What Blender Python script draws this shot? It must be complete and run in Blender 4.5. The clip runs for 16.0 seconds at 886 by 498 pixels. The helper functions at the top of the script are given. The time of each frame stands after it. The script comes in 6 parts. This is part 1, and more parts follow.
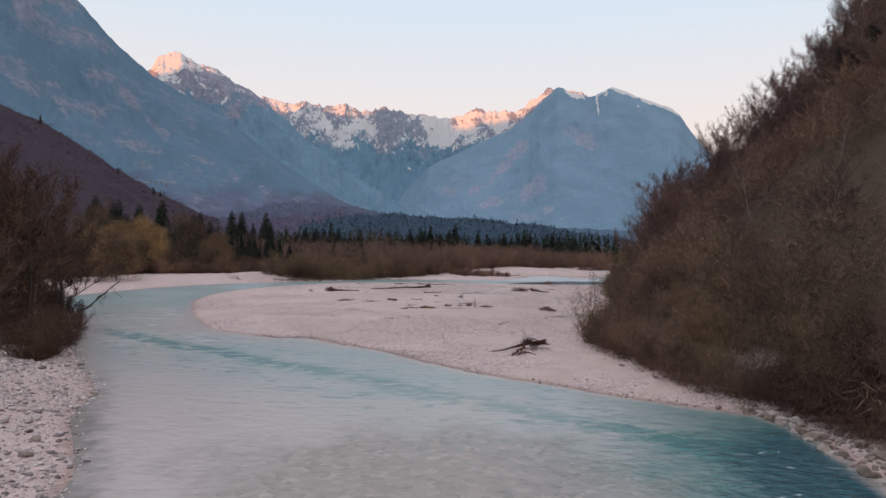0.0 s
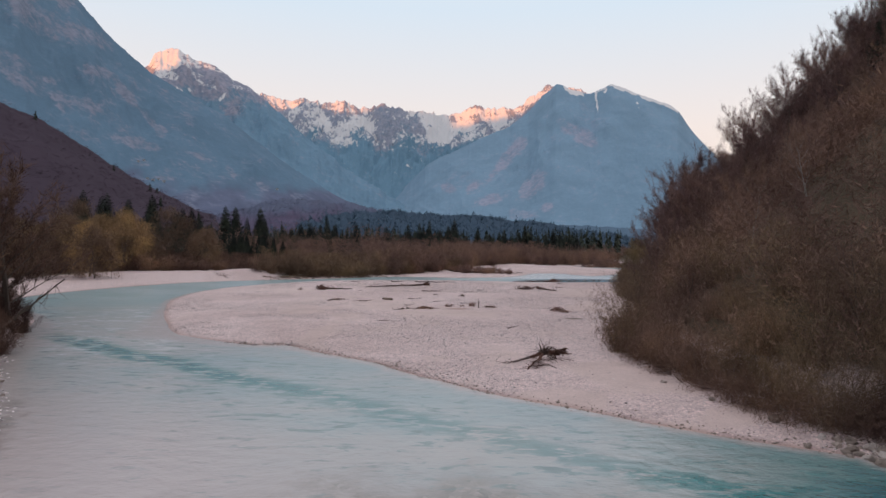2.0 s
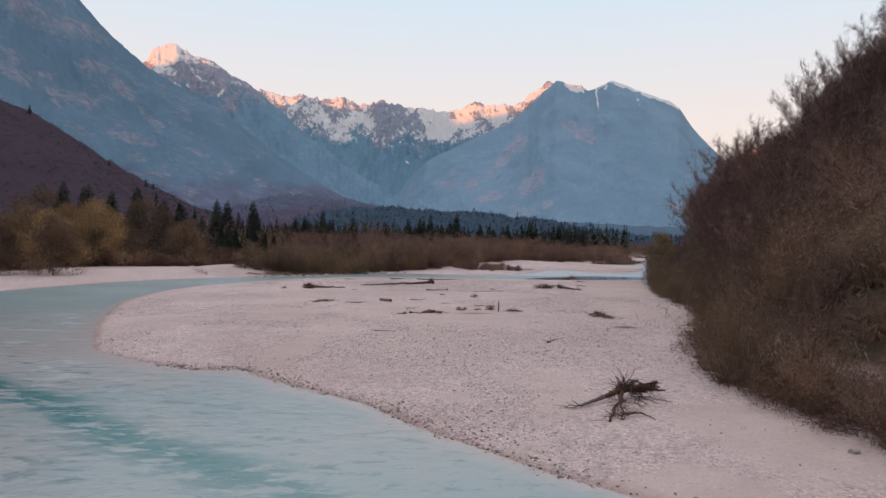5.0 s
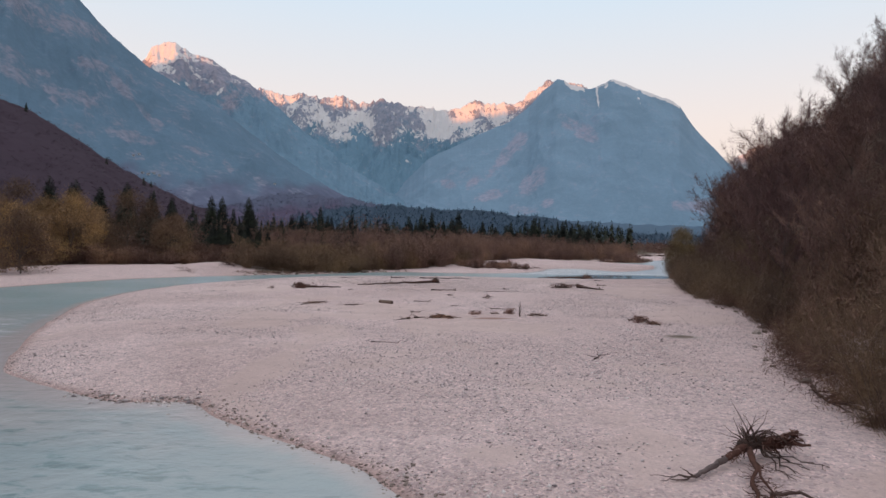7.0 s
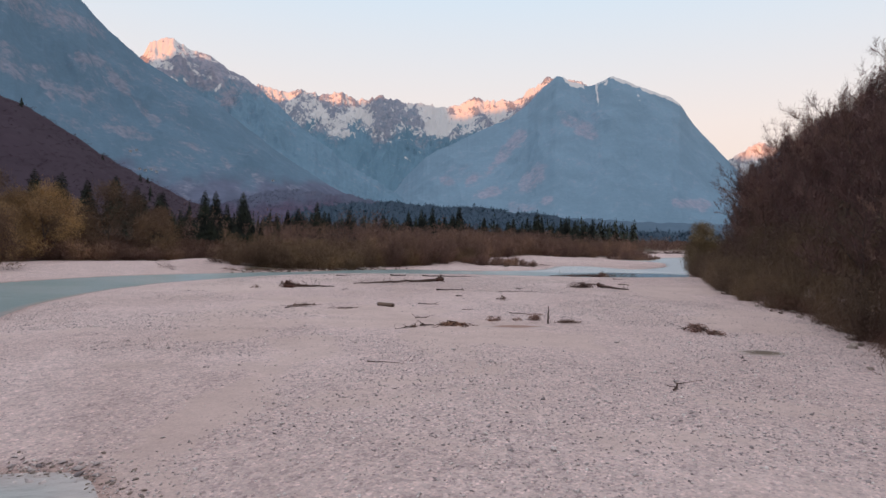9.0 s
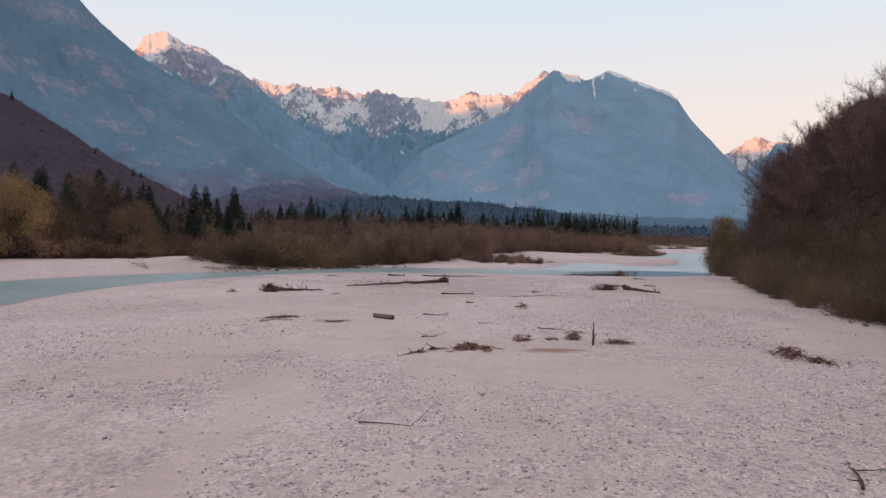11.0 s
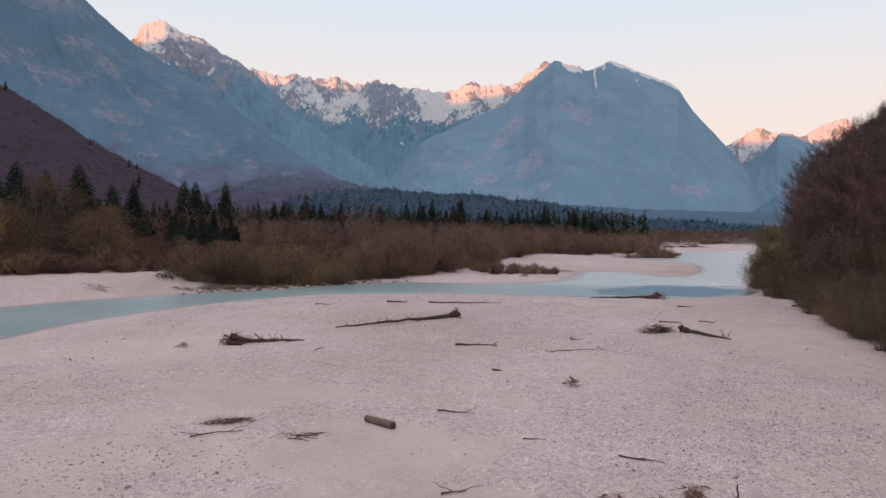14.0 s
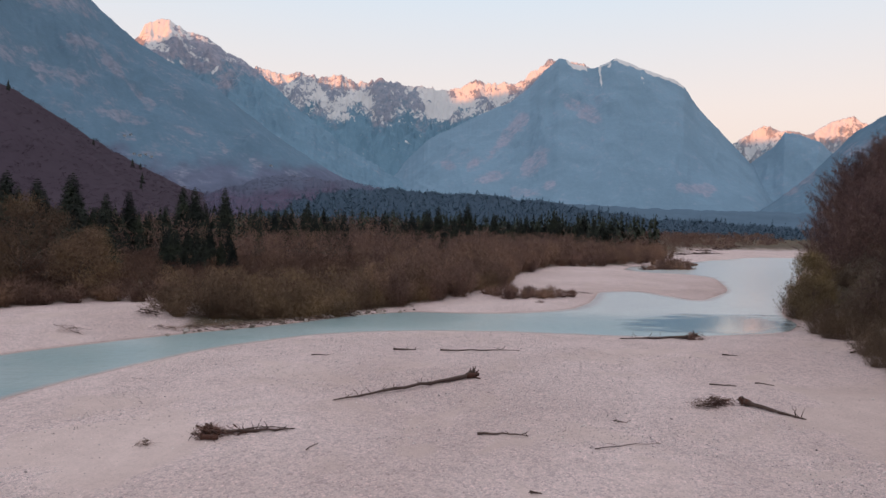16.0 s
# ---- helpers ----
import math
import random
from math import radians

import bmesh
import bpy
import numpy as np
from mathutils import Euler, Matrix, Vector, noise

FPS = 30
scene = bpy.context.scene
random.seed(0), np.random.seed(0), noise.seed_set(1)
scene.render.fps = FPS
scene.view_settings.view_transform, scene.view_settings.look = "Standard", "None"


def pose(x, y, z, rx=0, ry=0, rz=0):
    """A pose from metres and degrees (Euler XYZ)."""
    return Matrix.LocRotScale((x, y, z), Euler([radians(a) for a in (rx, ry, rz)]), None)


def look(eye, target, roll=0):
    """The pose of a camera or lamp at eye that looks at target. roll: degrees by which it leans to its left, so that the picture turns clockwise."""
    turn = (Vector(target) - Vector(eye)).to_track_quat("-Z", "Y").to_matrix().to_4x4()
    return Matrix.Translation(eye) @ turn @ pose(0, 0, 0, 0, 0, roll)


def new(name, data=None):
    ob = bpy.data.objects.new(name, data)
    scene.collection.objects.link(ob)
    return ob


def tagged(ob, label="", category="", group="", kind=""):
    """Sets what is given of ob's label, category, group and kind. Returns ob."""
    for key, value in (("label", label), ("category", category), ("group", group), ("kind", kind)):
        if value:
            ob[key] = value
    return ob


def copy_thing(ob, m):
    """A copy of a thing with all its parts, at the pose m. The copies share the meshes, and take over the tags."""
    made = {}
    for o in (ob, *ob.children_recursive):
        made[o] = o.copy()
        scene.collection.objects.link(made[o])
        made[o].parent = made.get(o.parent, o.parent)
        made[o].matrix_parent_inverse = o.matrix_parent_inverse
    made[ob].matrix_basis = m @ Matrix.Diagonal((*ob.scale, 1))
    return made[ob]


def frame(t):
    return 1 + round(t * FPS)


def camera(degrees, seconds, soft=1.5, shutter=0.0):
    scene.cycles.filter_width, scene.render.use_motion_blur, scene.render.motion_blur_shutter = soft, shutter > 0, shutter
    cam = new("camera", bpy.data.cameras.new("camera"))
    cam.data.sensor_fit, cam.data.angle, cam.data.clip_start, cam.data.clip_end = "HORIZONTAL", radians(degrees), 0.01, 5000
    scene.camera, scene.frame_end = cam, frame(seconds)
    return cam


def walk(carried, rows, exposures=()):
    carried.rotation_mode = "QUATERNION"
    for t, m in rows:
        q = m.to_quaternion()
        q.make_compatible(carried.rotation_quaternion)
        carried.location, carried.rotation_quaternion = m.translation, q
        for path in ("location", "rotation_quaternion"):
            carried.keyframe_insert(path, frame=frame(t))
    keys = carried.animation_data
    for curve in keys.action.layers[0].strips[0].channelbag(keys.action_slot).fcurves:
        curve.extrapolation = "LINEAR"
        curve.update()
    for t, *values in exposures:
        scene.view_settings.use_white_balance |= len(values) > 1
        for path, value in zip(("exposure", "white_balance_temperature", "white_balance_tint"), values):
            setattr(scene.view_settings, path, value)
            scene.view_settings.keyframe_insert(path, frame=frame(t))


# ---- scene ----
cam = camera(68.0, 16.0)
PATH = [
    (0, (2.161, 8.849, 8.029), (2.217, 10.848, 8.031), 0.9),
    (0.5, (2.148, 10.829, 7.968), (2.208, 12.828, 7.967), 0.9),
    (1, (2.248, 13.062, 7.894), (2.307, 15.062, 7.891), 0.8),
    (1.5, (2.216, 15.271, 7.749), (2.277, 17.27, 7.745), 0.9),
    (2, (2.229, 17.509, 7.652), (2.289, 19.508, 7.646), 0.9),
    (2.5, (2.178, 19.982, 7.503), (2.239, 21.981, 7.496), 0.9),
    (3, (2.087, 22.516, 7.418), (2.148, 24.515, 7.408), 0.9),
    (3.5, (1.954, 25.25, 7.254), (2.016, 27.249, 7.242), 0.9),
    (4, (1.805, 27.841, 7.144), (1.867, 29.84, 7.131), 1.0),
    (6.5, (1.021, 41.531, 6.316), (1.084, 43.53, 6.3), 1.0),
    (7, (0.884, 43.804, 6.214), (0.947, 45.803, 6.197), 1.0),
    (7.5, (0.738, 46.444, 6.089), (0.802, 48.443, 6.071), 1.0),
    (8, (0.639, 48.844, 5.94), (0.703, 50.843, 5.921), 1.1),
    (8.5, (0.43, 51.234, 5.868), (0.495, 53.233, 5.847), 1.1),
    (9, (0.258, 53.584, 5.791), (0.325, 55.582, 5.766), 1.1),
    (11.5, (-0.545, 66.625, 6.083), (-0.464, 68.623, 6.039), 1.0),
    (12, (-0.661, 69.257, 6.399), (-0.578, 71.254, 6.351), 1.0),
    (12.5, (-0.812, 71.511, 6.993), (-0.726, 73.508, 6.939), 1.1),
    (13, (-0.936, 73.985, 7.774), (-0.85, 75.982, 7.713), 1.1),
    (13.5, (-1.016, 76.459, 8.478), (-0.931, 78.456, 8.413), 1.0),
    (14, (-1.067, 78.939, 9.378), (-0.987, 80.936, 9.31), 1.1),
    (14.5, (-1.31, 81.253, 10.387), (-1.231, 83.25, 10.316), 1.1),
    (15, (-1.546, 83.638, 11.533), (-1.469, 85.635, 11.457), 1.2),
    (15.5, (-1.685, 85.86, 12.619), (-1.613, 87.857, 12.541), 1.2),
    (16, (-1.779, 88.325, 13.709), (-1.712, 90.323, 13.634), 1.1),
]
walk(cam, [(t, look(eye, target, roll)) for t, eye, target, roll in PATH], [(0, 0.08, 6500, 18), (16, 0.08, 6500, 18)])

# ---- world, sun, haze-free dusk light ----
SUN_AZ, SUN_EL = radians(207), radians(1.6)      # compass bearing from +Y, clockwise: low behind and to the left
sun_dir = Vector((math.sin(SUN_AZ) * math.cos(SUN_EL), math.cos(SUN_AZ) * math.cos(SUN_EL), math.sin(SUN_EL)))
world = bpy.data.worlds.new("dusk_sky")
scene.world = world
world.use_nodes = True
wn, wl = world.node_tree.nodes, world.node_tree.links
wn.clear()
w_sky = wn.new("ShaderNodeTexSky")
w_sky.sky_type = "NISHITA"
w_sky.sun_disc = False
w_sky.sun_elevation = SUN_EL
w_sky.sun_rotation = SUN_AZ
w_sky.air_density, w_sky.dust_density, w_sky.ozone_density = 1.0, 1.2, 1.5
w_dir = wn.new("ShaderNodeTexCoord")
w_sep = wn.new("ShaderNodeSeparateXYZ")
w_ramp = wn.new("ShaderNodeValToRGB")              # dusk: peach low down, pale blue above
for stop, (place, tone) in zip([w_ramp.color_ramp.elements[0], w_ramp.color_ramp.elements[1], w_ramp.color_ramp.elements.new(0.5), w_ramp.color_ramp.elements.new(0.6)],
                               ((0.0, (1.0, 0.77, 0.6)), (1.0, (0.6, 0.73, 0.85)), (0.17, (0.94, 0.86, 0.78)), (0.34, (0.71, 0.85, 0.92)))):
    stop.position, stop.color = place, (*tone, 1)
w_mix = wn.new("ShaderNodeMix")
w_mix.data_type = "RGBA"
w_mix.inputs["Factor"].default_value = 0.92
w_gain = wn.new("ShaderNodeMix")
w_gain.data_type, w_gain.blend_type = "RGBA", "MULTIPLY"
w_gain.inputs["Factor"].default_value = 1.0
w_gain.inputs["B"].default_value = (9.6, 9.7, 9.7, 1)
w_bg = wn.new("ShaderNodeBackground")
w_bg.inputs["Strength"].default_value = 0.1
w_out = wn.new("ShaderNodeOutputWorld")
wl.new(w_dir.outputs["Generated"], w_sep.inputs[0])
wl.new(w_sep.outputs["Z"], w_ramp.inputs[0])
wl.new(w_ramp.outputs[0], w_gain.inputs["A"])
wl.new(w_sky.outputs[0], w_mix.inputs["A"])
wl.new(w_gain.outputs["Result"], w_mix.inputs["B"])
wl.new(w_mix.outputs["Result"], w_bg.inputs["Color"])
wl.new(w_bg.outputs[0], w_out.inputs["Surface"])

sun = new("sun", bpy.data.lights.new("sun", "SUN"))
sun.data.energy, sun.data.angle, sun.data.color = 5.0, radians(0.6), (1.0, 0.29, 0.035)
sun.matrix_world = look(sun_dir * 100, (0, 0, 0))


# ---- small numpy noise ----
def lattice(ix, iy, seed):
    v = np.sin(ix * 127.1 + iy * 311.7 + seed * 74.7) * 43758.5453
    return v - np.floor(v)


def vnoise(x, y, seed=0):
    """Smooth noise from 0 to 1."""
    ix, iy = np.floor(x), np.floor(y)
    fx, fy = x - ix, y - iy
    fx, fy = fx * fx * (3 - 2 * fx), fy * fy * (3 - 2 * fy)
    a, b = lattice(ix, iy, seed), lattice(ix + 1, iy, seed)
    c, d = lattice(ix, iy + 1, seed), lattice(ix + 1, iy + 1, seed)
    return (a * (1 - fx) + b * fx) * (1 - fy) + (c * (1 - fx) + d * fx) * fy


def fbm(x, y, octaves=4, seed=0):
    total, amp, size = 0.0, 0.5, 1.0
    for k in range(octaves):
        total = total + amp * (vnoise(x * size, y * size, seed + k * 13) - 0.5)
        x, y = 0.8 * x - 0.6 * y, 0.6 * x + 0.8 * y
        amp, size = amp * 0.5, size * 2.03
    return total


def ridged(x, y, octaves=5, seed=0):
    total, amp, size = 0.0, 0.5, 1.0
    for k in range(octaves):
        total = total + amp * (1 - np.abs(2 * vnoise(x * size, y * size, seed + k * 17) - 1)) ** 1.5
        x, y = 0.8 * x - 0.6 * y, 0.6 * x + 0.8 * y
        amp, size = amp * 0.52, size * 2.07
    return total


def smooth(a, b, v):
    s = np.clip((v - a) / (b - a), 0, 1)
    return s * s * (3 - 2 * s)


# ---- materials ----
class Mat:
    """A node material with a Principled surface and short ways to wire it."""

    def __init__(self, name, rough=0.8, spec=0.3):
        self.m = bpy.data.materials.new(name)
        self.m.use_nodes = True
        self.n, self.l = self.m.node_tree.nodes, self.m.node_tree.links
        self.n.clear()
        self.out = self.n.new("ShaderNodeOutputMaterial")
        self.b = self.n.new("ShaderNodeBsdfPrincipled")
        self.b.inputs["Roughness"].default_value = rough
        self.b.inputs["Specular IOR Level"].default_value = spec
        self.l.new(self.b.outputs[0], self.out.inputs["Surface"])
        self.geo = self.n.new("ShaderNodeNewGeometry")
        self.pos = self.geo.outputs["Position"]

    def noise(self, scale, detail=4.0, rough=0.55, vec=None, warp=0.0):
        k = self.n.new("ShaderNodeTexNoise")
        k.inputs["Scale"].default_value = scale
        k.inputs["Detail"].default_value = detail
        k.inputs["Roughness"].default_value = rough
        k.inputs["Distortion"].default_value = warp
        self.l.new(vec or self.pos, k.inputs["Vector"])
        return k.outputs["Fac"]

    def voronoi(self, scale, out="Distance", vec=None):
        k = self.n.new("ShaderNodeTexVoronoi")
        k.inputs["Scale"].default_value = scale
        self.l.new(vec or self.pos, k.inputs["Vector"])
        return k.outputs[out]

    def stretch(self, sx, sy, sz, turn=0.0):
        k = self.n.new("ShaderNodeMapping")
        k.inputs["Scale"].default_value = (sx, sy, sz)
        k.inputs["Rotation"].default_value = (0, 0, turn)
        self.l.new(self.pos, k.inputs["Vector"])
        return k.outputs[0]

    def ramp(self, fac, *stops):
        k = self.n.new("ShaderNodeValToRGB")
        e = k.color_ramp.elements
        while len(e) < len(stops):
            e.new(0.5)
        for s, (p, c) in zip(e, stops):
            s.position = p
            s.color = (*c, 1) if isinstance(c, tuple) else (c, c, c, 1)
        self.l.new(fac, k.inputs[0])
        return k.outputs[0]

    def mix(self, fac, a, b, how="MIX"):
        k = self.n.new("ShaderNodeMix")
        k.data_type, k.blend_type = "RGBA", how
        for s, v in (("Factor", fac), ("A", a), ("B", b)):
            if isinstance(v, (int, float)):
                k.inputs[s].default_value = v if s == "Factor" else (v, v, v, 1)
            elif isinstance(v, tuple):
                k.inputs[s].default_value = (*v, 1)
            else:
                self.l.new(v, k.inputs[s])
        return k.outputs["Result"]

    def math(self, how, a, b=0.0, c=0.0):
        k = self.n.new("ShaderNodeMath")
        k.operation = how
        for i, v in enumerate((a, b, c)):
            if isinstance(v, (int, float)):
                k.inputs[i].default_value = v
            else:
                self.l.new(v, k.inputs[i])
        return k.outputs[0]

    def span(self, v, lo, hi):
        k = self.n.new("ShaderNodeMapRange")
        k.interpolation_type = "SMOOTHSTEP"
        k.inputs["From Min"].default_value, k.inputs["From Max"].default_value = lo, hi
        self.l.new(v, k.inputs["Value"])
        return k.outputs[0]

    def axis(self, which, normal=False):
        k = self.n.new("ShaderNodeSeparateXYZ")
        self.l.new(self.geo.outputs["Normal"] if normal else self.pos, k.inputs[0])
        return k.outputs[which]

    def island(self):
        return self.geo.outputs["Random Per Island"]

    def colour(self, c):
        if isinstance(c, tuple):
            self.b.inputs["Base Color"].default_value = (*c, 1)
        else:
            self.l.new(c, self.b.inputs["Base Color"])
        return self

    def bump(self, h, strength=0.5, distance=0.05):
        k = self.n.new("ShaderNodeBump")
        k.inputs["Strength"].default_value, k.inputs["Distance"].default_value = strength, distance
        self.l.new(h, k.inputs["Height"])
        self.l.new(k.outputs[0], self.b.inputs["Normal"])
        return self


def gravel_material():
    k = Mat("river_gravel", 0.9, 0.2)
    drift = k.n.new("ShaderNodeAttribute")
    drift.attribute_name = "sand"
    sandy = k.span(k.math("ADD", k.math("MULTIPLY", drift.outputs["Fac"], 0.22), k.noise(0.09, 5, 0.6, warp=1.2)), 0.52, 0.64)
    patch = k.ramp(k.noise(0.04, 5, 0.6, warp=1.0), (0.35, (0.542, 0.425, 0.405)), (0.65, (0.645, 0.523, 0.506)))
    small = k.ramp(k.voronoi(12.0, "Color"), (0.0, (0.47, 0.45, 0.47)), (0.22, (0.87, 0.835, 0.86)), (0.5, 1.0), (0.8, (1.14, 1.085, 1.075)), (1.0, (1.54, 1.5, 1.5)))
    large = k.ramp(k.voronoi(4.5, "Color"), (0.0, (0.6, 0.58, 0.62)), (0.4, 1.0), (1.0, (1.22, 1.19, 1.2)))
    peb = k.mix(1.0, k.mix(0.6, patch, large, "MULTIPLY"), small, "MULTIPLY")
    fine = k.ramp(k.noise(22, 4), (0.3, 0.86), (0.7, 1.08))
    sand = k.mix(0.7, k.mix(1.0, patch, (0.97, 0.93, 0.9), "MULTIPLY"), fine, "MULTIPLY")
    c = k.mix(k.math("MULTIPLY", sandy, 0.75), peb, sand)
    c = k.mix(0.5, c, k.ramp(k.noise(0.5, 5, 0.6), (0.3, 0.84), (0.7, 1.1)), "MULTIPLY")
    z = k.axis("Z")
    wet = k.span(z, -0.5, -0.4)                   # the damp strip along the water
    c = k.mix(wet, k.mix(1.0, c, (0.74, 0.68, 0.65), "MULTIPLY"), c)
    soil = k.mix(k.noise(0.7, 5), (0.06, 0.042, 0.032), (0.13, 0.09, 0.065))
    grass = k.mix(k.noise(0.25, 5), (0.07, 0.055, 0.035), (0.14, 0.105, 0.065))
    height = k.math("ADD", z, k.math("MULTIPLY", k.noise(0.25, 5), 1.6))
    cover = k.n.new("ShaderNodeAttribute")
    cover.attribute_name = "soil"
    c = k.mix(k.math("MAXIMUM", k.span(height, 2.3, 3.0), cover.outputs["Fac"]), c, k.mix(0.5, soil, grass))
    k.colour(c)
    lump = k.math("MULTIPLY", k.voronoi(9.0), k.math("SUBTRACT", 1.15, sandy))
    return k.bump(k.math("ADD", lump, k.math("MULTIPLY", k.noise(3.0, 5), 0.7)), 0.9, 0.06).m


def water_material():
    k = Mat("river_water", 0.12, 0.5)
    x, y = k.axis("X"), k.axis("Y")
    flow = k.stretch(0.7, 1.0, 1.0, radians(15))
    streak = k.noise(0.5, 5, 0.6, vec=flow, warp=0.6)
    pale = k.mix(k.span(k.noise(0.09, 4, vec=flow), 0.35, 0.65), (0.3, 0.37, 0.38), (0.41, 0.4, 0.39))
    # the channel's drop-off, a turquoise band that runs across the bend
    across = k.math("ADD", k.math("MULTIPLY", x, 0.644), k.math("MULTIPLY", y, 0.765))
    wander = k.math("MULTIPLY", k.math("SUBTRACT", k.noise(0.1, 4), 0.5), 4.5)
    off = k.math("ABSOLUTE", k.math("SUBTRACT", k.math("ADD", across, wander), 38.4))
    ripple = k.noise(1.6, 5, 0.65, vec=k.stretch(0.42, 1.0, 1.0, radians(-4)), warp=0.3)
    chop = k.math("MULTIPLY", k.math("SUBTRACT", 1.0, k.span(off, 0.8, 9.0)), k.span(ripple, 0.53, 0.62))
    band = k.math("MAXIMUM", k.math("MULTIPLY", k.math("MULTIPLY", k.math("SUBTRACT", 1.0, k.span(off, 0.2, 2.0)), k.span(ripple, 0.4, 0.52)), k.math("SUBTRACT", 1.15, k.math("MULTIPLY", k.span(x, -22.0, 8.0), 0.55))), k.math("MULTIPLY", chop, 0.42))
    # the deep pool under the rocky bank
    px, py = k.math("SUBTRACT", x, 19.5), k.math("MULTIPLY", k.math("SUBTRACT", y, 31.5), 0.62)
    r = k.math("SQRT", k.math("ADD", k.math("MULTIPLY", px, px), k.math("MULTIPLY", py, py)))
    pool = k.math("SUBTRACT", 1.0, k.span(k.math("ADD", r, k.math("MULTIPLY", k.math("SUBTRACT", streak, 0.5), 6.0)), 2.5, 13.0))
    # the long far reach is turquoise too
    reach = k.math("MULTIPLY", k.math("MULTIPLY", k.span(y, 62.0, 110.0), k.math("SUBTRACT", 1.0, k.math("MULTIPLY", k.span(x, -15.0, 25.0), 0.75))), k.math("ADD", k.math("MULTIPLY", k.span(k.noise(0.05, 3, vec=flow), 0.4, 0.6), 0.5), 0.3))
    depth = k.math("MINIMUM", k.math("ADD", k.math("ADD", k.math("MULTIPLY", band, 1.0), k.math("MULTIPLY", pool, 1.1)), k.math("MULTIPLY", reach, 0.3)), 1.0)
    teal = k.mix(k.span(pool, 0.55, 1.0), (0.03, 0.185, 0.19), (0.02, 0.095, 0.125))
    sx, sy = k.math("MULTIPLY", k.math("SUBTRACT", x, 2.6), 0.095), k.math("MULTIPLY", k.math("SUBTRACT", y, 33.2), 0.125)
    sr = k.math("ADD", k.math("SQRT", k.math("ADD", k.math("MULTIPLY", sx, sx), k.math("MULTIPLY", sy, sy))), k.math("MULTIPLY", k.math("SUBTRACT", k.noise(0.35, 5, 0.6), 0.5), 1.1))
    shoal = k.math("SUBTRACT", 1.0, k.span(sr, 0.55, 1.15))
    stones = k.mix(k.span(k.noise(2.2, 5, 0.65), 0.35, 0.65), k.ramp(k.voronoi(2.6, "Color"), (0.0, (0.1, 0.082, 0.068)), (0.5, (0.22, 0.18, 0.15)), (1.0, (0.42, 0.36, 0.32))), (0.23, 0.19, 0.165))
    pale = k.mix(k.math("SUBTRACT", 1.0, k.span(k.math("ADD", y, k.math("MULTIPLY", x, 0.8)), 31.0, 51.0)), pale, (0.45, 0.375, 0.365))
    tx, ty = k.math("MULTIPLY", k.math("ADD", x, 27.0), 0.062), k.math("MULTIPLY", k.math("SUBTRACT", y, 82.0), 0.05)
    tr = k.math("ADD", k.math("SQRT", k.math("ADD", k.math("MULTIPLY", tx, tx), k.math("MULTIPLY", ty, ty))), k.math("MULTIPLY", k.math("SUBTRACT", k.noise(0.5, 5, 0.6, vec=flow), 0.5), 1.2))
    pale = k.mix(k.math("MULTIPLY", k.math("SUBTRACT", 1.0, k.span(tr, 0.5, 1.1)), 0.85), pale, (0.5, 0.475, 0.465))
    pale = k.mix(k.math("MULTIPLY", k.span(y, 84.0, 120.0), 0.85), pale, k.mix(k.noise(0.12, 4, vec=flow), (0.33, 0.45, 0.47), (0.45, 0.53, 0.54)))
    c = k.mix(k.math("MULTIPLY", shoal, 0.75), pale, stones)
    bank = k.math("ADD", k.math("ADD", x, 9.6), k.math("MULTIPLY", k.math("SUBTRACT", y, 30.0), 0.46))
    murk = k.math("MULTIPLY", k.math("SUBTRACT", 1.0, k.span(k.math("ADD", bank, k.math("MULTIPLY", k.math("SUBTRACT", k.noise(0.9, 4), 0.5), 3.0)), 0.4, 2.3)), k.math("SUBTRACT", 1.0, k.span(y, 46.0, 58.0)))
    c = k.mix(k.math("MULTIPLY", murk, 0.75), c, (0.15, 0.12, 0.105))
    c = k.mix(depth, c, teal)
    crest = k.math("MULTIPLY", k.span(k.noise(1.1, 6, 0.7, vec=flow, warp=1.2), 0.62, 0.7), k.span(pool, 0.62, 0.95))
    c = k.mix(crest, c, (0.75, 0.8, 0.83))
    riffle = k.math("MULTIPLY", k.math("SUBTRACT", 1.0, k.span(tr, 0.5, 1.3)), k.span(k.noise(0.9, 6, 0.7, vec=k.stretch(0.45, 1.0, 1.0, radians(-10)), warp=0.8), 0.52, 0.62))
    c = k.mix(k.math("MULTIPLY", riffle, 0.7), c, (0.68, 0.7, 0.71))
    k.colour(c)
    # smooth patch of water; the mountains' dark reflection is painted into its colour
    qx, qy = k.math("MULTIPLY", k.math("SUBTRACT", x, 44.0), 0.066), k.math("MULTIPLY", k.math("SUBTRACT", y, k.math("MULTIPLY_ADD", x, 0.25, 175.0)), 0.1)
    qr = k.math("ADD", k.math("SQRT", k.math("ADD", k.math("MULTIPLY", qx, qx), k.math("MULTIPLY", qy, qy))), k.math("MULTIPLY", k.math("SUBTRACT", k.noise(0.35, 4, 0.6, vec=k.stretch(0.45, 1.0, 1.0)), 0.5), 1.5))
    still_reflect = k.math("SUBTRACT", 1.0, k.span(qr, 0.7, 1.15))
    calm = k.math("SUBTRACT", 1.0, k.math("MULTIPLY", still_reflect, 0.88))
    rip = k.math("ADD", k.noise(1.5, 4, 0.6, vec=flow, warp=0.15), k.math("MULTIPLY", k.noise(5.0, 3, vec=flow), 0.2))
    k.l.new(k.math("ADD", 0.06, k.math("MULTIPLY", calm, 0.15)), k.b.inputs["Roughness"])
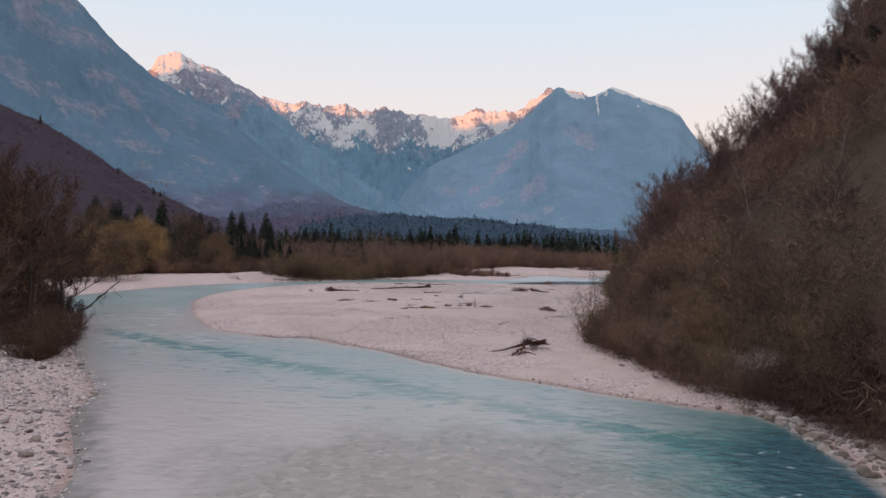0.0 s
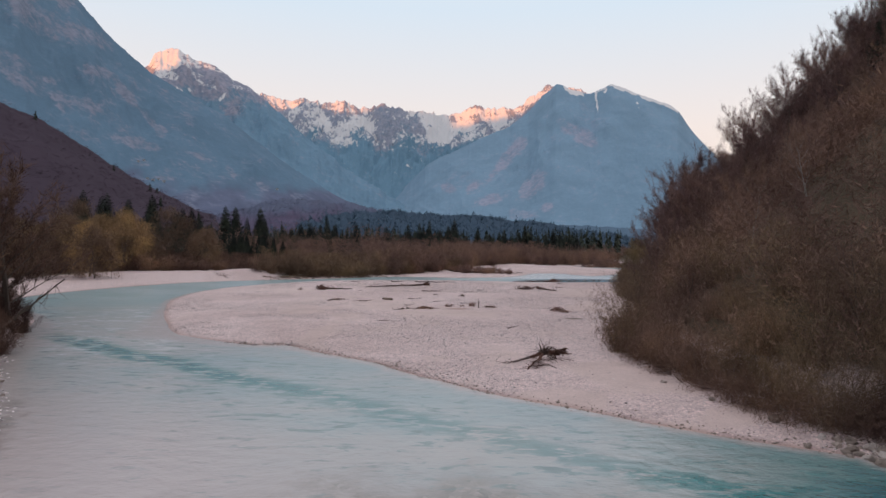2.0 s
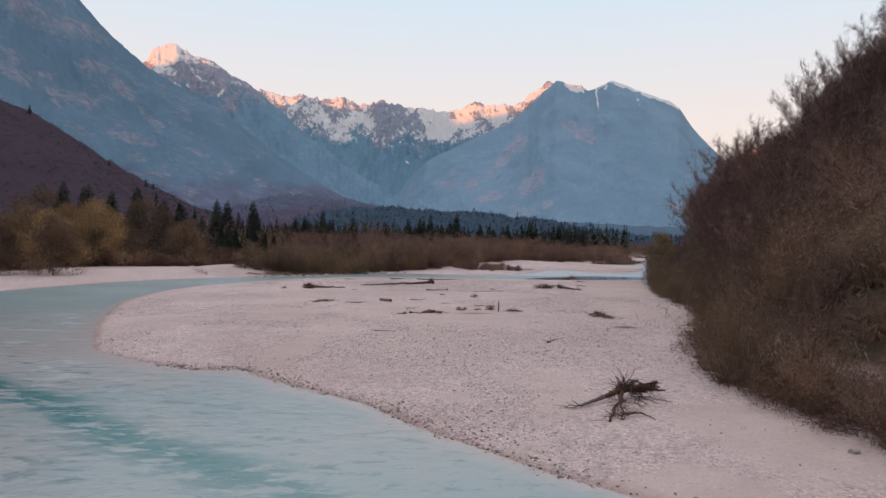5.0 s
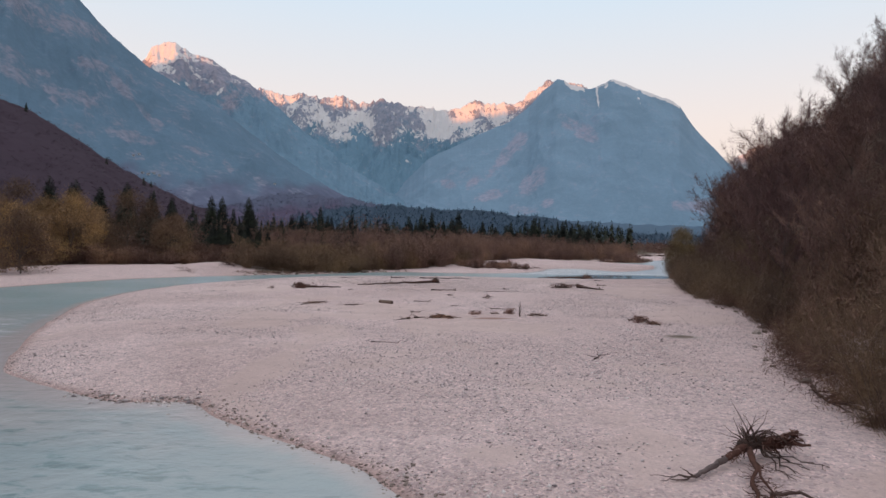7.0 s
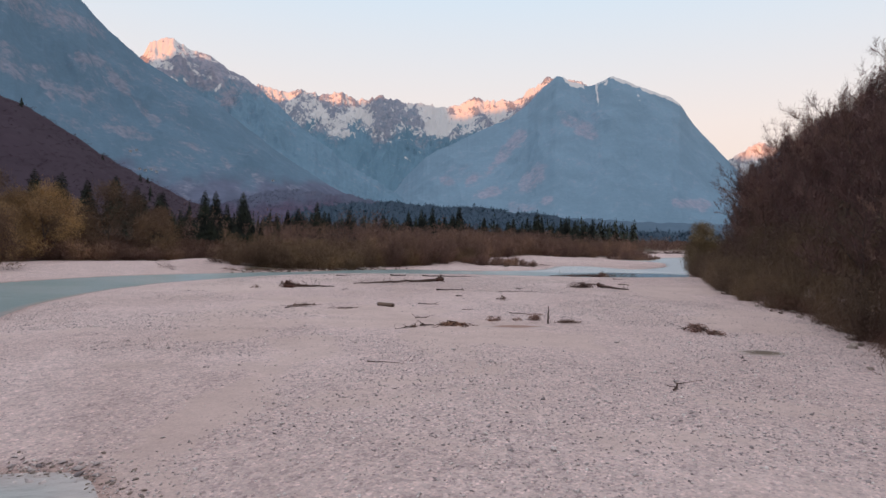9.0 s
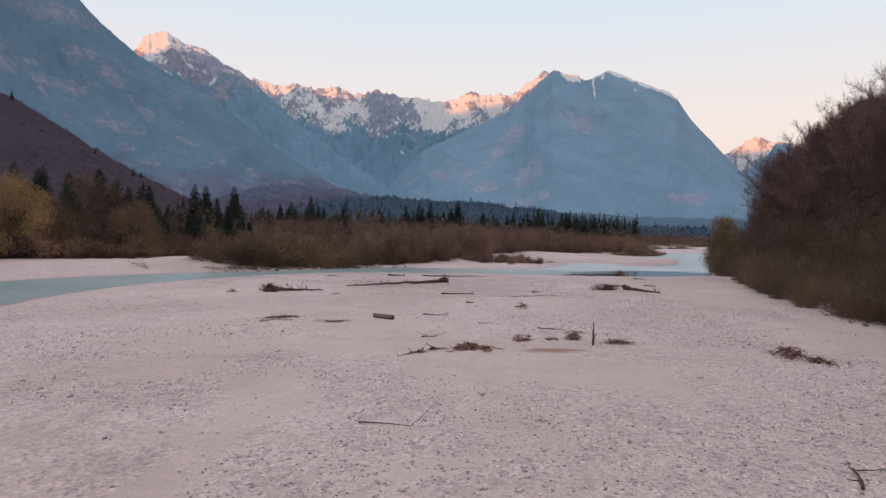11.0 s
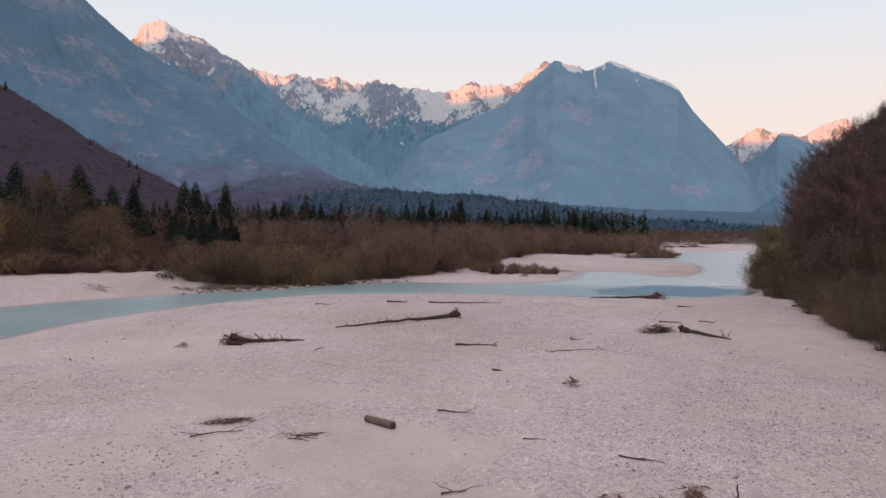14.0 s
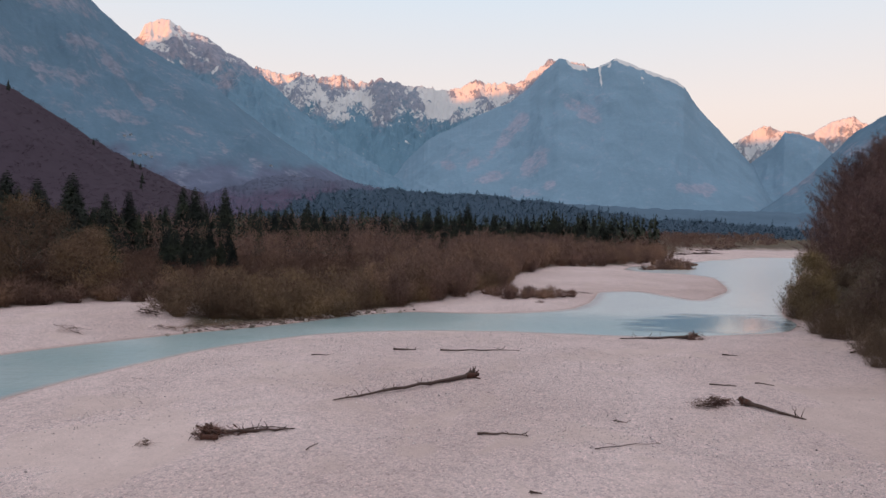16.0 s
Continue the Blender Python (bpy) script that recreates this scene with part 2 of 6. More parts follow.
    # dark sides of the ripples, drawn into the colour as dashes
    ripple_shade = k.math("MULTIPLY", k.span(ripple, 0.56, 0.69), k.math("SUBTRACT", 0.7, k.math("MULTIPLY", k.span(off, 2.0, 16.0), 0.45)))
    # pale sky sheen of the far bend, put into the base colour below
    far_sheen = k.math("MULTIPLY", k.span(k.math("ADD", y, k.math("MULTIPLY", k.noise(0.08, 4), 14.0)), 194.0, 206.0), k.span(x, 8.0, 28.0))
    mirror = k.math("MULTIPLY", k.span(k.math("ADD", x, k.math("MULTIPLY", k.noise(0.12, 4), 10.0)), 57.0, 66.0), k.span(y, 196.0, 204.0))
    c = k.mix(k.math("MULTIPLY", far_sheen, 0.85), c, (0.64, 0.64, 0.65))
    c = k.mix(k.math("MULTIPLY", still_reflect, 0.8), c, (0.17, 0.24, 0.28))
    c = k.mix(k.math("MULTIPLY", ripple_shade, calm), c, (0.17, 0.225, 0.23))
    # gravel shows through where the bed rises to the shore
    bed = k.n.new("ShaderNodeAttribute")
    bed.attribute_name = "shallow"
    seen = k.math("MULTIPLY", k.math("SUBTRACT", 1.0, murk), k.span(k.math("ADD", bed.outputs["Fac"], k.math("MULTIPLY", k.math("SUBTRACT", k.noise(0.45, 5, 0.62), 0.5), 0.7)), 0.25, 0.95))
    c = k.mix(k.math("MULTIPLY", k.math("MULTIPLY", seen, 0.85), calm), c, k.mix(k.noise(1.8, 4), (0.42, 0.355, 0.34), (0.52, 0.445, 0.43)))
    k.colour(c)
    rip = k.math("MULTIPLY", k.math("MULTIPLY", rip, k.math("SUBTRACT", 1.0, k.math("MULTIPLY", mirror, 0.9))), k.math("MULTIPLY", calm, k.math("ADD", k.math("ADD", 0.9, k.math("MULTIPLY", far_sheen, 2.0)), k.math("MULTIPLY", pool, 3.0))))
    return k.bump(rip, 0.42, 0.15).m


def stone_material():
    k = Mat("pale_limestone", 0.85, 0.25)
    c = k.ramp(k.island(), (0.0, (0.21, 0.178, 0.185)), (0.22, (0.44, 0.375, 0.375)), (0.7, (0.64, 0.55, 0.54)), (1.0, (0.84, 0.77, 0.75)))
    c = k.mix(0.5, c, k.ramp(k.noise(14, 4), (0.3, 0.75), (0.7, 1.15)), "MULTIPLY")
    return k.colour(c).bump(k.noise(25, 4), 0.4, 0.02).m


def boulder_material():
    k = Mat("limestone_boulder", 0.85, 0.25)
    info = k.n.new("ShaderNodeObjectInfo")
    c = k.ramp(info.outputs["Random"], (0.0, (0.17, 0.13, 0.11)), (0.6, (0.36, 0.29, 0.255)), (1.0, (0.52, 0.45, 0.42)))
    c = k.mix(0.6, c, k.ramp(k.noise(6, 5), (0.3, 0.65), (0.7, 1.15)), "MULTIPLY")
    return k.colour(c).bump(k.noise(9, 5), 0.5, 0.05).m


def twig_material(name, dark, light, scale=0.35):
    k = Mat(name, 0.9, 0.1)
    info = k.n.new("ShaderNodeObjectInfo")
    mean = tuple((a + b) / 2 for a, b in zip(dark, light))
    c = k.ramp(k.island(), (0.0, tuple(0.55 * a + 0.45 * m for a, m in zip(dark, mean))), (1.0, tuple(0.55 * a + 0.45 * m for a, m in zip(light, mean))))
    c = k.mix(0.6, c, k.ramp(info.outputs["Random"], (0.0, (0.6, 0.58, 0.6)), (1.0, (1.35, 1.3, 1.2))), "MULTIPLY")
    c = k.mix(0.5, c, k.ramp(k.noise(scale, 3), (0.3, 0.7), (0.7, 1.25)), "MULTIPLY")
    if scale > 0.1:
        c = k.mix(0.8, c, k.ramp(k.noise(0.13, 4, 0.6), (0.36, (0.55, 0.52, 0.56)), (0.48, (0.98, 0.94, 0.94)), (0.62, (1.3, 1.24, 1.02))), "MULTIPLY")
    return k.colour(c).m


def bark_material(name, dark, light):
    k = Mat(name, 0.9, 0.15)
    c = k.mix(k.noise(3.0, 5, 0.65, vec=k.stretch(2, 2, 0.5)), dark, light)
    return k.colour(c).bump(k.noise(12, 4, vec=k.stretch(2, 2, 0.4)), 0.6, 0.03).m


def mountain_material(name, forest, rock, pale, snow_grain=0.34):
    """Forest with bare rock and scree where the attribute "bare" says so, leafless wood by "leafless", snow by "snow";
    the colours given carry haze.
    """
    k = Mat(name, 0.95, 0.05)

    def attribute(which):
        q = k.n.new("ShaderNodeAttribute")
        q.attribute_name = which
        return q.outputs["Fac"]

    big = k.noise(0.0045, 5, 0.6, warp=0.6)
    mid = k.noise(0.016, 6, 0.65)
    small = k.noise(0.05, 6, 0.7)
    grain = k.noise(0.13, 4, 0.7)
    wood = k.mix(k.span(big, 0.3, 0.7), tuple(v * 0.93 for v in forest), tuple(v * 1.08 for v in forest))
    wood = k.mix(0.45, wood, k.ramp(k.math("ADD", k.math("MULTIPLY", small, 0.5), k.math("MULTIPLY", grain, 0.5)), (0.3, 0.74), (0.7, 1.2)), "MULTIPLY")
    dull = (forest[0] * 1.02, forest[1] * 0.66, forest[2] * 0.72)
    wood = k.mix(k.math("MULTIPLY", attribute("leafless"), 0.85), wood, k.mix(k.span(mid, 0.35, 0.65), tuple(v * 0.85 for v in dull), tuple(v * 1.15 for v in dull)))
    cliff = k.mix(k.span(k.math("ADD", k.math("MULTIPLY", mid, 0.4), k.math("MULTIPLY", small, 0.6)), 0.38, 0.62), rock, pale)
    cliff = k.mix(0.45, cliff, k.ramp(k.noise(0.05, 4, 0.6, vec=k.stretch(1.0, 1.0, 0.3)), (0.3, 0.68), (0.7, 1.2)), "MULTIPLY")
    ragged = k.math("ADD", k.math("ADD", k.math("MULTIPLY", k.math("SUBTRACT", big, 0.5), 1.1), k.math("MULTIPLY", k.math("SUBTRACT", mid, 0.5), 1.7)), k.math("MULTIPLY", k.math("SUBTRACT", small, 0.5), 2.0))
    bare = k.math("MULTIPLY", k.span(k.math("ADD", attribute("bare"), ragged), 0.12, 0.95), 0.9)
    base = k.mix(bare, wood, cliff)
    drift = k.math("ADD", k.math("SUBTRACT", k.noise(0.014, 5, 0.62, vec=k.stretch(1.0, 1.0, 0.55), warp=0.8), 0.5), k.math("MULTIPLY", k.math("SUBTRACT", k.noise(0.05, 6, 0.7, vec=k.stretch(1.0, 1.0, 0.6)), 0.5), 0.9))
    snow = k.span(k.math("ADD", attribute("snow"), k.math("MULTIPLY", drift, snow_grain * 6)), 0.46, 0.56)
    return k.colour(k.mix(snow, base, (0.6, 0.595, 0.61))).m


GRAVEL, WATER, STONE, BOULDER = gravel_material(), water_material(), stone_material(), boulder_material()
BARK = bark_material("grey_brown_bark", (0.05, 0.038, 0.033), (0.17, 0.135, 0.115))
STEM = bark_material("brown_shoot_bark", (0.07, 0.048, 0.038), (0.15, 0.105, 0.085))
PALE_BARK = bark_material("pale_grey_bark", (0.16, 0.13, 0.115), (0.42, 0.37, 0.34))
DRIFT = bark_material("weathered_driftwood", (0.046, 0.03, 0.027), (0.16, 0.108, 0.092))
RED_WOOD = bark_material("reddish_broken_wood", (0.042, 0.021, 0.017), (0.165, 0.079, 0.06))
LOG_WOOD = bark_material("bleached_log", (0.105, 0.073, 0.058), (0.29, 0.21, 0.168))
PALE_ROOT = bark_material("grey_root_bark", (0.085, 0.064, 0.062), (0.23, 0.176, 0.168))
RED_ROOT = bark_material("reddish_root_bark", (0.12, 0.066, 0.053), (0.35, 0.21, 0.175))
BRUSH = twig_material("dry_brushwood", (0.13, 0.084, 0.066), (0.3, 0.2, 0.157), 0.8)
DEAD_GRASS = twig_material("dead_reddish_grass", (0.2, 0.118, 0.1), (0.37, 0.235, 0.205), 0.8)
TWIG = twig_material("bare_brown_twigs", (0.18, 0.117, 0.092), (0.3, 0.193, 0.153))
TWIG_RED = twig_material("reddish_brown_twigs", (0.2, 0.127, 0.107), (0.33, 0.212, 0.178))
OLIVE = twig_material("olive_willow_shoots", (0.155, 0.108, 0.077), (0.26, 0.181, 0.124))
YELLOW = twig_material("yellow_willow_catkins", (0.22, 0.146, 0.084), (0.41, 0.275, 0.145))
DULL_OLIVE = twig_material("dull_olive_shoots", (0.118, 0.087, 0.068), (0.218, 0.158, 0.118))
OLIVE_TREE = twig_material("olive_yellow_catkins", (0.19, 0.142, 0.085), (0.36, 0.27, 0.155))
WILLOW = twig_material("dull_willow_crowns", (0.13, 0.089, 0.065), (0.255, 0.173, 0.122))
PURPLE_TWIG = twig_material("purple_brown_twigs", (0.124, 0.079, 0.078), (0.22, 0.14, 0.137))
DARK_TWIG = twig_material("dark_brown_thicket", (0.082, 0.051, 0.043), (0.176, 0.111, 0.092))
SLOPE_TWIG = twig_material("brown_slope_thicket", (0.146, 0.092, 0.077), (0.297, 0.19, 0.156))
# far crowns: purple and blue haze is mixed into the twig colours
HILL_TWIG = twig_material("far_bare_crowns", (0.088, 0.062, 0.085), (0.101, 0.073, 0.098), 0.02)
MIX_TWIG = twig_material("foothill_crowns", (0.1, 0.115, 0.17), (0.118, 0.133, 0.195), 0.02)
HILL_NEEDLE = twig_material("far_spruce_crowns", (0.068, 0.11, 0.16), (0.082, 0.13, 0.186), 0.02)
NEEDLE = twig_material("dark_spruce_needles", (0.022, 0.028, 0.026), (0.052, 0.062, 0.052))


# ---- helpers for things and parts ----
def mesh(name, verts, faces, mat, flat=True):
    me = bpy.data.meshes.new(name)
    me.from_pydata(verts, [], faces)
    me.materials.append(mat)
    if not flat:
        me.shade_smooth()
    me.update()
    return me


def part(name, me, parent, label=""):
    ob = new(name, me)
    ob.parent = parent
    return tagged(ob, label)


def thing(name, label, category, place=None, group="", kind=""):
    ob = new(name)
    ob.empty_display_size = 0.5
    if place is not None:
        ob.matrix_basis = place
    return tagged(ob, label, category, group, kind)


def at(x, y, z, turn=0.0, size=1.0, tilt=0.0, tall=1.0):
    return pose(x, y, z, tilt, 0, turn) @ Matrix.Diagonal((size, size, size * tall, 1))


# ---- the plan: shores, foot of the slope, heights ----
WATER_Z = -0.5
BAR_SHORE = [(14, -90), (16, -30), (16.5, 10), (17.6, 24), (19, 31), (20.1, 36.6), (20.6, 40.3), (19.9, 43.2), (16.3, 45.6), (13.4, 47.8), (10, 50.9), (6, 54.1), (3.3, 57.4), (0.7, 60.8), (-1, 63.5),
             (-4.6, 66.7), (-7.0, 68.9), (-8.7, 71.0), (-11.5, 71.0), (-14.4, 72.9), (-17.6, 75.2), (-20.4, 77.9), (-23.4, 84.5), (-26.6, 92), (-29.7, 99.8), (-33.2, 111.5), (-35, 124), (-34.6, 136), (-32.5, 145),
             (-27.5, 156.5), (-22.5, 164), (-14, 171.5), (-4, 175), (8, 175.5), (20, 174), (31, 173), (42, 175.5), (50, 179)]
EAST_SHORE = [(56, 187), (60, 198), (78, 228), (104, 268), (148, 340), (210, 425)]
FAR_SHORE = [(180, 440), (120, 372), (100, 346), (77, 327), (67, 303), (82, 290), (84, 278), (79, 262), (70.6, 240), (60, 224), (53.5, 217), (50.5, 224), (47, 233), (38, 230.5), (33.5, 219), (28.5, 207), (22, 198.5), (13, 194.5), (5, 193.5),
             (-3, 194), (-12, 189), (-21, 179), (-33, 169), (-45, 156), (-51, 142), (-54.5, 126), (-55, 112), (-48, 100), (-37.5, 86),
             (-28, 66), (-21.5, 55), (-17.2, 48), (-15.2, 41.7), (-12.6, 37), (-10.2, 31.8), (-9, 24), (-8.4, 12), (-8, -30), (-12, -90)]
FOOT = [(22, -160), (21.6, 20), (22, 36), (21.6, 42), (20, 48), (18.8, 57), (18.5, 65), (20.8, 77), (28.5, 92), (33, 106), (35, 118), (46.5, 148), (53, 165), (57, 184),
        (65, 202), (76, 217), (89, 236), (101, 256), (110, 278), (128, 304), (340, 370)]


def spline(points, steps=4):
    p = np.array(points, float)
    ext = np.vstack([2 * p[0] - p[1], p, 2 * p[-1] - p[-2]])
    out = []
    for i in range(1, len(ext) - 2):
        a, b, c, d = ext[i - 1 : i + 3]
        for s in np.arange(steps) / steps:
            out.append(0.5 * (2 * b + (c - a) * s + (2 * a - 5 * b + 4 * c - d) * s ** 2 + (3 * b - a - 3 * c + d) * s ** 3))
    return np.array(out + [p[-1]])


def line_distance(x, y, line, closed=False):
    best = np.full(x.shape, 1e9)
    pts = list(line) + ([line[0]] if closed else [])
    for (ax, ay), (bx, by) in zip(pts[:-1], pts[1:]):
        dx, dy = bx - ax, by - ay
        s = np.clip(((x - ax) * dx + (y - ay) * dy) / (dx * dx + dy * dy + 1e-9), 0, 1)
        best = np.minimum(best, (x - ax - s * dx) ** 2 + (y - ay - s * dy) ** 2)
    return np.sqrt(best)


def inside(x, y, poly):
    hit = np.zeros(x.shape, bool)
    for (ax, ay), (bx, by) in zip(poly, list(poly[1:]) + [poly[0]]):
        if ay != by:
            hit ^= ((ay > y) != (by > y)) & (x < (bx - ax) * (y - ay) / (by - ay) + ax)
    return hit


RIVER = np.vstack([spline(BAR_SHORE + EAST_SHORE), spline(FAR_SHORE)])
FOOT_POLY = FOOT + [(900, 390), (900, -400), (24, -400)]


def heights(x, y):
    x, y = np.asarray(x, float), np.asarray(y, float)
    wob = 1.6 * fbm(x / 5, y / 5, 3, 3)
    d = line_distance(x, y, RIVER, True) * np.where(inside(x, y, RIVER), -1, 1) + wob * 0.45
    z = np.where(d > 0, -0.5 + 0.55 * (1 - np.exp(-np.maximum(d, 0) / 4.5)), -0.5 + np.maximum(d * 0.13, -1.1))
    z = z + smooth(0, 6, d) * (0.5 * fbm(x / 22, y / 22, 4, 7) + 0.09 * fbm(x / 2.5, y / 2.5, 3, 9))
    # the low wet bar in the far bend
    low = smooth(22, 32, x) * smooth(90, 76, x) * smooth(200, 210, y) * smooth(285, 262, y)
    z = np.where(d > 0, z * (1 - low) + np.minimum(z, -0.44 + 0.02 * fbm(x / 4, y / 4, 3, 13)) * low, z)
    # gravel bank on the far side, cut by the river
    bank = smooth(3, 9, d) * smooth(-18, -30, x) * smooth(150, 168, y) * smooth(225, 200, y)
    z = z + 0.6 * bank * (0.7 + fbm(x / 14, y / 14, 3, 21)) + 0.9 * smooth(2, 6, d) * np.exp(-((x + 42) / 7) ** 2 - ((y - 182) / 8) ** 2)
    # low terrace with the scrub, and the wooded bank on the near left
    z = z + smooth(8, 26, d) * smooth(196, 216, y) * 0.9
    left = smooth(-27, -62, x - 0.12 * (y - 60)) * smooth(130, 90, y)
    z = z + smooth(3, 14, d) * left * (7 + 3 * fbm(x / 15, y / 15, 3, 5))
    z = z + 1.0 * smooth(0, 9, d) * smooth(-8, -12, x) * smooth(74, 56, y)
    # the steep wooded slope on the right
    f = line_distance(x, y, FOOT) * np.where(inside(x, y, FOOT_POLY), 1, -1)
    f = np.maximum(f + 2.2 * fbm(x / 12, y / 12, 3, 31), 0)
    z = z + np.where(f < 130, 0.96 * f, 124.8 + 0.25 * (f - 130)) * smooth(0, 5, f) * (1 + 0.14 * smooth(85, 125, y)) + 6 * smooth(4, 20, f) * fbm(x / 26, y / 26, 4, 33)
    far = smooth(300, 900, y)
    return z + far * 4




def axis_steps(lo, hi, step, end_lo, end_hi, grow=1.16):
    mid = list(np.arange(lo, hi + step / 2, step))
    for end, sign in ((end_hi, 1), (end_lo, -1)):
        s, v = step, mid[-1] if sign > 0 else mid[0]
        while (v < end) if sign > 0 else (v > end):
            s *= grow
            v += sign * s
            mid.append(v) if sign > 0 else mid.insert(0, v)
    return np.array(mid)


def grid_mesh(name, X, Y, Z, mat, smooth_shade=True):
    h, w = X.shape
    verts = np.stack([X, Y, Z], -1).reshape(-1, 3)
    i = np.arange(h * w).reshape(h, w)
    quads = np.stack([i[:-1, :-1], i[:-1, 1:], i[1:, 1:], i[1:, :-1]], -1).reshape(-1, 4)
    me = bpy.data.meshes.new(name)
    me.vertices.add(len(verts))
    me.vertices.foreach_set("co", verts.ravel())
    me.loops.add(quads.size)
    me.loops.foreach_set("vertex_index", quads.ravel())
    me.polygons.add(len(quads))
    me.polygons.foreach_set("loop_start", np.arange(0, quads.size, 4))
    me.update(calc_edges=True)
    if smooth_shade:
        me.shade_smooth()
    me.materials.append(mat)
    return me


gx = axis_steps(-66, 80, 0.75, -4800, 4800, 1.17)
gy = axis_steps(-4, 232, 0.75, -4800, 4850, 1.15)
GX, GY = np.meshgrid(gx, gy)
GZ = heights(GX, GY)


def ground_z(x, y):
    """The height of the ground sheet."""
    i, j = int(np.searchsorted(gy, y)) - 1, int(np.searchsorted(gx, x)) - 1
    u, w = (x - gx[j]) / (gx[j + 1] - gx[j]), (y - gy[i]) / (gy[i + 1] - gy[i])
    return float((GZ[i, j] * (1 - u) + GZ[i, j + 1] * u) * (1 - w) + (GZ[i + 1, j] * (1 - u) + GZ[i + 1, j + 1] * u) * w)


SOIL_AREAS = ([(-32, 172.5), (-21, 181), (-12, 191), (-3, 200), (-6, 204), (-12, 196), (-22, 186), (-34, 180)],
              [(-33, 182), (-20, 184), (-10, 195), (8, 216), (16, 227), (24, 265), (42, 299), (74, 333), (120, 400), (250, 680), (400, 900), (-400, 900), (-400, 210), (-92, 205), (-62, 205), (-42, 200)],
              [(-400, 100), (-104, 116), (-86, 140), (-77, 158), (-74, 174), (-64, 184), (-56, 193), (-56, 206), (-400, 215)],
              [(-400, 44), (-44, 48), (-27, 57), (-33, 70), (-42, 86), (-52, 99), (-60, 112), (-400, 120)])
soil = np.zeros(GX.shape)
for area in SOIL_AREAS:
    off = line_distance(GX, GY, area, True) * np.where(inside(GX, GY, area), 1, -1)
    soil = np.maximum(soil, smooth(-1.0, 1.6, off + 2.5 * fbm(GX / 5, GY / 5, 3, 55)))
SAND = [(-6.7, 78, 1.6, 5.5, 0.1), (-6.0, 88, 2.2, 6.0, 0.1), (-3.5, 106, 5.0, 4.5, 0.2), (-9, 99, 7.5, 3.4, 0.0), (3.1, 63.6, 1.7, 1.3, 0.3), (1, 99, 9.0, 4.2, 0.1), (26, 104, 4.5, 9.0, 0.4), (-9, 115, 6.0, 2.5, 0.1),
        (14, 57, 3.2, 5.5, 0.2), (9, 52, 6.0, 2.4, -0.5), (-11, 93, 3.0, 3.0, 0.0), (-20, 128, 6.0, 6.0, 0.0), (33, 135, 5.0, 16, 0.5), (5, 92.5, 6.0, 2.0, 0.0), (16, 48, 4.0, 1.8, -0.4)]
sand = np.zeros(GX.shape)
for cx, cy, ra, rb, turn in SAND:
    ox, oy = GX - cx, GY - cy
    ox, oy = ox * math.cos(turn) - oy * math.sin(turn), ox * math.sin(turn) + oy * math.cos(turn)
    sand = np.maximum(sand, smooth(1.3, 0.5, np.hypot(ox / ra, oy / rb) + 1.1 * fbm(GX / 3.5, GY / 3.5, 4, 57)))
ground_mesh = grid_mesh("ground", GX, GY, GZ, GRAVEL)
ground_mesh.attributes.new("sand", "FLOAT", "POINT").data.foreach_set("value", sand.astype(np.float32).ravel())
ground_mesh.attributes.new("soil", "FLOAT", "POINT").data.foreach_set("value", soil.astype(np.float32).ravel())
ground = tagged(new("ground", ground_mesh), "pale pinkish limestone gravel of a wide river valley", "ground", kind="structure")
WX, WY = np.meshgrid(axis_steps(-62, 66, 0.9, -90, 230, 1.2), axis_steps(10, 236, 0.9, -130, 445, 1.2))
off = -line_distance(WX, WY, RIVER, True) * np.where(inside(WX, WY, RIVER), 1, -1) + 0.7 * fbm(WX / 5, WY / 5, 3, 3)
shelf = 1.4 + 9.0 * np.exp(-np.hypot(WX + 25, WY - 76) / 9) + 4.0 * np.exp(-np.hypot(WX - 47, WY - 217) / 12) + 3.0 * np.exp(-np.hypot(WX - 24, WY - 207) / 14)
water_mesh = grid_mesh("water", WX, WY, 0 * WX + WATER_Z, WATER)
water_mesh.attributes.new("shallow", "FLOAT", "POINT").data.foreach_set("value", smooth(-1, 0.05, off / shelf).astype(np.float32).ravel())
water = tagged(new("water", water_mesh), "milky turquoise shallow river running past gravel", "river", kind="structure")


# ---- mountains ----
EYE = (0.0, 30.0, 8.0)
FLANK = {}


def patch(az, el, spots, seed):
    """How far each bearing and elevation (degrees) lies inside slanting ragged spots: bearing, elevation, half width, half height, slant, weight."""
    total = np.zeros(az.shape)
    wob = 1.1 * fbm(az * 0.9, el * 0.9, 5, seed) + 0.5 * fbm(az * 3.1, el * 3.1, 3, seed + 3)
    for a, e, ra, re, slant, weight in spots:
        d = np.hypot((az - a - slant * (el - e)) / ra, (el - e) / re) + wob
        w = weight * smooth(1.15, 0.6, d)
        total = np.where(np.abs(w) > np.abs(total), w, total)
    return total


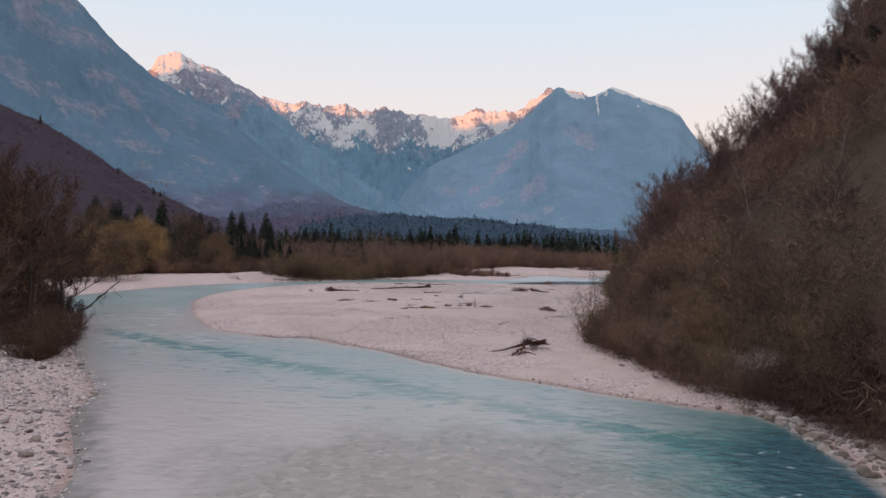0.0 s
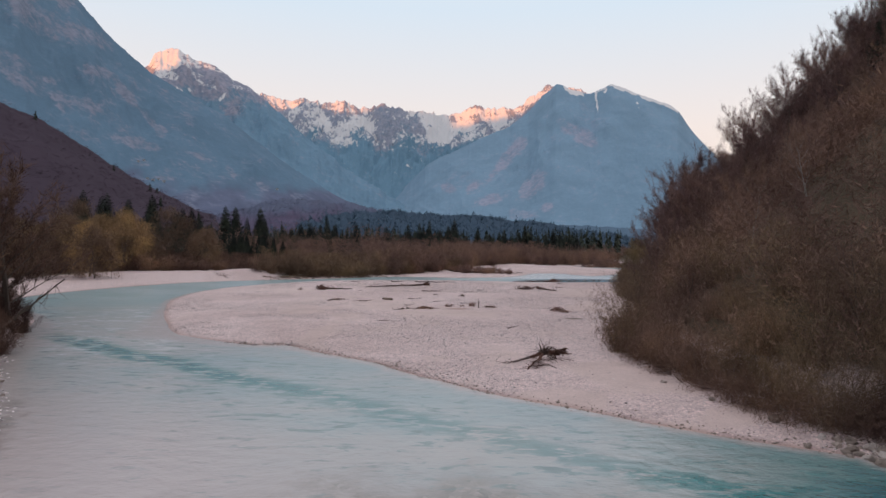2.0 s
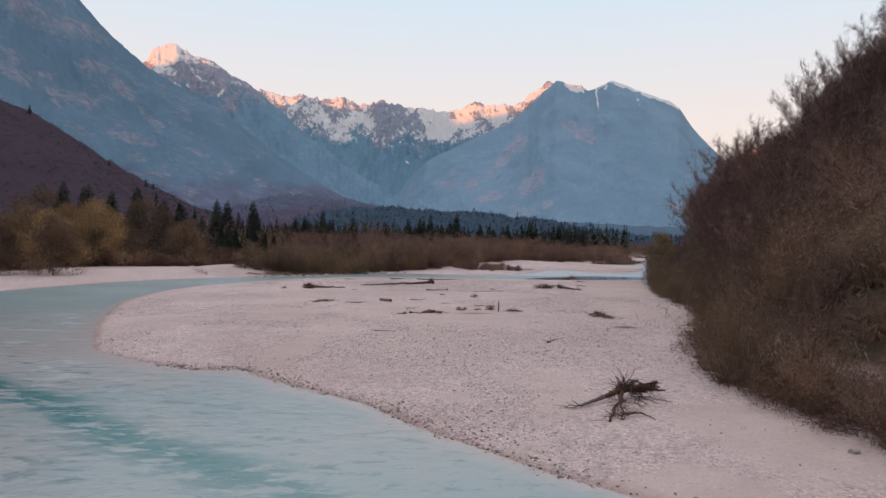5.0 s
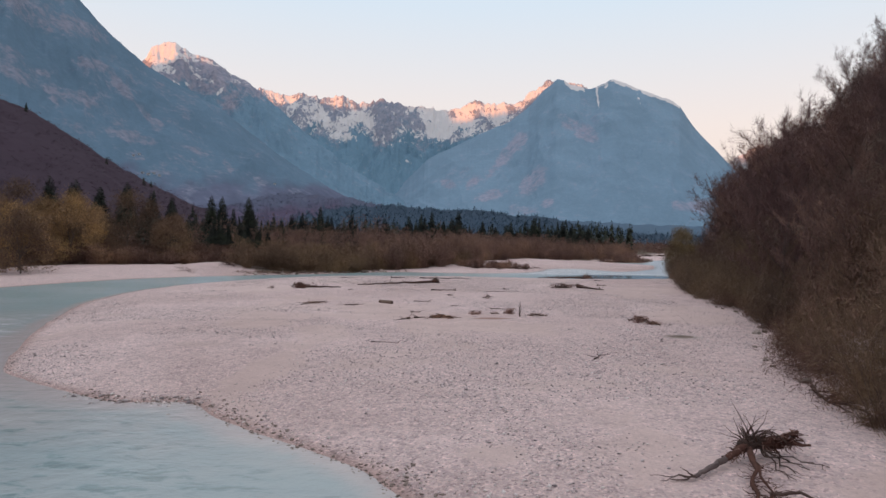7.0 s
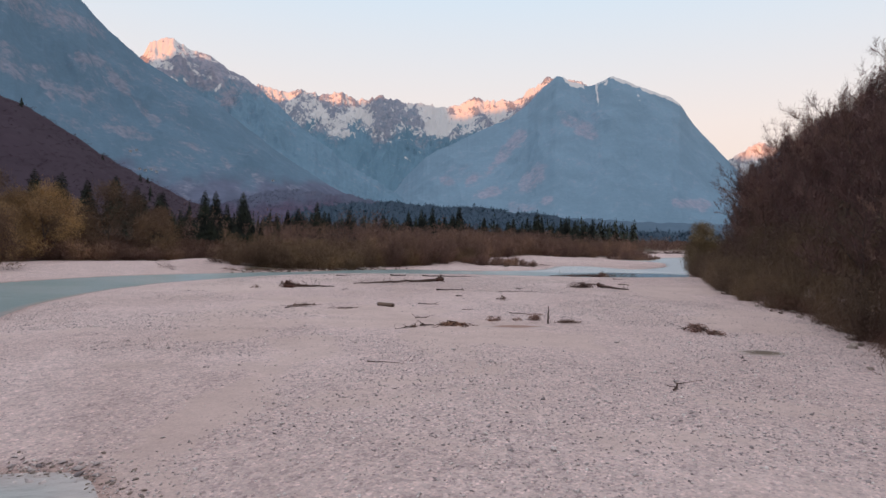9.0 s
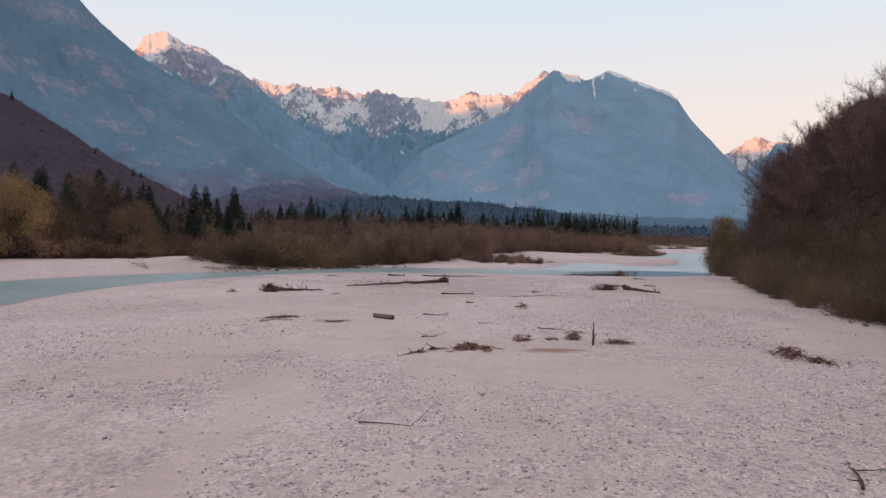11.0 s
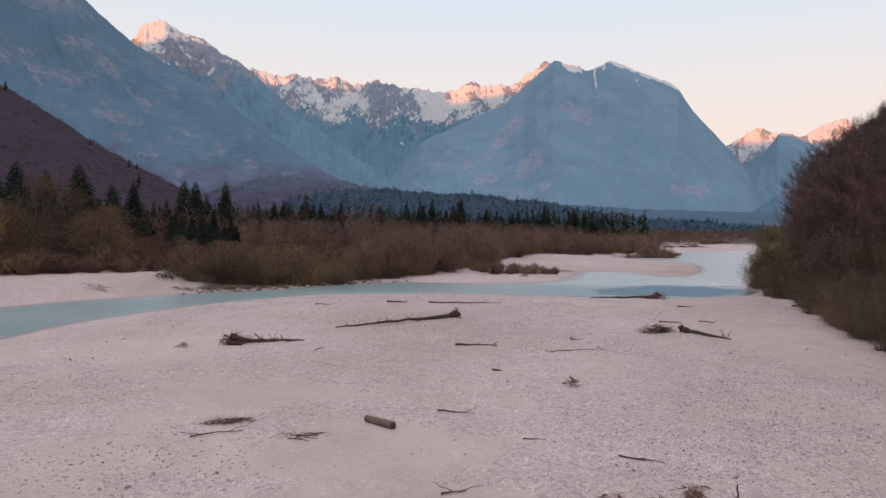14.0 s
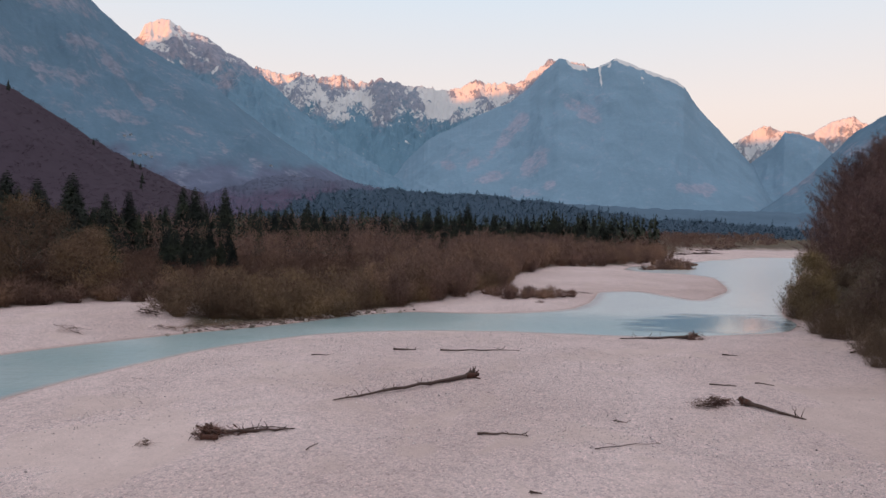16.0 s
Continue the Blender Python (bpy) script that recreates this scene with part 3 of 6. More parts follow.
def mountain(name, label, ridge, dist, foot, mat, seed, jag=0.12, spur=0.22, power=1.0, cells=(260, 70), category="mountain", spacing=420.0, rough=0.06, bend=160.0,
             bare=(), snow=(), treeline=99.0, snowline=99.0, leafless=-9.0, stain=0.0, crest=()):
    """A mountain flank whose skyline runs through the bearings and elevations (degrees) of ridge, seen from EYE;
    treeline, snowline and leafless are elevations too, bare and snow are spots for patch()."""
    az_k, el_k = np.array(ridge).T
    az = np.linspace(az_k[0], az_k[-1], cells[0])
    el = np.interp(az, az_k, el_k)
    el = el + jag * (2.0 * fbm(az * 1.3, az * 0 + seed, 6, seed) + 1.5 * (ridged(az * 1.9, az * 0 + seed, 5, seed + 4) - 0.75))
    s = np.r_[np.linspace(0, 1, cells[1]), 1 + np.linspace(0.03, 0.5, 10)]
    A, S = np.meshgrid(np.radians(az), s)
    E = np.tile(el, (len(s), 1))
    R1 = dist * (1 + 0.05 * fbm(np.degrees(A) / 4, A * 0, 3, seed + 5))
    R = foot + (R1 - foot) * S
    top = R1 * np.tan(np.radians(E)) + EYE[2]
    up = np.where(S <= 1, np.clip(S, 0, 1) ** power, 1 - 0.9 * (S - 1))
    lat = A * dist
    mask = np.clip(S * (1 - S) * 4, 0, 1)
    warp = bend * fbm(lat / 500, R / 500, 4, seed + 2)
    spurs = ridged((lat + warp) / spacing, (R + 0.6 * warp) / (spacing * 2.2), 5, seed) - 0.55
    fine = ridged((lat + 0.5 * warp) / (spacing * 0.3), R / (spacing * 0.6), 5, seed + 9) - 0.5
    Z = top * up + mask * spur * (0.45 + 0.55 * smooth(0.35, 0.75, S)) * top * spurs + np.sqrt(mask) * rough * (0.12 + 0.88 * smooth(0.4, 0.85, S)) * top * fine
    Z = np.where(S < 1, np.minimum(Z, top * (0.02 + 0.98 * S ** 0.55)), Z)
    Z = np.where(S <= 0.001, -15, Z)
    X, Y = EYE[0] + R * np.sin(A), EYE[1] + R * np.cos(A)
    k = (S > 0.01) & (S < 1.01)
    FLANK[name] = np.stack([X[k], Y[k], Z[k]], 1)
    me = grid_mesh(name, X, Y, Z, mat)
    AD, ED = np.degrees(A), np.degrees(np.arctan2(Z - EYE[2], R))
    rag = fbm(AD * 0.55, ED * 0.55, 5, seed + 21)
    cover = {"bare": patch(AD, ED, bare, seed) + smooth(-1.0, 1.2, ED - treeline + 5 * rag) + stain * smooth(0.05, 0.3, fbm(AD * 0.35, ED * 0.35 + 7, 4, seed + 25)),
             "snow": smooth(-0.5, 0.7, ED - snowline + 2.2 * rag) * np.clip(0.46 - 0.9 * fine - 0.3 * spurs, 0, 1) + patch(AD, ED, snow, seed + 31),
             "leafless": smooth(0.7, -0.9, ED - leafless + 3.0 * rag)}
    for a0, a1, depth, weight in crest:
        cover["snow"] = cover["snow"] + weight * smooth(a0, a0 + 0.5, AD) * smooth(a1, a1 - 0.5, AD) * smooth(depth, depth * 0.4, E - ED + 1.2 * depth * fbm(AD * 2.2, ED * 1.2, 4, seed + 41))
    for which, value in cover.items():
        me.attributes.new(which, "FLOAT", "POINT").data.foreach_set("value", np.clip(value, -1, 2).astype(np.float32).ravel())
    return tagged(new(name, me), label, category, kind="structure")


# the haze of the distance is put into these bluish forest and rock colours
HAZED_FOREST, HAZED_SCREE = (0.18, 0.315, 0.405), (0.31, 0.322, 0.41)
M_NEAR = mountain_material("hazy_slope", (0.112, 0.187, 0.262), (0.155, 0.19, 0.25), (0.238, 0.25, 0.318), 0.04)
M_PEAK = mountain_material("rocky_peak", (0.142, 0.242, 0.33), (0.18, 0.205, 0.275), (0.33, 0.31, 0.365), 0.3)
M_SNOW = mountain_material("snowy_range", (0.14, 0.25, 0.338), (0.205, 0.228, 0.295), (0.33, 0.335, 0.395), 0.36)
M_PYR = mountain_material("pyramid_mountain", (0.178, 0.28, 0.375), (0.24, 0.275, 0.36), HAZED_SCREE, 0.1)
M_EAST = mountain_material("east_snow", HAZED_FOREST, (0.2, 0.23, 0.28), (0.4, 0.36, 0.38), 0.3)
# hills under the far woods, tinted with the same haze
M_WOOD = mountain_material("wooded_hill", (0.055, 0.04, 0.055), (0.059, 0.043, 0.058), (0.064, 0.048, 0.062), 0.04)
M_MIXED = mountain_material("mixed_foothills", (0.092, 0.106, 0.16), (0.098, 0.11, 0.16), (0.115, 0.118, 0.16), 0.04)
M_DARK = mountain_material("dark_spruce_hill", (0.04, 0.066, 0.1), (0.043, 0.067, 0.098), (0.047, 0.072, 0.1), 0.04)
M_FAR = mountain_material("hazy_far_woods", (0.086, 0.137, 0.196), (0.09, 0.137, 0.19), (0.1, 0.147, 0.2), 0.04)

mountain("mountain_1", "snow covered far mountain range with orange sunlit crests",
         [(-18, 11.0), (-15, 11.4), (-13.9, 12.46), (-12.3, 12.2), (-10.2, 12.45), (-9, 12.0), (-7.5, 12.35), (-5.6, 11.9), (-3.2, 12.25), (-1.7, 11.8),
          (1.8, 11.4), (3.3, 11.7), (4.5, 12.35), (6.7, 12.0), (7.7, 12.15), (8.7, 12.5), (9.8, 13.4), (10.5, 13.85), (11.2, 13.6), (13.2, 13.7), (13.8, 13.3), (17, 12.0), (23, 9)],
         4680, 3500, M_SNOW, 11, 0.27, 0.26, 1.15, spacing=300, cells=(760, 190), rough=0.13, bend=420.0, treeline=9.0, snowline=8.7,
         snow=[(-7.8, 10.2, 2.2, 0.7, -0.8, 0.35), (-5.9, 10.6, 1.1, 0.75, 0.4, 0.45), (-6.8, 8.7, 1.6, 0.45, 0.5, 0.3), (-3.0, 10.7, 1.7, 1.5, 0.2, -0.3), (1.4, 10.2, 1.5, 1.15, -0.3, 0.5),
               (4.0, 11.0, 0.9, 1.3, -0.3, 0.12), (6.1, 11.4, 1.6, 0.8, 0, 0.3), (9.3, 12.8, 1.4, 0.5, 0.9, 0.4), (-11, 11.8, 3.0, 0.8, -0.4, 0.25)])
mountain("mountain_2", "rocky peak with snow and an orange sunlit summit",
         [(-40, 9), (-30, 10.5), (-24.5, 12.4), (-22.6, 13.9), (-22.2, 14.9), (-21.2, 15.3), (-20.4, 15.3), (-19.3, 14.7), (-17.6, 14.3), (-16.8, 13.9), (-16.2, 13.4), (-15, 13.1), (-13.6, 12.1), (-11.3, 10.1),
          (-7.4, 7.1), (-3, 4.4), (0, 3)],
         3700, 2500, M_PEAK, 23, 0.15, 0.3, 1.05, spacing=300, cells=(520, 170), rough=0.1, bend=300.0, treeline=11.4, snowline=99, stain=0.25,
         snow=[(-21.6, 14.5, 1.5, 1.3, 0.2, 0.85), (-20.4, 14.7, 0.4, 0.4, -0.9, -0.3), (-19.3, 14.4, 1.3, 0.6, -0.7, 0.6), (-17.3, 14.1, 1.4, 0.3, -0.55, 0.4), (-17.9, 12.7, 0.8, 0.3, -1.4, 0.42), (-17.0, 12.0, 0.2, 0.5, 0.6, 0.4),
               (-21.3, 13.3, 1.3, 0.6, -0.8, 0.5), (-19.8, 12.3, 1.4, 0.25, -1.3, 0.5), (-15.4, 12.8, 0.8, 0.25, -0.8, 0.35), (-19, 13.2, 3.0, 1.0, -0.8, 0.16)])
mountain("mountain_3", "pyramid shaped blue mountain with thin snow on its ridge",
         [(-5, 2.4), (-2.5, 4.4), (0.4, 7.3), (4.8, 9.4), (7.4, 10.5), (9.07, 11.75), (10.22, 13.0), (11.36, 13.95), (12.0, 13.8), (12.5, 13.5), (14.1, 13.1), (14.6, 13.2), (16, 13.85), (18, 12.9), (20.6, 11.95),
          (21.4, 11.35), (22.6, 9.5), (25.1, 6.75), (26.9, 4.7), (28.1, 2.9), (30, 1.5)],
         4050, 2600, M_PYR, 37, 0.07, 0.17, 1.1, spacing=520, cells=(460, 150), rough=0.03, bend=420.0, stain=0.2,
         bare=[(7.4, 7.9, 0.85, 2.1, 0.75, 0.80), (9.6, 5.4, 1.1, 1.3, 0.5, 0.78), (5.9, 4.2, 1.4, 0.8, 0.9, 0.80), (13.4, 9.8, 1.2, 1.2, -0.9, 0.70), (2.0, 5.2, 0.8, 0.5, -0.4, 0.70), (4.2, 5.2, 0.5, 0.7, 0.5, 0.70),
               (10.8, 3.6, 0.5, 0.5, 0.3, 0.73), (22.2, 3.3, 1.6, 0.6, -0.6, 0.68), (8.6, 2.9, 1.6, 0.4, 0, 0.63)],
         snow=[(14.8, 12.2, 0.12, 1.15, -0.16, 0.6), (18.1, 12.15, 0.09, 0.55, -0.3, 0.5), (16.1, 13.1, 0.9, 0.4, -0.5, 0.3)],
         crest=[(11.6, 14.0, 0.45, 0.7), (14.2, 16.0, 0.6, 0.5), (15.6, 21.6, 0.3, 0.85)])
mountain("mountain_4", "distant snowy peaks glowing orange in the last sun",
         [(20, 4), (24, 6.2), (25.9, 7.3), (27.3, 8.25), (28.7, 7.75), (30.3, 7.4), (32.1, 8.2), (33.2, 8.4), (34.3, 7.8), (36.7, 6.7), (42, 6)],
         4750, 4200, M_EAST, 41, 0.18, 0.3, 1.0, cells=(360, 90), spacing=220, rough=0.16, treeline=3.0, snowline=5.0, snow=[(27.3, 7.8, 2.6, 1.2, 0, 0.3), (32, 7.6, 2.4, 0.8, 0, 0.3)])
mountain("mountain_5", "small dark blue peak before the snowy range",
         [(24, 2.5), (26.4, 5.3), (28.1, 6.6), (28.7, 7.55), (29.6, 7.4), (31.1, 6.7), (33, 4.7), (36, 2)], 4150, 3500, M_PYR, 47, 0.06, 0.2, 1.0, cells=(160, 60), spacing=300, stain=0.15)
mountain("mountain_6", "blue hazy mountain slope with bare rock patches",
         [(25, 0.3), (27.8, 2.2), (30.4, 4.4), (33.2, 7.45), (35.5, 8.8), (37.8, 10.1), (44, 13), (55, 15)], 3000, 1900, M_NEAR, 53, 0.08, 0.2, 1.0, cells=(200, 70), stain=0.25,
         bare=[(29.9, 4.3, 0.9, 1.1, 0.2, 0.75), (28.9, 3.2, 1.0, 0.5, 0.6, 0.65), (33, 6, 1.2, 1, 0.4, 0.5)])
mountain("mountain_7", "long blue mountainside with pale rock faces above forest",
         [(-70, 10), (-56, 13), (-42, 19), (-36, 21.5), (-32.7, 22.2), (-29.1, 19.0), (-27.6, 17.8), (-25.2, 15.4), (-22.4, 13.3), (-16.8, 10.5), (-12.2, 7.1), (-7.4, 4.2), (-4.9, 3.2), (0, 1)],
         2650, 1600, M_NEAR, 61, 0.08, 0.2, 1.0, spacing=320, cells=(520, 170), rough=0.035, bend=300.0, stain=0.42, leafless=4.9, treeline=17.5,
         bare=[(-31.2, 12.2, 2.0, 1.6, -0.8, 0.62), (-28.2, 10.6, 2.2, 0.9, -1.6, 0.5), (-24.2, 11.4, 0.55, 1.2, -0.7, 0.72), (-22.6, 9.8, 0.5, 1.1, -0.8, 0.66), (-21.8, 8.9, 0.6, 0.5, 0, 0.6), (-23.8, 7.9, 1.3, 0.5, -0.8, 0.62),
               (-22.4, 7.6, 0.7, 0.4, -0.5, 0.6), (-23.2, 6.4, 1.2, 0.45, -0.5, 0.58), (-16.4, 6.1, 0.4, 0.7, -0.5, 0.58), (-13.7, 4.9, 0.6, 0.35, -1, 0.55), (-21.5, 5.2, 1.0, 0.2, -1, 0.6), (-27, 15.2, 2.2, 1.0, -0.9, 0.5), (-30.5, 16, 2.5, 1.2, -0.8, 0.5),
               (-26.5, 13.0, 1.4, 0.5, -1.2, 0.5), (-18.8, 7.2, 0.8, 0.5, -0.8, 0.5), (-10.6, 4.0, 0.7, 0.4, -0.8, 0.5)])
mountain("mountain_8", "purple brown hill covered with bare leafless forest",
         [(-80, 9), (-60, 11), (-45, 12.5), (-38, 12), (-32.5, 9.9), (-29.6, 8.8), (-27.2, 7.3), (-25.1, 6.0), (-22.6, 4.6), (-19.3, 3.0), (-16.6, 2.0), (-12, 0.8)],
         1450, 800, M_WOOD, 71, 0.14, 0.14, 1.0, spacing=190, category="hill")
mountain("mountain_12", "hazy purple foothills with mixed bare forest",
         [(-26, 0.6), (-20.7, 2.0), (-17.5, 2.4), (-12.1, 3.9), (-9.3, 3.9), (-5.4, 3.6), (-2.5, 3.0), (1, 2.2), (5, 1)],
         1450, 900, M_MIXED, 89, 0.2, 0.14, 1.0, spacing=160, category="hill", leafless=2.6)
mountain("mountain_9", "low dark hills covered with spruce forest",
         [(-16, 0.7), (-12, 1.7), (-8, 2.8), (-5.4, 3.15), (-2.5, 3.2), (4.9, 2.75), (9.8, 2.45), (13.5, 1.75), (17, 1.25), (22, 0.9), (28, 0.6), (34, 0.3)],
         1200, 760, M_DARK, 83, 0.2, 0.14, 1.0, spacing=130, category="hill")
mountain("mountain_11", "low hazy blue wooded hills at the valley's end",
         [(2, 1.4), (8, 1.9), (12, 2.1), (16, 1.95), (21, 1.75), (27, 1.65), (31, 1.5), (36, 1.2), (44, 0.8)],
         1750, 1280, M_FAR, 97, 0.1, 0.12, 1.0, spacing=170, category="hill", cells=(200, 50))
# unseen range behind the walk, added and shaped to shade the valley
shade_u = [(-9000, 1300), (-3600, 1150), (-3078, 1105), (-2980, 1030), (-2828, 985), (-2730, 1000), (-2660, 1020), (-2590, 1110), (-2535, 1110), (-2450, 1190), (-1980, 1190), (-1895, 1060),
           (-1805, 1050), (-1637, 1120), (-1490, 1140), (-1375, 1210), (-1250, 1250), (-1116, 1255), (-787, 1265), (-600, 1190), (-409, 1080), (-200, 900), (-105, 790), (498, 790), (5000, 900)]


def shading_range():
    away = Vector((sun_dir.x, sun_dir.y, 0)).normalized()
    side = Vector((-away.y, away.x, 0))            # to the right of the light's way
    if side.x < 0:
        side = -side
    u = np.linspace(-7000, 4500, 240)
    top = np.interp(u, *np.array(shade_u, float).T) + 36 * fbm(u / 260, u * 0, 5, 91)
    s = np.linspace(-1, 1, 31)
    U, S = np.meshgrid(u, s)
    T = np.tile(top, (31, 1))
    Z = T * (1 - np.abs(S)) + 90 * np.abs(S) * (1 - np.abs(S)) * ridged(U / 420, S * 3, 4, 95) - 15
    D = 2600 + 700 * S
    return tagged(new("mountain_10", grid_mesh("mountain_10", U * side.x + D * away.x, U * side.y + D * away.y, Z, M_NEAR)),
                  "unseen mountain range added in the west to shade the valley", "mountain", kind="structure")


shading_range()


# ---- plants ----
def tube(verts, faces, pts, radii, sides=5):
    """A tapered tube along pts, closed at its tip."""
    base = len(verts)
    for i, p in enumerate(pts):
        d = (pts[min(i + 1, len(pts) - 1)] - pts[max(i - 1, 0)]).normalized()
        a = d.orthogonal().normalized()
        b = d.cross(a)
        for k in range(sides):
            w = 2 * math.pi * k / sides
            verts.append(tuple(p + radii[i] * (math.cos(w) * a + math.sin(w) * b)))
    for i in range(len(pts) - 1):
        for k in range(sides):
            q = (k + 1) % sides
            faces.append((base + i * sides + k, base + i * sides + q, base + (i + 1) * sides + q, base + (i + 1) * sides + k))
    faces.append(tuple(base + (len(pts) - 1) * sides + k for k in range(sides)))
    faces.append(tuple(base + k for k in reversed(range(sides))))


def bent(rng, start, way, length, steps, wander, lift=0.0):
    pts, p, d = [start.copy()], start.copy(), way.normalized()
    for _ in range(steps):
        d = (d + Vector((rng.uniform(-1, 1), rng.uniform(-1, 1), rng.uniform(-1, 1) + lift)) * wander).normalized()
        p = p + d * (length / steps)
        pts.append(p.copy())
    return pts


def blade(verts, faces, rng, p, d, length, width):
    side = d.cross(Vector((rng.uniform(-1, 1), rng.uniform(-1, 1), rng.uniform(-1, 1)))).normalized() * width
    i = len(verts)
    verts.extend((tuple(p - side), tuple(p + side), tuple(p + d * length)))
    faces.append((i, i + 1, i + 2))


def rand_way(rng, up=0.0):
    return Vector((rng.gauss(0, 1), rng.gauss(0, 1), rng.gauss(0, 1) + up)).normalized()


def tree_meshes(seed, height, spread, limbs, twigs, mat, width=0.03, low=0.22, length=(0.5, 1.1), bark=None):
    """Trunk with limbs, and a crown of thin twigs, of a leafless broadleaved tree."""
    rng = random.Random(seed)
    tv, tf, cv, cf = [], [], [], []
    trunk = bent(rng, Vector((0, 0, -0.5)), Vector((rng.uniform(-0.12, 0.12), rng.uniform(-0.12, 0.12), 1)), height * 0.78, 8, 0.08, 0.4)
    r0 = height * 0.014
    tube(tv, tf, trunk, [r0 * (1 - 0.88 * i / 8) for i in range(9)], 6)
    tips = []
    for k in range(limbs):
        s = low + (0.98 - low) * k / limbs
        j = min(int(s * 8), 7)
        p = trunk[j].lerp(trunk[j + 1], s * 8 - j)
        w = k * 2.4 + rng.uniform(-0.5, 0.5)
        reach = spread * (0.45 + 0.62 * math.sin(math.pi * min(0.12 + 0.8 * s, 0.9))) * rng.uniform(0.75, 1.15)
        limb = bent(rng, p, Vector((math.cos(w), math.sin(w), 0.4 + 1.3 * s * s)), reach * 1.25, 5, 0.16, 0.45)
        r = r0 * 0.45 * (1 - 0.7 * s)
        tube(tv, tf, limb, [r * (1 - 0.85 * i / 5) for i in range(6)], 3)
        for i in range(1, 6):
            for _ in range(2):
                sub = bent(rng, limb[i], rand_way(rng, 0.7) + (limb[i] - limb[i - 1]).normalized(), reach * rng.uniform(0.3, 0.55), 2, 0.25, 0.4)
                tube(tv, tf, sub, [r * 0.32, r * 0.2, r * 0.07], 3)
                tips.append(sub)
    for _ in range(twigs):
        sub = rng.choice(tips)
        i = rng.randrange(2)
        p = sub[i].lerp(sub[i + 1], rng.random())
        d = (rand_way(rng, 0.6) + 0.7 * (sub[i + 1] - sub[i]).normalized()).normalized()
        p = p + rand_way(rng) * rng.uniform(0, 0.35)
        blade(cv, cf, rng, p, d, rng.uniform(*length), width * rng.uniform(0.5, 1.2))
    return mesh("trunk", tv, tf, bark or BARK), mesh("crown", cv, cf, mat)


def shrub_meshes(seed, height, radius, stems, twigs, mat, width=0.025, bark=None, length=(0.35, 1.0)):
    """Many stems that rise from a wide foot to a rounded top, with upright shoots all along them."""
    rng = random.Random(seed)
    tv, tf, cv, cf = [], [], [], []
    lines = []
    for k in range(stems):
        w, q = rng.uniform(0, 2 * math.pi), math.sqrt(rng.random())
        foot = Vector((math.cos(w), math.sin(w), 0)) * radius * 0.3 * q + Vector((0, 0, -0.2))
        top = Vector((math.cos(w) * radius * q, math.sin(w) * radius * q, height * rng.uniform(0.72, 1.0) * math.sqrt(max(1 - 0.75 * q * q, 0.2))))
        pts = bent(rng, foot, top - foot, (top - foot).length, 5, 0.13, 0.0)
        tube(tv, tf, pts, [(0.014 if width < 0.012 else 0.03) * (1 - 0.85 * i / 5) for i in range(6)], 3)
        lines.append(pts)
    for _ in range(twigs):
        pts = rng.choice(lines)
        i = rng.randrange(5)
        p = pts[i].lerp(pts[i + 1], rng.random()) + rand_way(rng) * rng.uniform(0, 0.22) * radius
        p.z = max(p.z, 0.05)
        d = (rand_way(rng, 0.35) + 0.4 * (pts[i + 1] - pts[i]).normalized()).normalized()
        blade(cv, cf, rng, p, d, rng.uniform(*length), width * rng.uniform(0.5, 1.3))
    return mesh("stem", tv, tf, bark or STEM), mesh("crown", cv, cf, mat)


def spruce_meshes(seed, height, radius, layers=30):
    rng = random.Random(seed)
    tv, tf, cv, cf = [], [], [], []
    tube(tv, tf, bent(rng, Vector((0, 0, -0.5)), Vector((0, 0, 1)), height * 0.97, 5, 0.01), [height * 0.013 * (1 - 0.9 * i / 5) for i in range(6)], 6)
    for k in range(layers):
        s = k / layers
        z = height * (0.1 + 0.9 * s)
        r = radius * (1 - s) ** 0.75 * rng.uniform(0.75, 1.1) + 0.12
        n = 9 if s < 0.7 else 6
        for i in range(n):
            w = 2 * math.pi * (i + rng.random() * 0.8) / n
            out = Vector((math.cos(w), math.sin(w), 0))
            side = Vector((-out.y, out.x, 0)) * r * 0.3
            p, mid = Vector((0, 0, z)), out * r * 0.55 + Vector((0, 0, z - r * 0.12))
            tip = out * r * rng.uniform(0.85, 1.15) + Vector((0, 0, z - r * rng.uniform(0.3, 0.55)))
            b = len(cv)
            cv.extend((tuple(p), tuple(mid + side + Vector((0, 0, -r * 0.12))), tuple(tip), tuple(mid - side + Vector((0, 0, -r * 0.12))), tuple(mid)))
            cf.extend(((b, b + 1, b + 4), (b + 1, b + 2, b + 4), (b + 2, b + 3, b + 4), (b + 3, b, b + 4)))
            for _ in range(5):
                q = out * r * rng.uniform(0.3, 1.0) + Vector((0, 0, z - r * rng.uniform(0.05, 0.4)))
                blade(cv, cf, rng, q, (out + rand_way(rng, -0.5)).normalized(), r * 0.35 + 0.15, 0.12)
    return mesh("trunk", tv, tf, BARK), mesh("crown", cv, cf, NEEDLE)


def tri_mesh(name, tris, mat):
    """One mesh from an array of triangles (n, 3, 3)."""
    n = len(tris)
    me = bpy.data.meshes.new(name)
    me.vertices.add(n * 3)
    me.vertices.foreach_set("co", np.asarray(tris, float).ravel())
    me.loops.add(n * 3)
    me.loops.foreach_set("vertex_index", np.arange(n * 3))
    me.polygons.add(n)
    me.polygons.foreach_set("loop_start", np.arange(0, n * 3, 3))
    me.update(calc_edges=True)
    me.materials.append(mat)
    return me


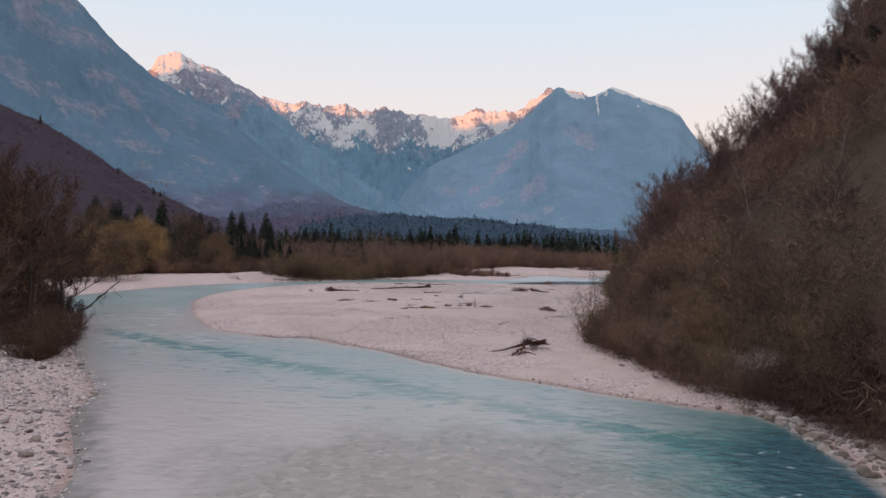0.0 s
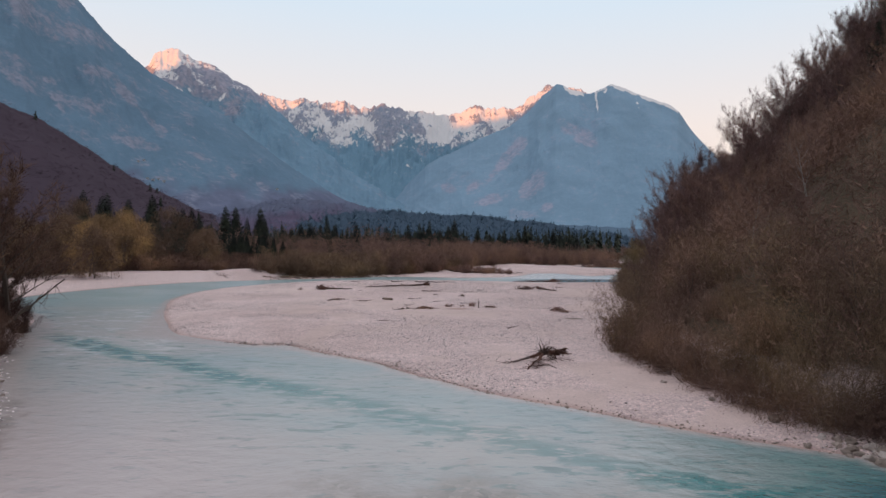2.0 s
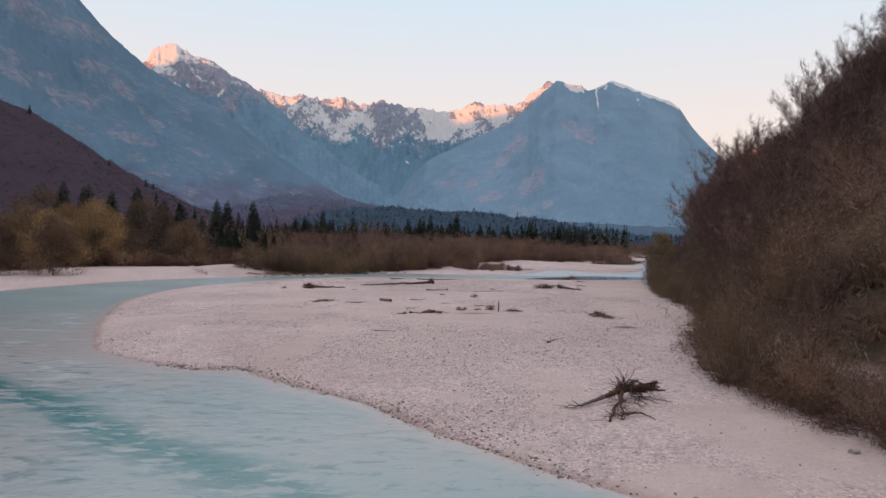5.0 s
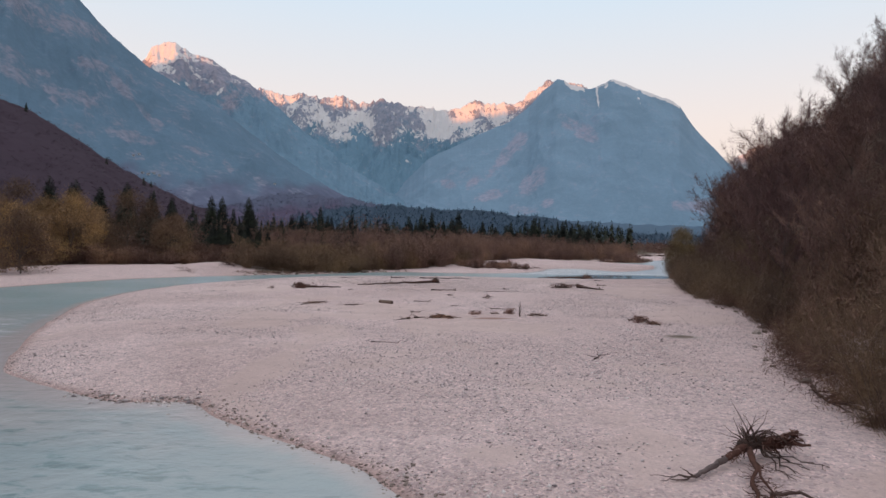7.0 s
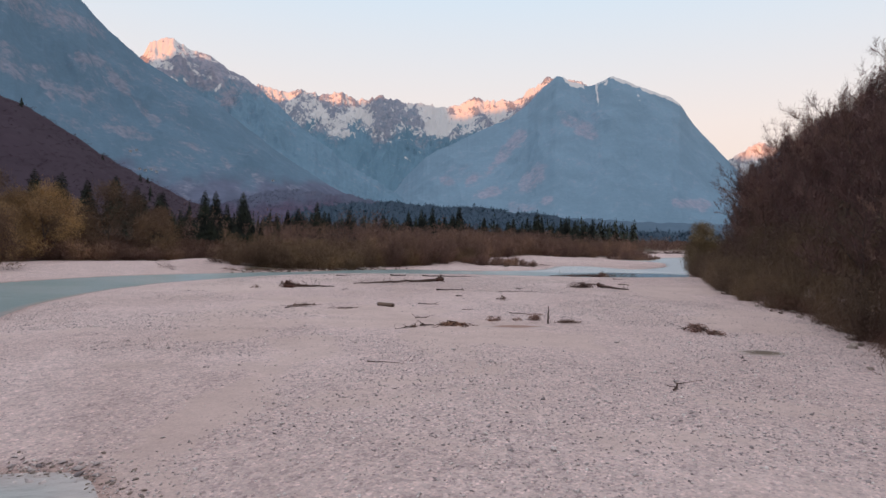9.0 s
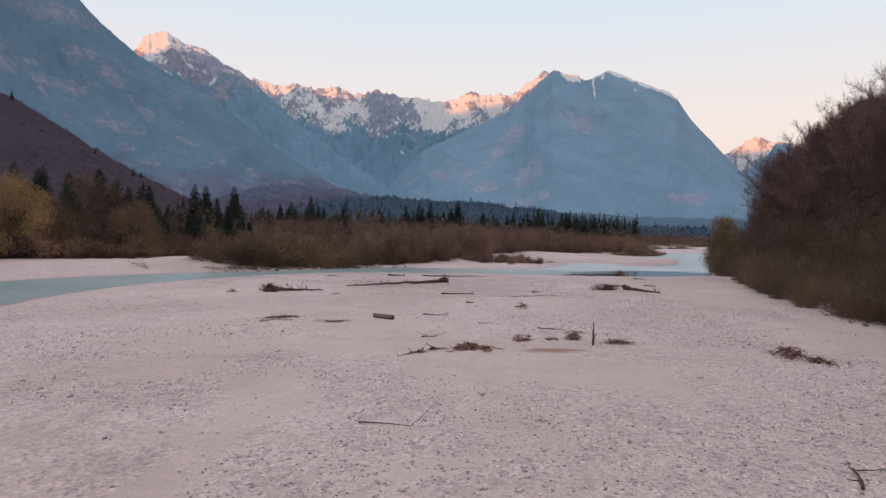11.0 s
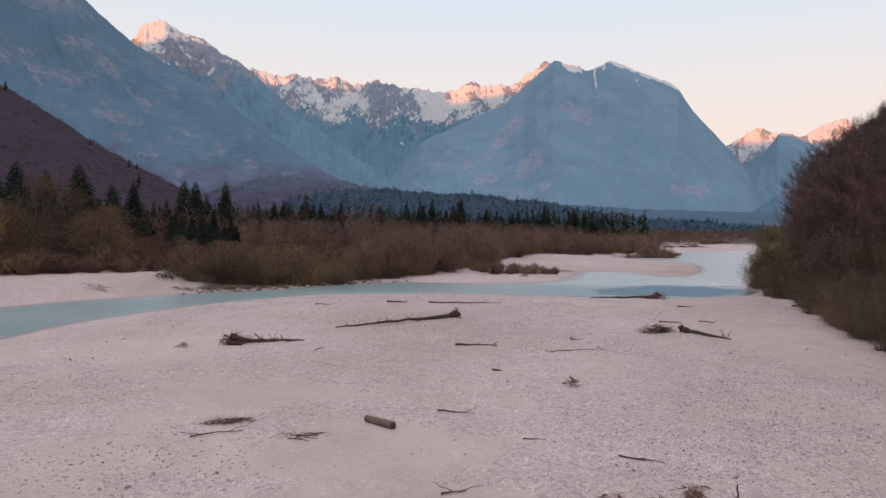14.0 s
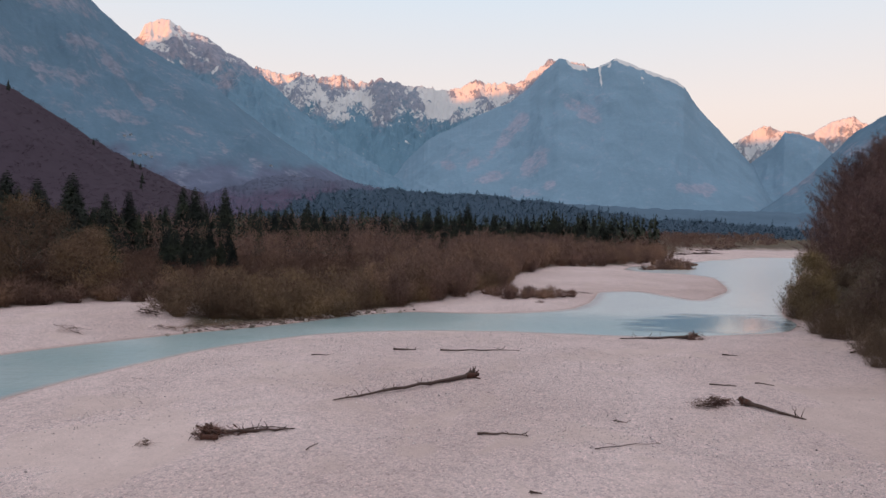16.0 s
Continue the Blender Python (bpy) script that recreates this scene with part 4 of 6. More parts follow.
def fuzz(centres, high, wide, count, length, width, seed, upright=0.8, dome=False):
    """Crowns of loose twigs, as triangles: count for each of the centres."""
    rs = np.random.RandomState(seed)
    n = len(centres)
    c, h, w = (np.repeat(np.asarray(v, float), count, axis=0) for v in (centres, high, wide))
    d = rs.normal(size=(n * count, 3))
    d /= np.linalg.norm(d, axis=1)[:, None]
    r = rs.uniform(0, 1, n * count) ** 0.42
    lump = 0.8 + 0.4 * rs.uniform(size=n * count)
    if dome:
        u = rs.uniform(0, 1, n * count) ** 0.9
        q = w * np.sqrt(1 - 0.85 * u * u) * np.sqrt(rs.uniform(0, 1, n * count)) * lump
        turn = rs.uniform(0, 2 * np.pi, n * count)
        p = c + np.stack([np.cos(turn) * q, np.sin(turn) * q, h * u], 1)
    else:
        p = c + np.stack([d[:, 0] * w * r * lump, d[:, 1] * w * r * lump, h * (0.52 + 0.48 * d[:, 2] * r * lump)], 1)
    way = rs.normal(size=(n * count, 3)) + d * 0.5
    way[:, 2] += upright
    way /= np.linalg.norm(way, axis=1)[:, None]
    side = np.cross(way, rs.normal(size=(n * count, 3)))
    side /= np.linalg.norm(side, axis=1)[:, None]
    L = rs.uniform(0.5, 1.2, (n * count, 1)) * length
    W = rs.uniform(0.5, 1.2, (n * count, 1)) * width
    return np.stack([p - side * W, p + side * W, p + way * L], 1)


def plant(name, label, category, pair, x, y, turn, size, group, names=("trunk", "crown"), tall=1.0, tilt=0.0):
    ob = thing(name, label, category, at(x, y, ground_z(x, y) - 0.05, turn, size, tilt, tall), group)
    for n, me in zip(names, pair):
        made = part(n, me, ob)
        if n == "stem":
            tagged(made, kind="stuff")
    return ob


def plants(protos, spots, seed, sizes=(0.85, 1.2)):
    """Copies of the prototype things at the spots."""
    rng = random.Random(seed)
    for x, y in spots:
        copy_thing(rng.choice(protos), at(x, y, ground_z(x, y) - 0.05, rng.uniform(0, 360), rng.uniform(*sizes), rng.uniform(-4, 4), rng.uniform(0.9, 1.12)))


def scatter(seed, count, gap, propose, accept):
    """Spots at least gap apart; propose(rng) gives x, y; accept takes arrays."""
    rng = random.Random(seed)
    cand = np.array([propose(rng) for _ in range(count * 25)])
    cand = cand[accept(cand[:, 0], cand[:, 1])]
    out = []
    for x, y in cand:
        if all((x - a) ** 2 + (y - b) ** 2 > gap * gap for a, b in out):
            out.append((x, y))
            if len(out) == count:
                break
    return out


def bankward(spots):
    """Spots of the near left bank, laid along its edge."""
    return [(x + 1.0 * float(smooth(105, 60, y)), y + 4.5 * float(smooth(105, 60, y))) for x, y in spots]


def river_off(x, y):
    return line_distance(x, y, RIVER, True) * np.where(inside(x, y, RIVER), -1, 1)


def slope_in(x, y):
    return line_distance(x, y, FOOT) * np.where(inside(x, y, FOOT_POLY), 1, -1)


# bare wood on the steep slope
protos, upper = [], []
for i, (h, sp, m) in enumerate(((12, 4.0, TWIG), (10.5, 3.8, TWIG_RED), (13, 4.2, TWIG), (9.5, 3.6, TWIG_RED))):
    pair = tree_meshes(100 + i, h, sp, 14, 5200, m, 0.0155, length=(0.35, 0.85), bark=BARK if i != 2 else PALE_BARK)
    protos.append(plant("bare_tree", "leafless brown broadleaved tree on the steep slope", "tree", pair, 40 + 7 * i, 60 + 11 * i, 40 * i, 1, "slope wood"))
for i, (h, sp) in enumerate(((12, 4.2), (11, 4.0))):
    pair = tree_meshes(120 + i, h, sp, 18, 7600, PURPLE_TWIG, 0.016, length=(0.4, 1.0), bark=BARK)
    upper.append(plant("bare_tree", "leafless purple brown tree high on the slope", "tree", pair, 72 + 9 * i, 118 + 14 * i, 70 * i, 1, "slope wood"))
spots = scatter(5, 300, 5.0, lambda r: (r.uniform(20, 165), r.uniform(4, 290)),
                lambda x, y: (slope_in(x, y) > np.where((y > 110) & (y < 210), 4, 1.5)) & (slope_in(x, y) < np.where(y > 205, 26, 78)) & (x < 22 + 0.75 * y))
plants(protos, [p for p in spots if p[1] < 80], 6, (0.4, 0.56))
shallow = lambda p: float(slope_in(np.array([p[0]]), np.array([p[1]]))[0]) < 11
plants(protos, [p for p in spots if 80 <= p[1] < 95 and shallow(p)], 8, (0.64, 0.8))
plants(protos, [p for p in spots if 80 <= p[1] < 95 and not shallow(p)], 35, (0.5, 0.64))
plants(upper, [p for p in spots if 95 <= p[1] < 108 and shallow(p)], 39, (0.98, 1.12))
plants(upper, [p for p in spots if 108 <= p[1] < 125 and shallow(p)], 38, (1.12, 1.26))
plants(upper, [p for p in spots if 95 <= p[1] < 125 and not shallow(p)], 37, (0.84, 1.0))


def crown_line(p):
    """Size at which a tree of the slope's end reaches the wood's even skyline, which climbs from the river."""
    rise = (p[0] + 0.9) / (p[1] - 74) - (0.05 if p[1] < 168 else 0.03)
    top = 7.8 + (p[1] - 74) * float(np.interp(rise, (0.5, 0.547, 0.562, 0.58, 0.613, 0.66, 0.72), (0.0, 0.053, 0.095, 0.125, 0.154, 0.2, 0.24)))
    return min(max((top - ground_z(*p)) / 13.2, 0.5), 1.7)


end_tree = plant("bare_tree", "dark leafless tree at the end of the slope", "tree", tree_meshes(110, 12.5, 4.6, 16, 7500, PURPLE_TWIG, 0.017, length=(0.35, 0.85)), 62, 172, 20, 1.0, "slope wood")
late = [(p, float(slope_in(np.array([p[0]]), np.array([p[1]]))[0])) for p in spots if p[1] >= 165]
late = [(p, d) for p, d in late if p[0] > 0.568 * (p[1] - 74) - 0.9]
END_WILLOW = (58.5, 187.5)
for (x, y), d in [(p, 99.0) for p in spots if 125 <= p[1] < 165 and p[0] > 0.63 * (p[1] - 74) - 0.9] + late:
    size = crown_line((x, y))
    if math.hypot(x - END_WILLOW[0], y - END_WILLOW[1]) > 6.5:
        plants([end_tree] if d < 16 else upper, [(x, y)], int(x * 7 + y * 13), (size * 0.94, size * 1.02))
SLOPE_SPRUCES = [(62, 100), (64, 104), (74, 112), (56, 86), (58, 90), (86, 132), (69, 93), (92, 150), (51, 80)]
# shrubs along the foot of the slope
protos = []
for i, (h, m, lab) in enumerate(((4.2, OLIVE, "olive green willow shrub at the foot of the slope"), (3.6, TWIG, "bare brown shrub at the foot of the slope"), (5.0, OLIVE, "tall olive willow shrub beside the gravel"))):
    pair = shrub_meshes(200 + i, h, h * 0.58, 44, 7500, m, 0.009, None, (0.16, 0.42))
    protos.append(plant("shrub", lab, "shrub", pair, (24, 29, 36)[i], (64, 84, 110)[i], 0, 1, "foot shrubs", ("stem", "crown")))
spots = scatter(9, 138, 2.0, lambda r: (r.uniform(16, 66), r.uniform(12, 196)), lambda x, y: (slope_in(x, y) > np.where(y < 44, 1.1, np.where(y > 120, -3.2, np.where((y > 47) & (y < 69), -1.9, -0.7)))) & (slope_in(x, y) < np.where(y < 44, 7.5, 5.5)) & (np.hypot(x - END_WILLOW[0], y - END_WILLOW[1] + 3) > 6))
plants(protos, [p for p in spots if p[1] < 88], 10, (0.62, 1.3))
dull = plant("shrub", "dull olive brown shrub at the foot of the slope", "shrub", shrub_meshes(205, 4.6, 2.8, 44, 8000, DULL_OLIVE, 0.01, None, (0.18, 0.45)), 31, 97, 0, 1, "foot shrubs", ("stem", "crown"))
plants([dull], [p for p in spots if p[1] >= 88], 12, (0.7, 1.3))
# undergrowth that fills the slope
def slope_fill(name, label, lo, hi, deep, count, high, per, length, width, mat, seed):
    rs2 = np.random.RandomState(seed)
    x, y = rs2.uniform(20, 150, count * 14), rs2.uniform(lo, hi, count * 14)
    k = (slope_in(x, y) > 1.6) & (slope_in(x, y) < deep) & (np.hypot(x - END_WILLOW[0], y - END_WILLOW[1]) > 7)
    x, y = x[k][:count], y[k][:count]
    tris = fuzz(np.stack([x, y, heights(x, y)], 1), rs2.uniform(*high, len(x)), rs2.uniform(1.8, 3.0, len(x)), per, length, width, seed, 0.55)
    return tagged(new(name, tri_mesh(name, tris, mat)), label, "undergrowth", kind="stuff")


slope_fill("undergrowth", "dense dark leafless undergrowth on the slope", 0, 95, 62, 1300, (2.4, 5.0), 240, 0.84, 0.025, SLOPE_TWIG, 8)
slope_fill("upper_undergrowth", "dense purple brown undergrowth under the slope wood", 90, 290, 80, 1400, (4.4, 8.4), 250, 0.95, 0.03, PURPLE_TWIG, 11)

# trees on the near left bank
protos = []
for i, (h, sp) in enumerate(((15, 4.2), (13, 3.8))):
    pair = tree_meshes(300 + i, h, sp, 14, 3200, DARK_TWIG)
    protos.append(plant("bare_tree", "dark leafless tree on the wooded river bank", "tree", pair, (-36, -43)[i], (66, 60)[i], 30, 1, "bank trees"))
plants(protos, bankward([(-34, 58), (-40, 72), (-46, 82), (-41, 52), (-48, 66), (-36, 75), (-52, 74), (-47, 50), (-54, 88), (-58, 62), (-60, 96), (-50, 58), (-38, 64), (-43, 70), (-33, 62), (-39, 80), (-45, 76), (-50, 92), (-55, 80), (-44, 57)]), 12)
pair = shrub_meshes(310, 3.2, 2.0, 30, 4200, DARK_TWIG, 0.013, None, (0.25, 0.7))
proto = plant("shrub", "dark bare shrub over the river bank", "shrub", pair, -30, 63, 0, 1, "bank shrubs", ("stem", "crown"))
plants([proto], bankward([(-27, 54), (-32, 63), (-35, 69), (-38, 78), (-31, 53), (-40, 66), (-36, 57), (-44, 86), (-29, 60), (-33, 66), (-26, 51), (-34, 73), (-42, 74), (-41, 83), (-38, 69), (-30, 56.5), (-46, 90), (-49, 97), (-52, 104)]), 13)
rs = np.random.RandomState(14)
ux, uy = rs.uniform(-70, -30, 700), rs.uniform(46, 110, 700)
k = (river_off(ux, uy) > 3.5) & (ux < -22 - 0.14 * uy)
ux, uy = ux[k][:220], uy[k][:220]
tagged(new("bank_undergrowth", tri_mesh("bank_undergrowth", fuzz(np.stack([ux, uy, heights(ux, uy)], 1), rs.uniform(2.5, 6, len(ux)), rs.uniform(1.8, 3, len(ux)), 220, 0.9, 0.03, 9), DARK_TWIG)),
       "tangled dark undergrowth on the wooded bank", "undergrowth", kind="stuff")

# willow scrub on the far bank
protos = []
for i, (h, m, lab) in enumerate(((6.2, OLIVE, "olive willow scrub on the far gravel bank"), (6.8, TWIG_RED, "reddish bare willow scrub on the far bank"), (5.4, OLIVE, "olive and yellow willow scrub on the far bank"), (7.2, TWIG, "brown bare willow scrub on the far bank"))):
    pair = shrub_meshes(400 + i, h, h * 0.5, 26, 2600, m, 0.03)
    protos.append(plant("willow_scrub", lab, "shrub", pair, (-30, -6, -22, 4)[i], (180, 200, 184, 214)[i], 0, 1, "far scrub", ("stem", "crown")))
SCRUB_FRONT = [(-36, 177), (-20, 181), (-10, 192), (8, 213), (16, 224), (24, 262), (42, 296), (74, 330), (110, 376)]
SCRUB_POLY = SCRUB_FRONT + [(110, 420), (-40, 300), (-48, 215)]
spots = scatter(15, 190, 2.9, lambda r: (r.uniform(-48, 112), r.uniform(176, 380)),
                lambda x, y: inside(x, y, SCRUB_POLY) & (line_distance(x, y, SCRUB_FRONT) < np.where(x < -12, 8, 26)))
plants(protos[1::2], [p for p in spots if p[0] >= -2], 16)
plants(protos, [p for p in spots if -14 <= p[0] < -2], 17)
plants(protos[::2], [p for p in spots if p[0] < -14], 36, (0.75, 1.0))
# round willows on the far left
def round_tree(seed, height, radius, lobes, per, mat, width, low=0.12):
    """A willow whose crown is a rounded mass of many soft lobes of shoots, down to the ground."""
    rs2 = np.random.RandomState(seed)
    u = rs2.uniform(0, 1, lobes) ** 0.8
    turn = np.arange(lobes) * 2.4 + rs2.uniform(-0.4, 0.4, lobes)
    r = radius * np.sqrt(np.maximum(1 - (u * 0.97 - 0.12) ** 2, 0.05)) * rs2.uniform(0.45, 0.86, lobes) * np.where(u > 0.85, 0.6, 1)
    big = rs2.uniform(0.24, 0.4, lobes) * radius
    z = height * (low * 0.2 + (0.92 - low * 0.2) * u) - big * 0.9
    centres = np.stack([np.cos(turn) * r, np.sin(turn) * r, np.maximum(z, -0.3)], 1)
    tris = fuzz(centres, big * 1.9, big * 1.15, per, 0.62, width, seed, 0.9)
    return tree_meshes(seed, height * 0.95, radius * 0.8, 16, 10, mat, width, 0.1)[0], tri_mesh("crown", tris, mat)


protos = []
for i, (h, m, lab) in enumerate(((12.5, YELLOW, "willow tree with yellow catkins on the far bank"), (12, WILLOW, "dull brown willow tree on the far bank"))):
    pair = round_tree(500 + i, h, 5.4, 36, 220, m, 0.06)
    protos.append(plant("willow_tree", lab, "tree", pair, (-68, -57)[i], (158, 196)[i], 0, 0.95, "far willows"))
spots = scatter(17, 46, 4.8, lambda r: (r.uniform(-130, -42), r.uniform(128, 226)),
                lambda x, y: inside(x, y, [(-130, 118), (-84, 132), (-66, 146), (-61, 160), (-60, 178), (-62, 192), (-66, 206), (-79, 226), (-130, 226)]) & (river_off(x, y) > 7))
plants(protos[1:], [p for p in spots if p[0] < -84 or p[1] < 158], 18, (0.72, 1.0))
clumps = []
for i, (h, sp, m, lab, x, y) in enumerate(((15, 6.6, YELLOW, "round willow clump with yellow catkins on the far bank", -71, 181), (16.5, 7.8, WILLOW, "broad round brown willow clump on the far bank", -67.5, 199), (13.5, 6.4, WILLOW, "rounded brown willow clump beside the far gravel", -82, 174))):
    pair = round_tree(540 + i, h, sp, 46, 300, m, 0.045)
    clumps.append(plant("willow_tree", lab, "tree", pair, x, y, 40 * i, 1, "far willows"))
plants(clumps[1:], [(-77, 204), (-60, 206), (-92, 165), (-100, 155), (-86, 188), (-95, 178), (-88, 204), (-100, 196), (-110, 184), (-120, 170)], 23, (0.82, 1.05))
plants(clumps[:1], [(-77, 180), (-105, 158)], 33, (0.8, 0.9))
proto = plant("shrub", "low brown shrub at the feet of willows", "shrub", shrub_meshes(520, 3.6, 2.6, 22, 1300, TWIG, 0.05), -68, 182, 0, 1, "willow foot shrubs", ("stem", "crown"))
plants([proto], [(-88, 132), (-82, 134), (-76, 140), (-76, 178), (-71, 180), (-66, 181), (-62, 184), (-58, 188), (-55, 191), (-51, 195), (-47, 195), (-94, 128), (-44, 199), (-80, 168), (-60, 187), (-53, 196)], 21)
# a leafy willow at the end of the slope
end_willow = plant("willow_tree", "olive yellow willow tree at the end of the slope", "tree", round_tree(530, 11.0, 4.2, 34, 260, OLIVE_TREE, 0.035), *END_WILLOW, 30, 1.0, "end willows")
plants([end_willow], [(53.5, 178.5)], 19, (0.72, 0.76))

# far woods
wx, wy = rs.uniform(-330, 210, 9000), rs.uniform(205, 760, 9000)
k = ~((wx > -66) & (wx < 4) & (wy < 262 + 1.2 * np.maximum(wx + 20, 0))) & (inside(wx, wy, SCRUB_POLY) | (wy > 318 + 1.1 * np.maximum(wx, -20)) | (wx < -44)) & (wy > 210) & (slope_in(wx, wy) < -8) & (line_distance(wx, wy, RIVER, True) > 8) & (wx < 0.38 * wy)
wx, wy = wx[k][:1800], wy[k][:1800]
tagged(new("bare_woods", tri_mesh("bare_woods", fuzz(np.stack([wx, wy, heights(wx, wy)], 1), rs.uniform(6, 11, len(wx)) * (1 + 0.55 * smooth(225, 285, wy) * smooth(30, -20, wx)), rs.uniform(2.5, 4.2, len(wx)), 120, 1.35, 0.1, 22, 0.4), TWIG_RED)),
       "leafless brown alluvial woods across the valley floor", "woods", kind="stuff")
protos = []
for i, (h, r) in enumerate(((28, 7.6), (20, 4.6), (15, 3.6))):
    protos.append(plant("spruce", "tall dark green spruce in the valley woods", "tree", spruce_meshes(600 + i, h, r, 38), (-171, -148, 10)[i], (352, 372, 330)[i], 0, 1, "valley spruces"))
for sx, sy, sh in ((-105.4, 378, 1.0), (-98, 371, 0.97), (-83.2, 364, 0.95), (-163, 357, 0.92), (-155, 361, 0.88), (-74.2, 228, 0.66), (-70.5, 233, 0.6), (-77.5, 234, 0.62), (-128, 335, 0.8), (-28, 312, 0.62), (16.6, 399, 0.7), (43, 423, 0.56), (70.6, 446, 0.7), (5.3, 292, 0.45), (80, 366, 0.42), (86, 420, 0.6), (74, 398, 0.55), (60, 405, 0.5)):
    copy_thing(protos[0], at(sx, sy, ground_z(sx, sy) - 0.3, 37 * sh * 10, sh))
plants(protos[2:], SLOPE_SPRUCES, 32, (0.6, 0.8))
plants(protos[1:], scatter(27, 24, 2.6, lambda r: (r.uniform(-80, -38), r.uniform(236, 290)), lambda x, y: np.abs(x + 53 + 0.33 * (y - 240)) < 8.5), 28, (0.34, 0.72))
for sx, sy, sh in ((20.9, 412, 0.86), (13, 408, 0.55), (50, 430, 0.62), (38, 455, 0.6), (82, 446, 0.55), (88, 450, 0.72), (97, 455, 0.5), (101, 457, 0.62), (106, 462, 0.5), (-29, 470, 0.6), (-75, 380, 0.62), (-66, 395, 0.5),
                   (-142, 300, 1.05), (-137, 306, 0.98), (-131, 298, 1.0), (-125, 304, 0.92), (-118, 312, 1.02), (-110, 318, 0.8), (-148, 310, 0.95), (-104, 322, 0.84), (-121, 296, 0.9), (-113, 300, 0.96)):
    copy_thing(protos[0], at(sx, sy, ground_z(sx, sy) - 0.3, 53 * sh * 10, sh))
plants(protos[1:], scatter(29, 90, 4.5, lambda r: (r.uniform(-60, 110), r.uniform(300, 470)), lambda x, y: (y > 340 + 0.9 * np.maximum(x, 0)) & (y < 470 + 0.2 * x) & (vnoise(x / 26, y / 26, 9) > 0.42)), 30, (0.62, 0.95))
plants(protos[1:], scatter(25, 130, 4.5, lambda r: (r.uniform(-190, -20), r.uniform(292, 440)), lambda x, y: (x < -30 - 0.1 * (y - 300)) & (vnoise(x / 24, y / 24, 15) > 0.4)), 26, (0.6, 0.95))


def spruce_stuff(name, label, x, y, z, high, seed, mat=None, n=26, girth=0.17):
    rs2 = np.random.RandomState(seed)
    tris = []
    for a, b, c, h in zip(x, y, z, high):
        s = rs2.uniform(0, 1, n)
        w = rs2.uniform(0, 2 * np.pi, n)
        r = h * girth * (1 - s) + 0.3
        o = np.stack([np.cos(w), np.sin(w), 0 * w], 1)
        side = np.stack([-o[:, 1], o[:, 0], 0 * w], 1) * (r * 0.55)[:, None]
        p = np.array([a, b, c]) + np.stack([0 * s, 0 * s, h * (0.05 + 0.95 * s ** 0.85)], 1)
        tip = p + o * r[:, None]
        tip[:, 2] -= r * 0.7
        top = p.copy()
        top[:, 2] += h * 0.06
        tris.append(np.stack([top, tip - side, tip + side], 1))
    return tagged(new(name, tri_mesh(name, np.concatenate(tris), mat or NEEDLE)), label, "woods", kind="stuff")


sx, sy = rs.uniform(-330, 260, 1500), rs.uniform(440, 800, 1500)
k = (sx < 0.42 * sy - 60) & (vnoise(sx / 60, sy / 60, 5) > 0.52)
sx, sy = sx[k], sy[k]
spruce_stuff("spruce_forest", "dark spruce forest on the valley floor", sx, sy, heights(sx, sy), rs.uniform(13, 22, len(sx)), 31)


# trees that cover the hills
def hill_trees(name, label, flank, count, high, wide, per, mat, seed):
    rs2 = np.random.RandomState(seed)
    p = FLANK[flank][rs2.randint(0, len(FLANK[flank]), count)] + rs2.normal(size=(count, 3)) * (4, 4, 0)
    return tagged(new(name, tri_mesh(name, fuzz(p, rs2.uniform(*high, count), rs2.uniform(*wide, count), per, 1.1, 0.36, seed, 1.0), mat)), label, "woods", kind="stuff")


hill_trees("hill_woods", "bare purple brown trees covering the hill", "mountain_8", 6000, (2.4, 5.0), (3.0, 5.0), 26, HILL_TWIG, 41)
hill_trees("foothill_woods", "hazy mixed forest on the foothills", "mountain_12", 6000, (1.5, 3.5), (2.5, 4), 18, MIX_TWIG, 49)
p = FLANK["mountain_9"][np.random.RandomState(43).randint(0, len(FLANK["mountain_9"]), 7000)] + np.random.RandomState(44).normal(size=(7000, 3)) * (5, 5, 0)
spruce_stuff("hill_spruces", "spruce forest on low hills, coloured with blue haze", p[:, 0], p[:, 1], p[:, 2] - 2, np.random.RandomState(45).uniform(3, 7.5, 7000) * (1 + 1.0 * (np.random.RandomState(46).uniform(size=7000) > 0.95)), 43, HILL_NEEDLE, 22, 0.34)
p = FLANK["mountain_8"][np.random.RandomState(46).randint(0, len(FLANK["mountain_8"]), 36)]
spruce_stuff("hill_conifers", "single dark spruces among the bare trees", p[:, 0], p[:, 1], p[:, 2] - 2, np.random.RandomState(47).uniform(13, 21, len(p)), 48, n=60, girth=0.24)

# scrub on the island and along the far right bank
proto = plant("willow_scrub", "low brown scrub on a far gravel island", "shrub", shrub_meshes(450, 3.6, 2.4, 20, 900, TWIG, 0.08), 88, 338, 0, 1, "island scrub", ("stem", "crown"))
plants([proto], [(92, 337), (97, 336), (101, 337), (104, 339), (83, 340)], 51, (0.7, 1.2))
plants([proto], [(96, 352), (101, 349), (92, 357), (13, 214.5), (104, 341)], 53, (0.5, 0.8))
proto = plant("willow_scrub", "brown bare scrub along the river bank", "shrub", shrub_meshes(451, 6.0, 3.4, 24, 1300, TWIG, 0.08), 72, 208, 0, 1, "right bank scrub", ("stem", "crown"))
plants([proto], [(63, 198), (75, 214), (82, 223), (88, 232), (95, 243), (101, 253), (107, 263), (113, 276), (122, 290), (134, 302), (142, 314), (150, 326), (160, 340), (69, 206)], 52, (0.8, 1.1))


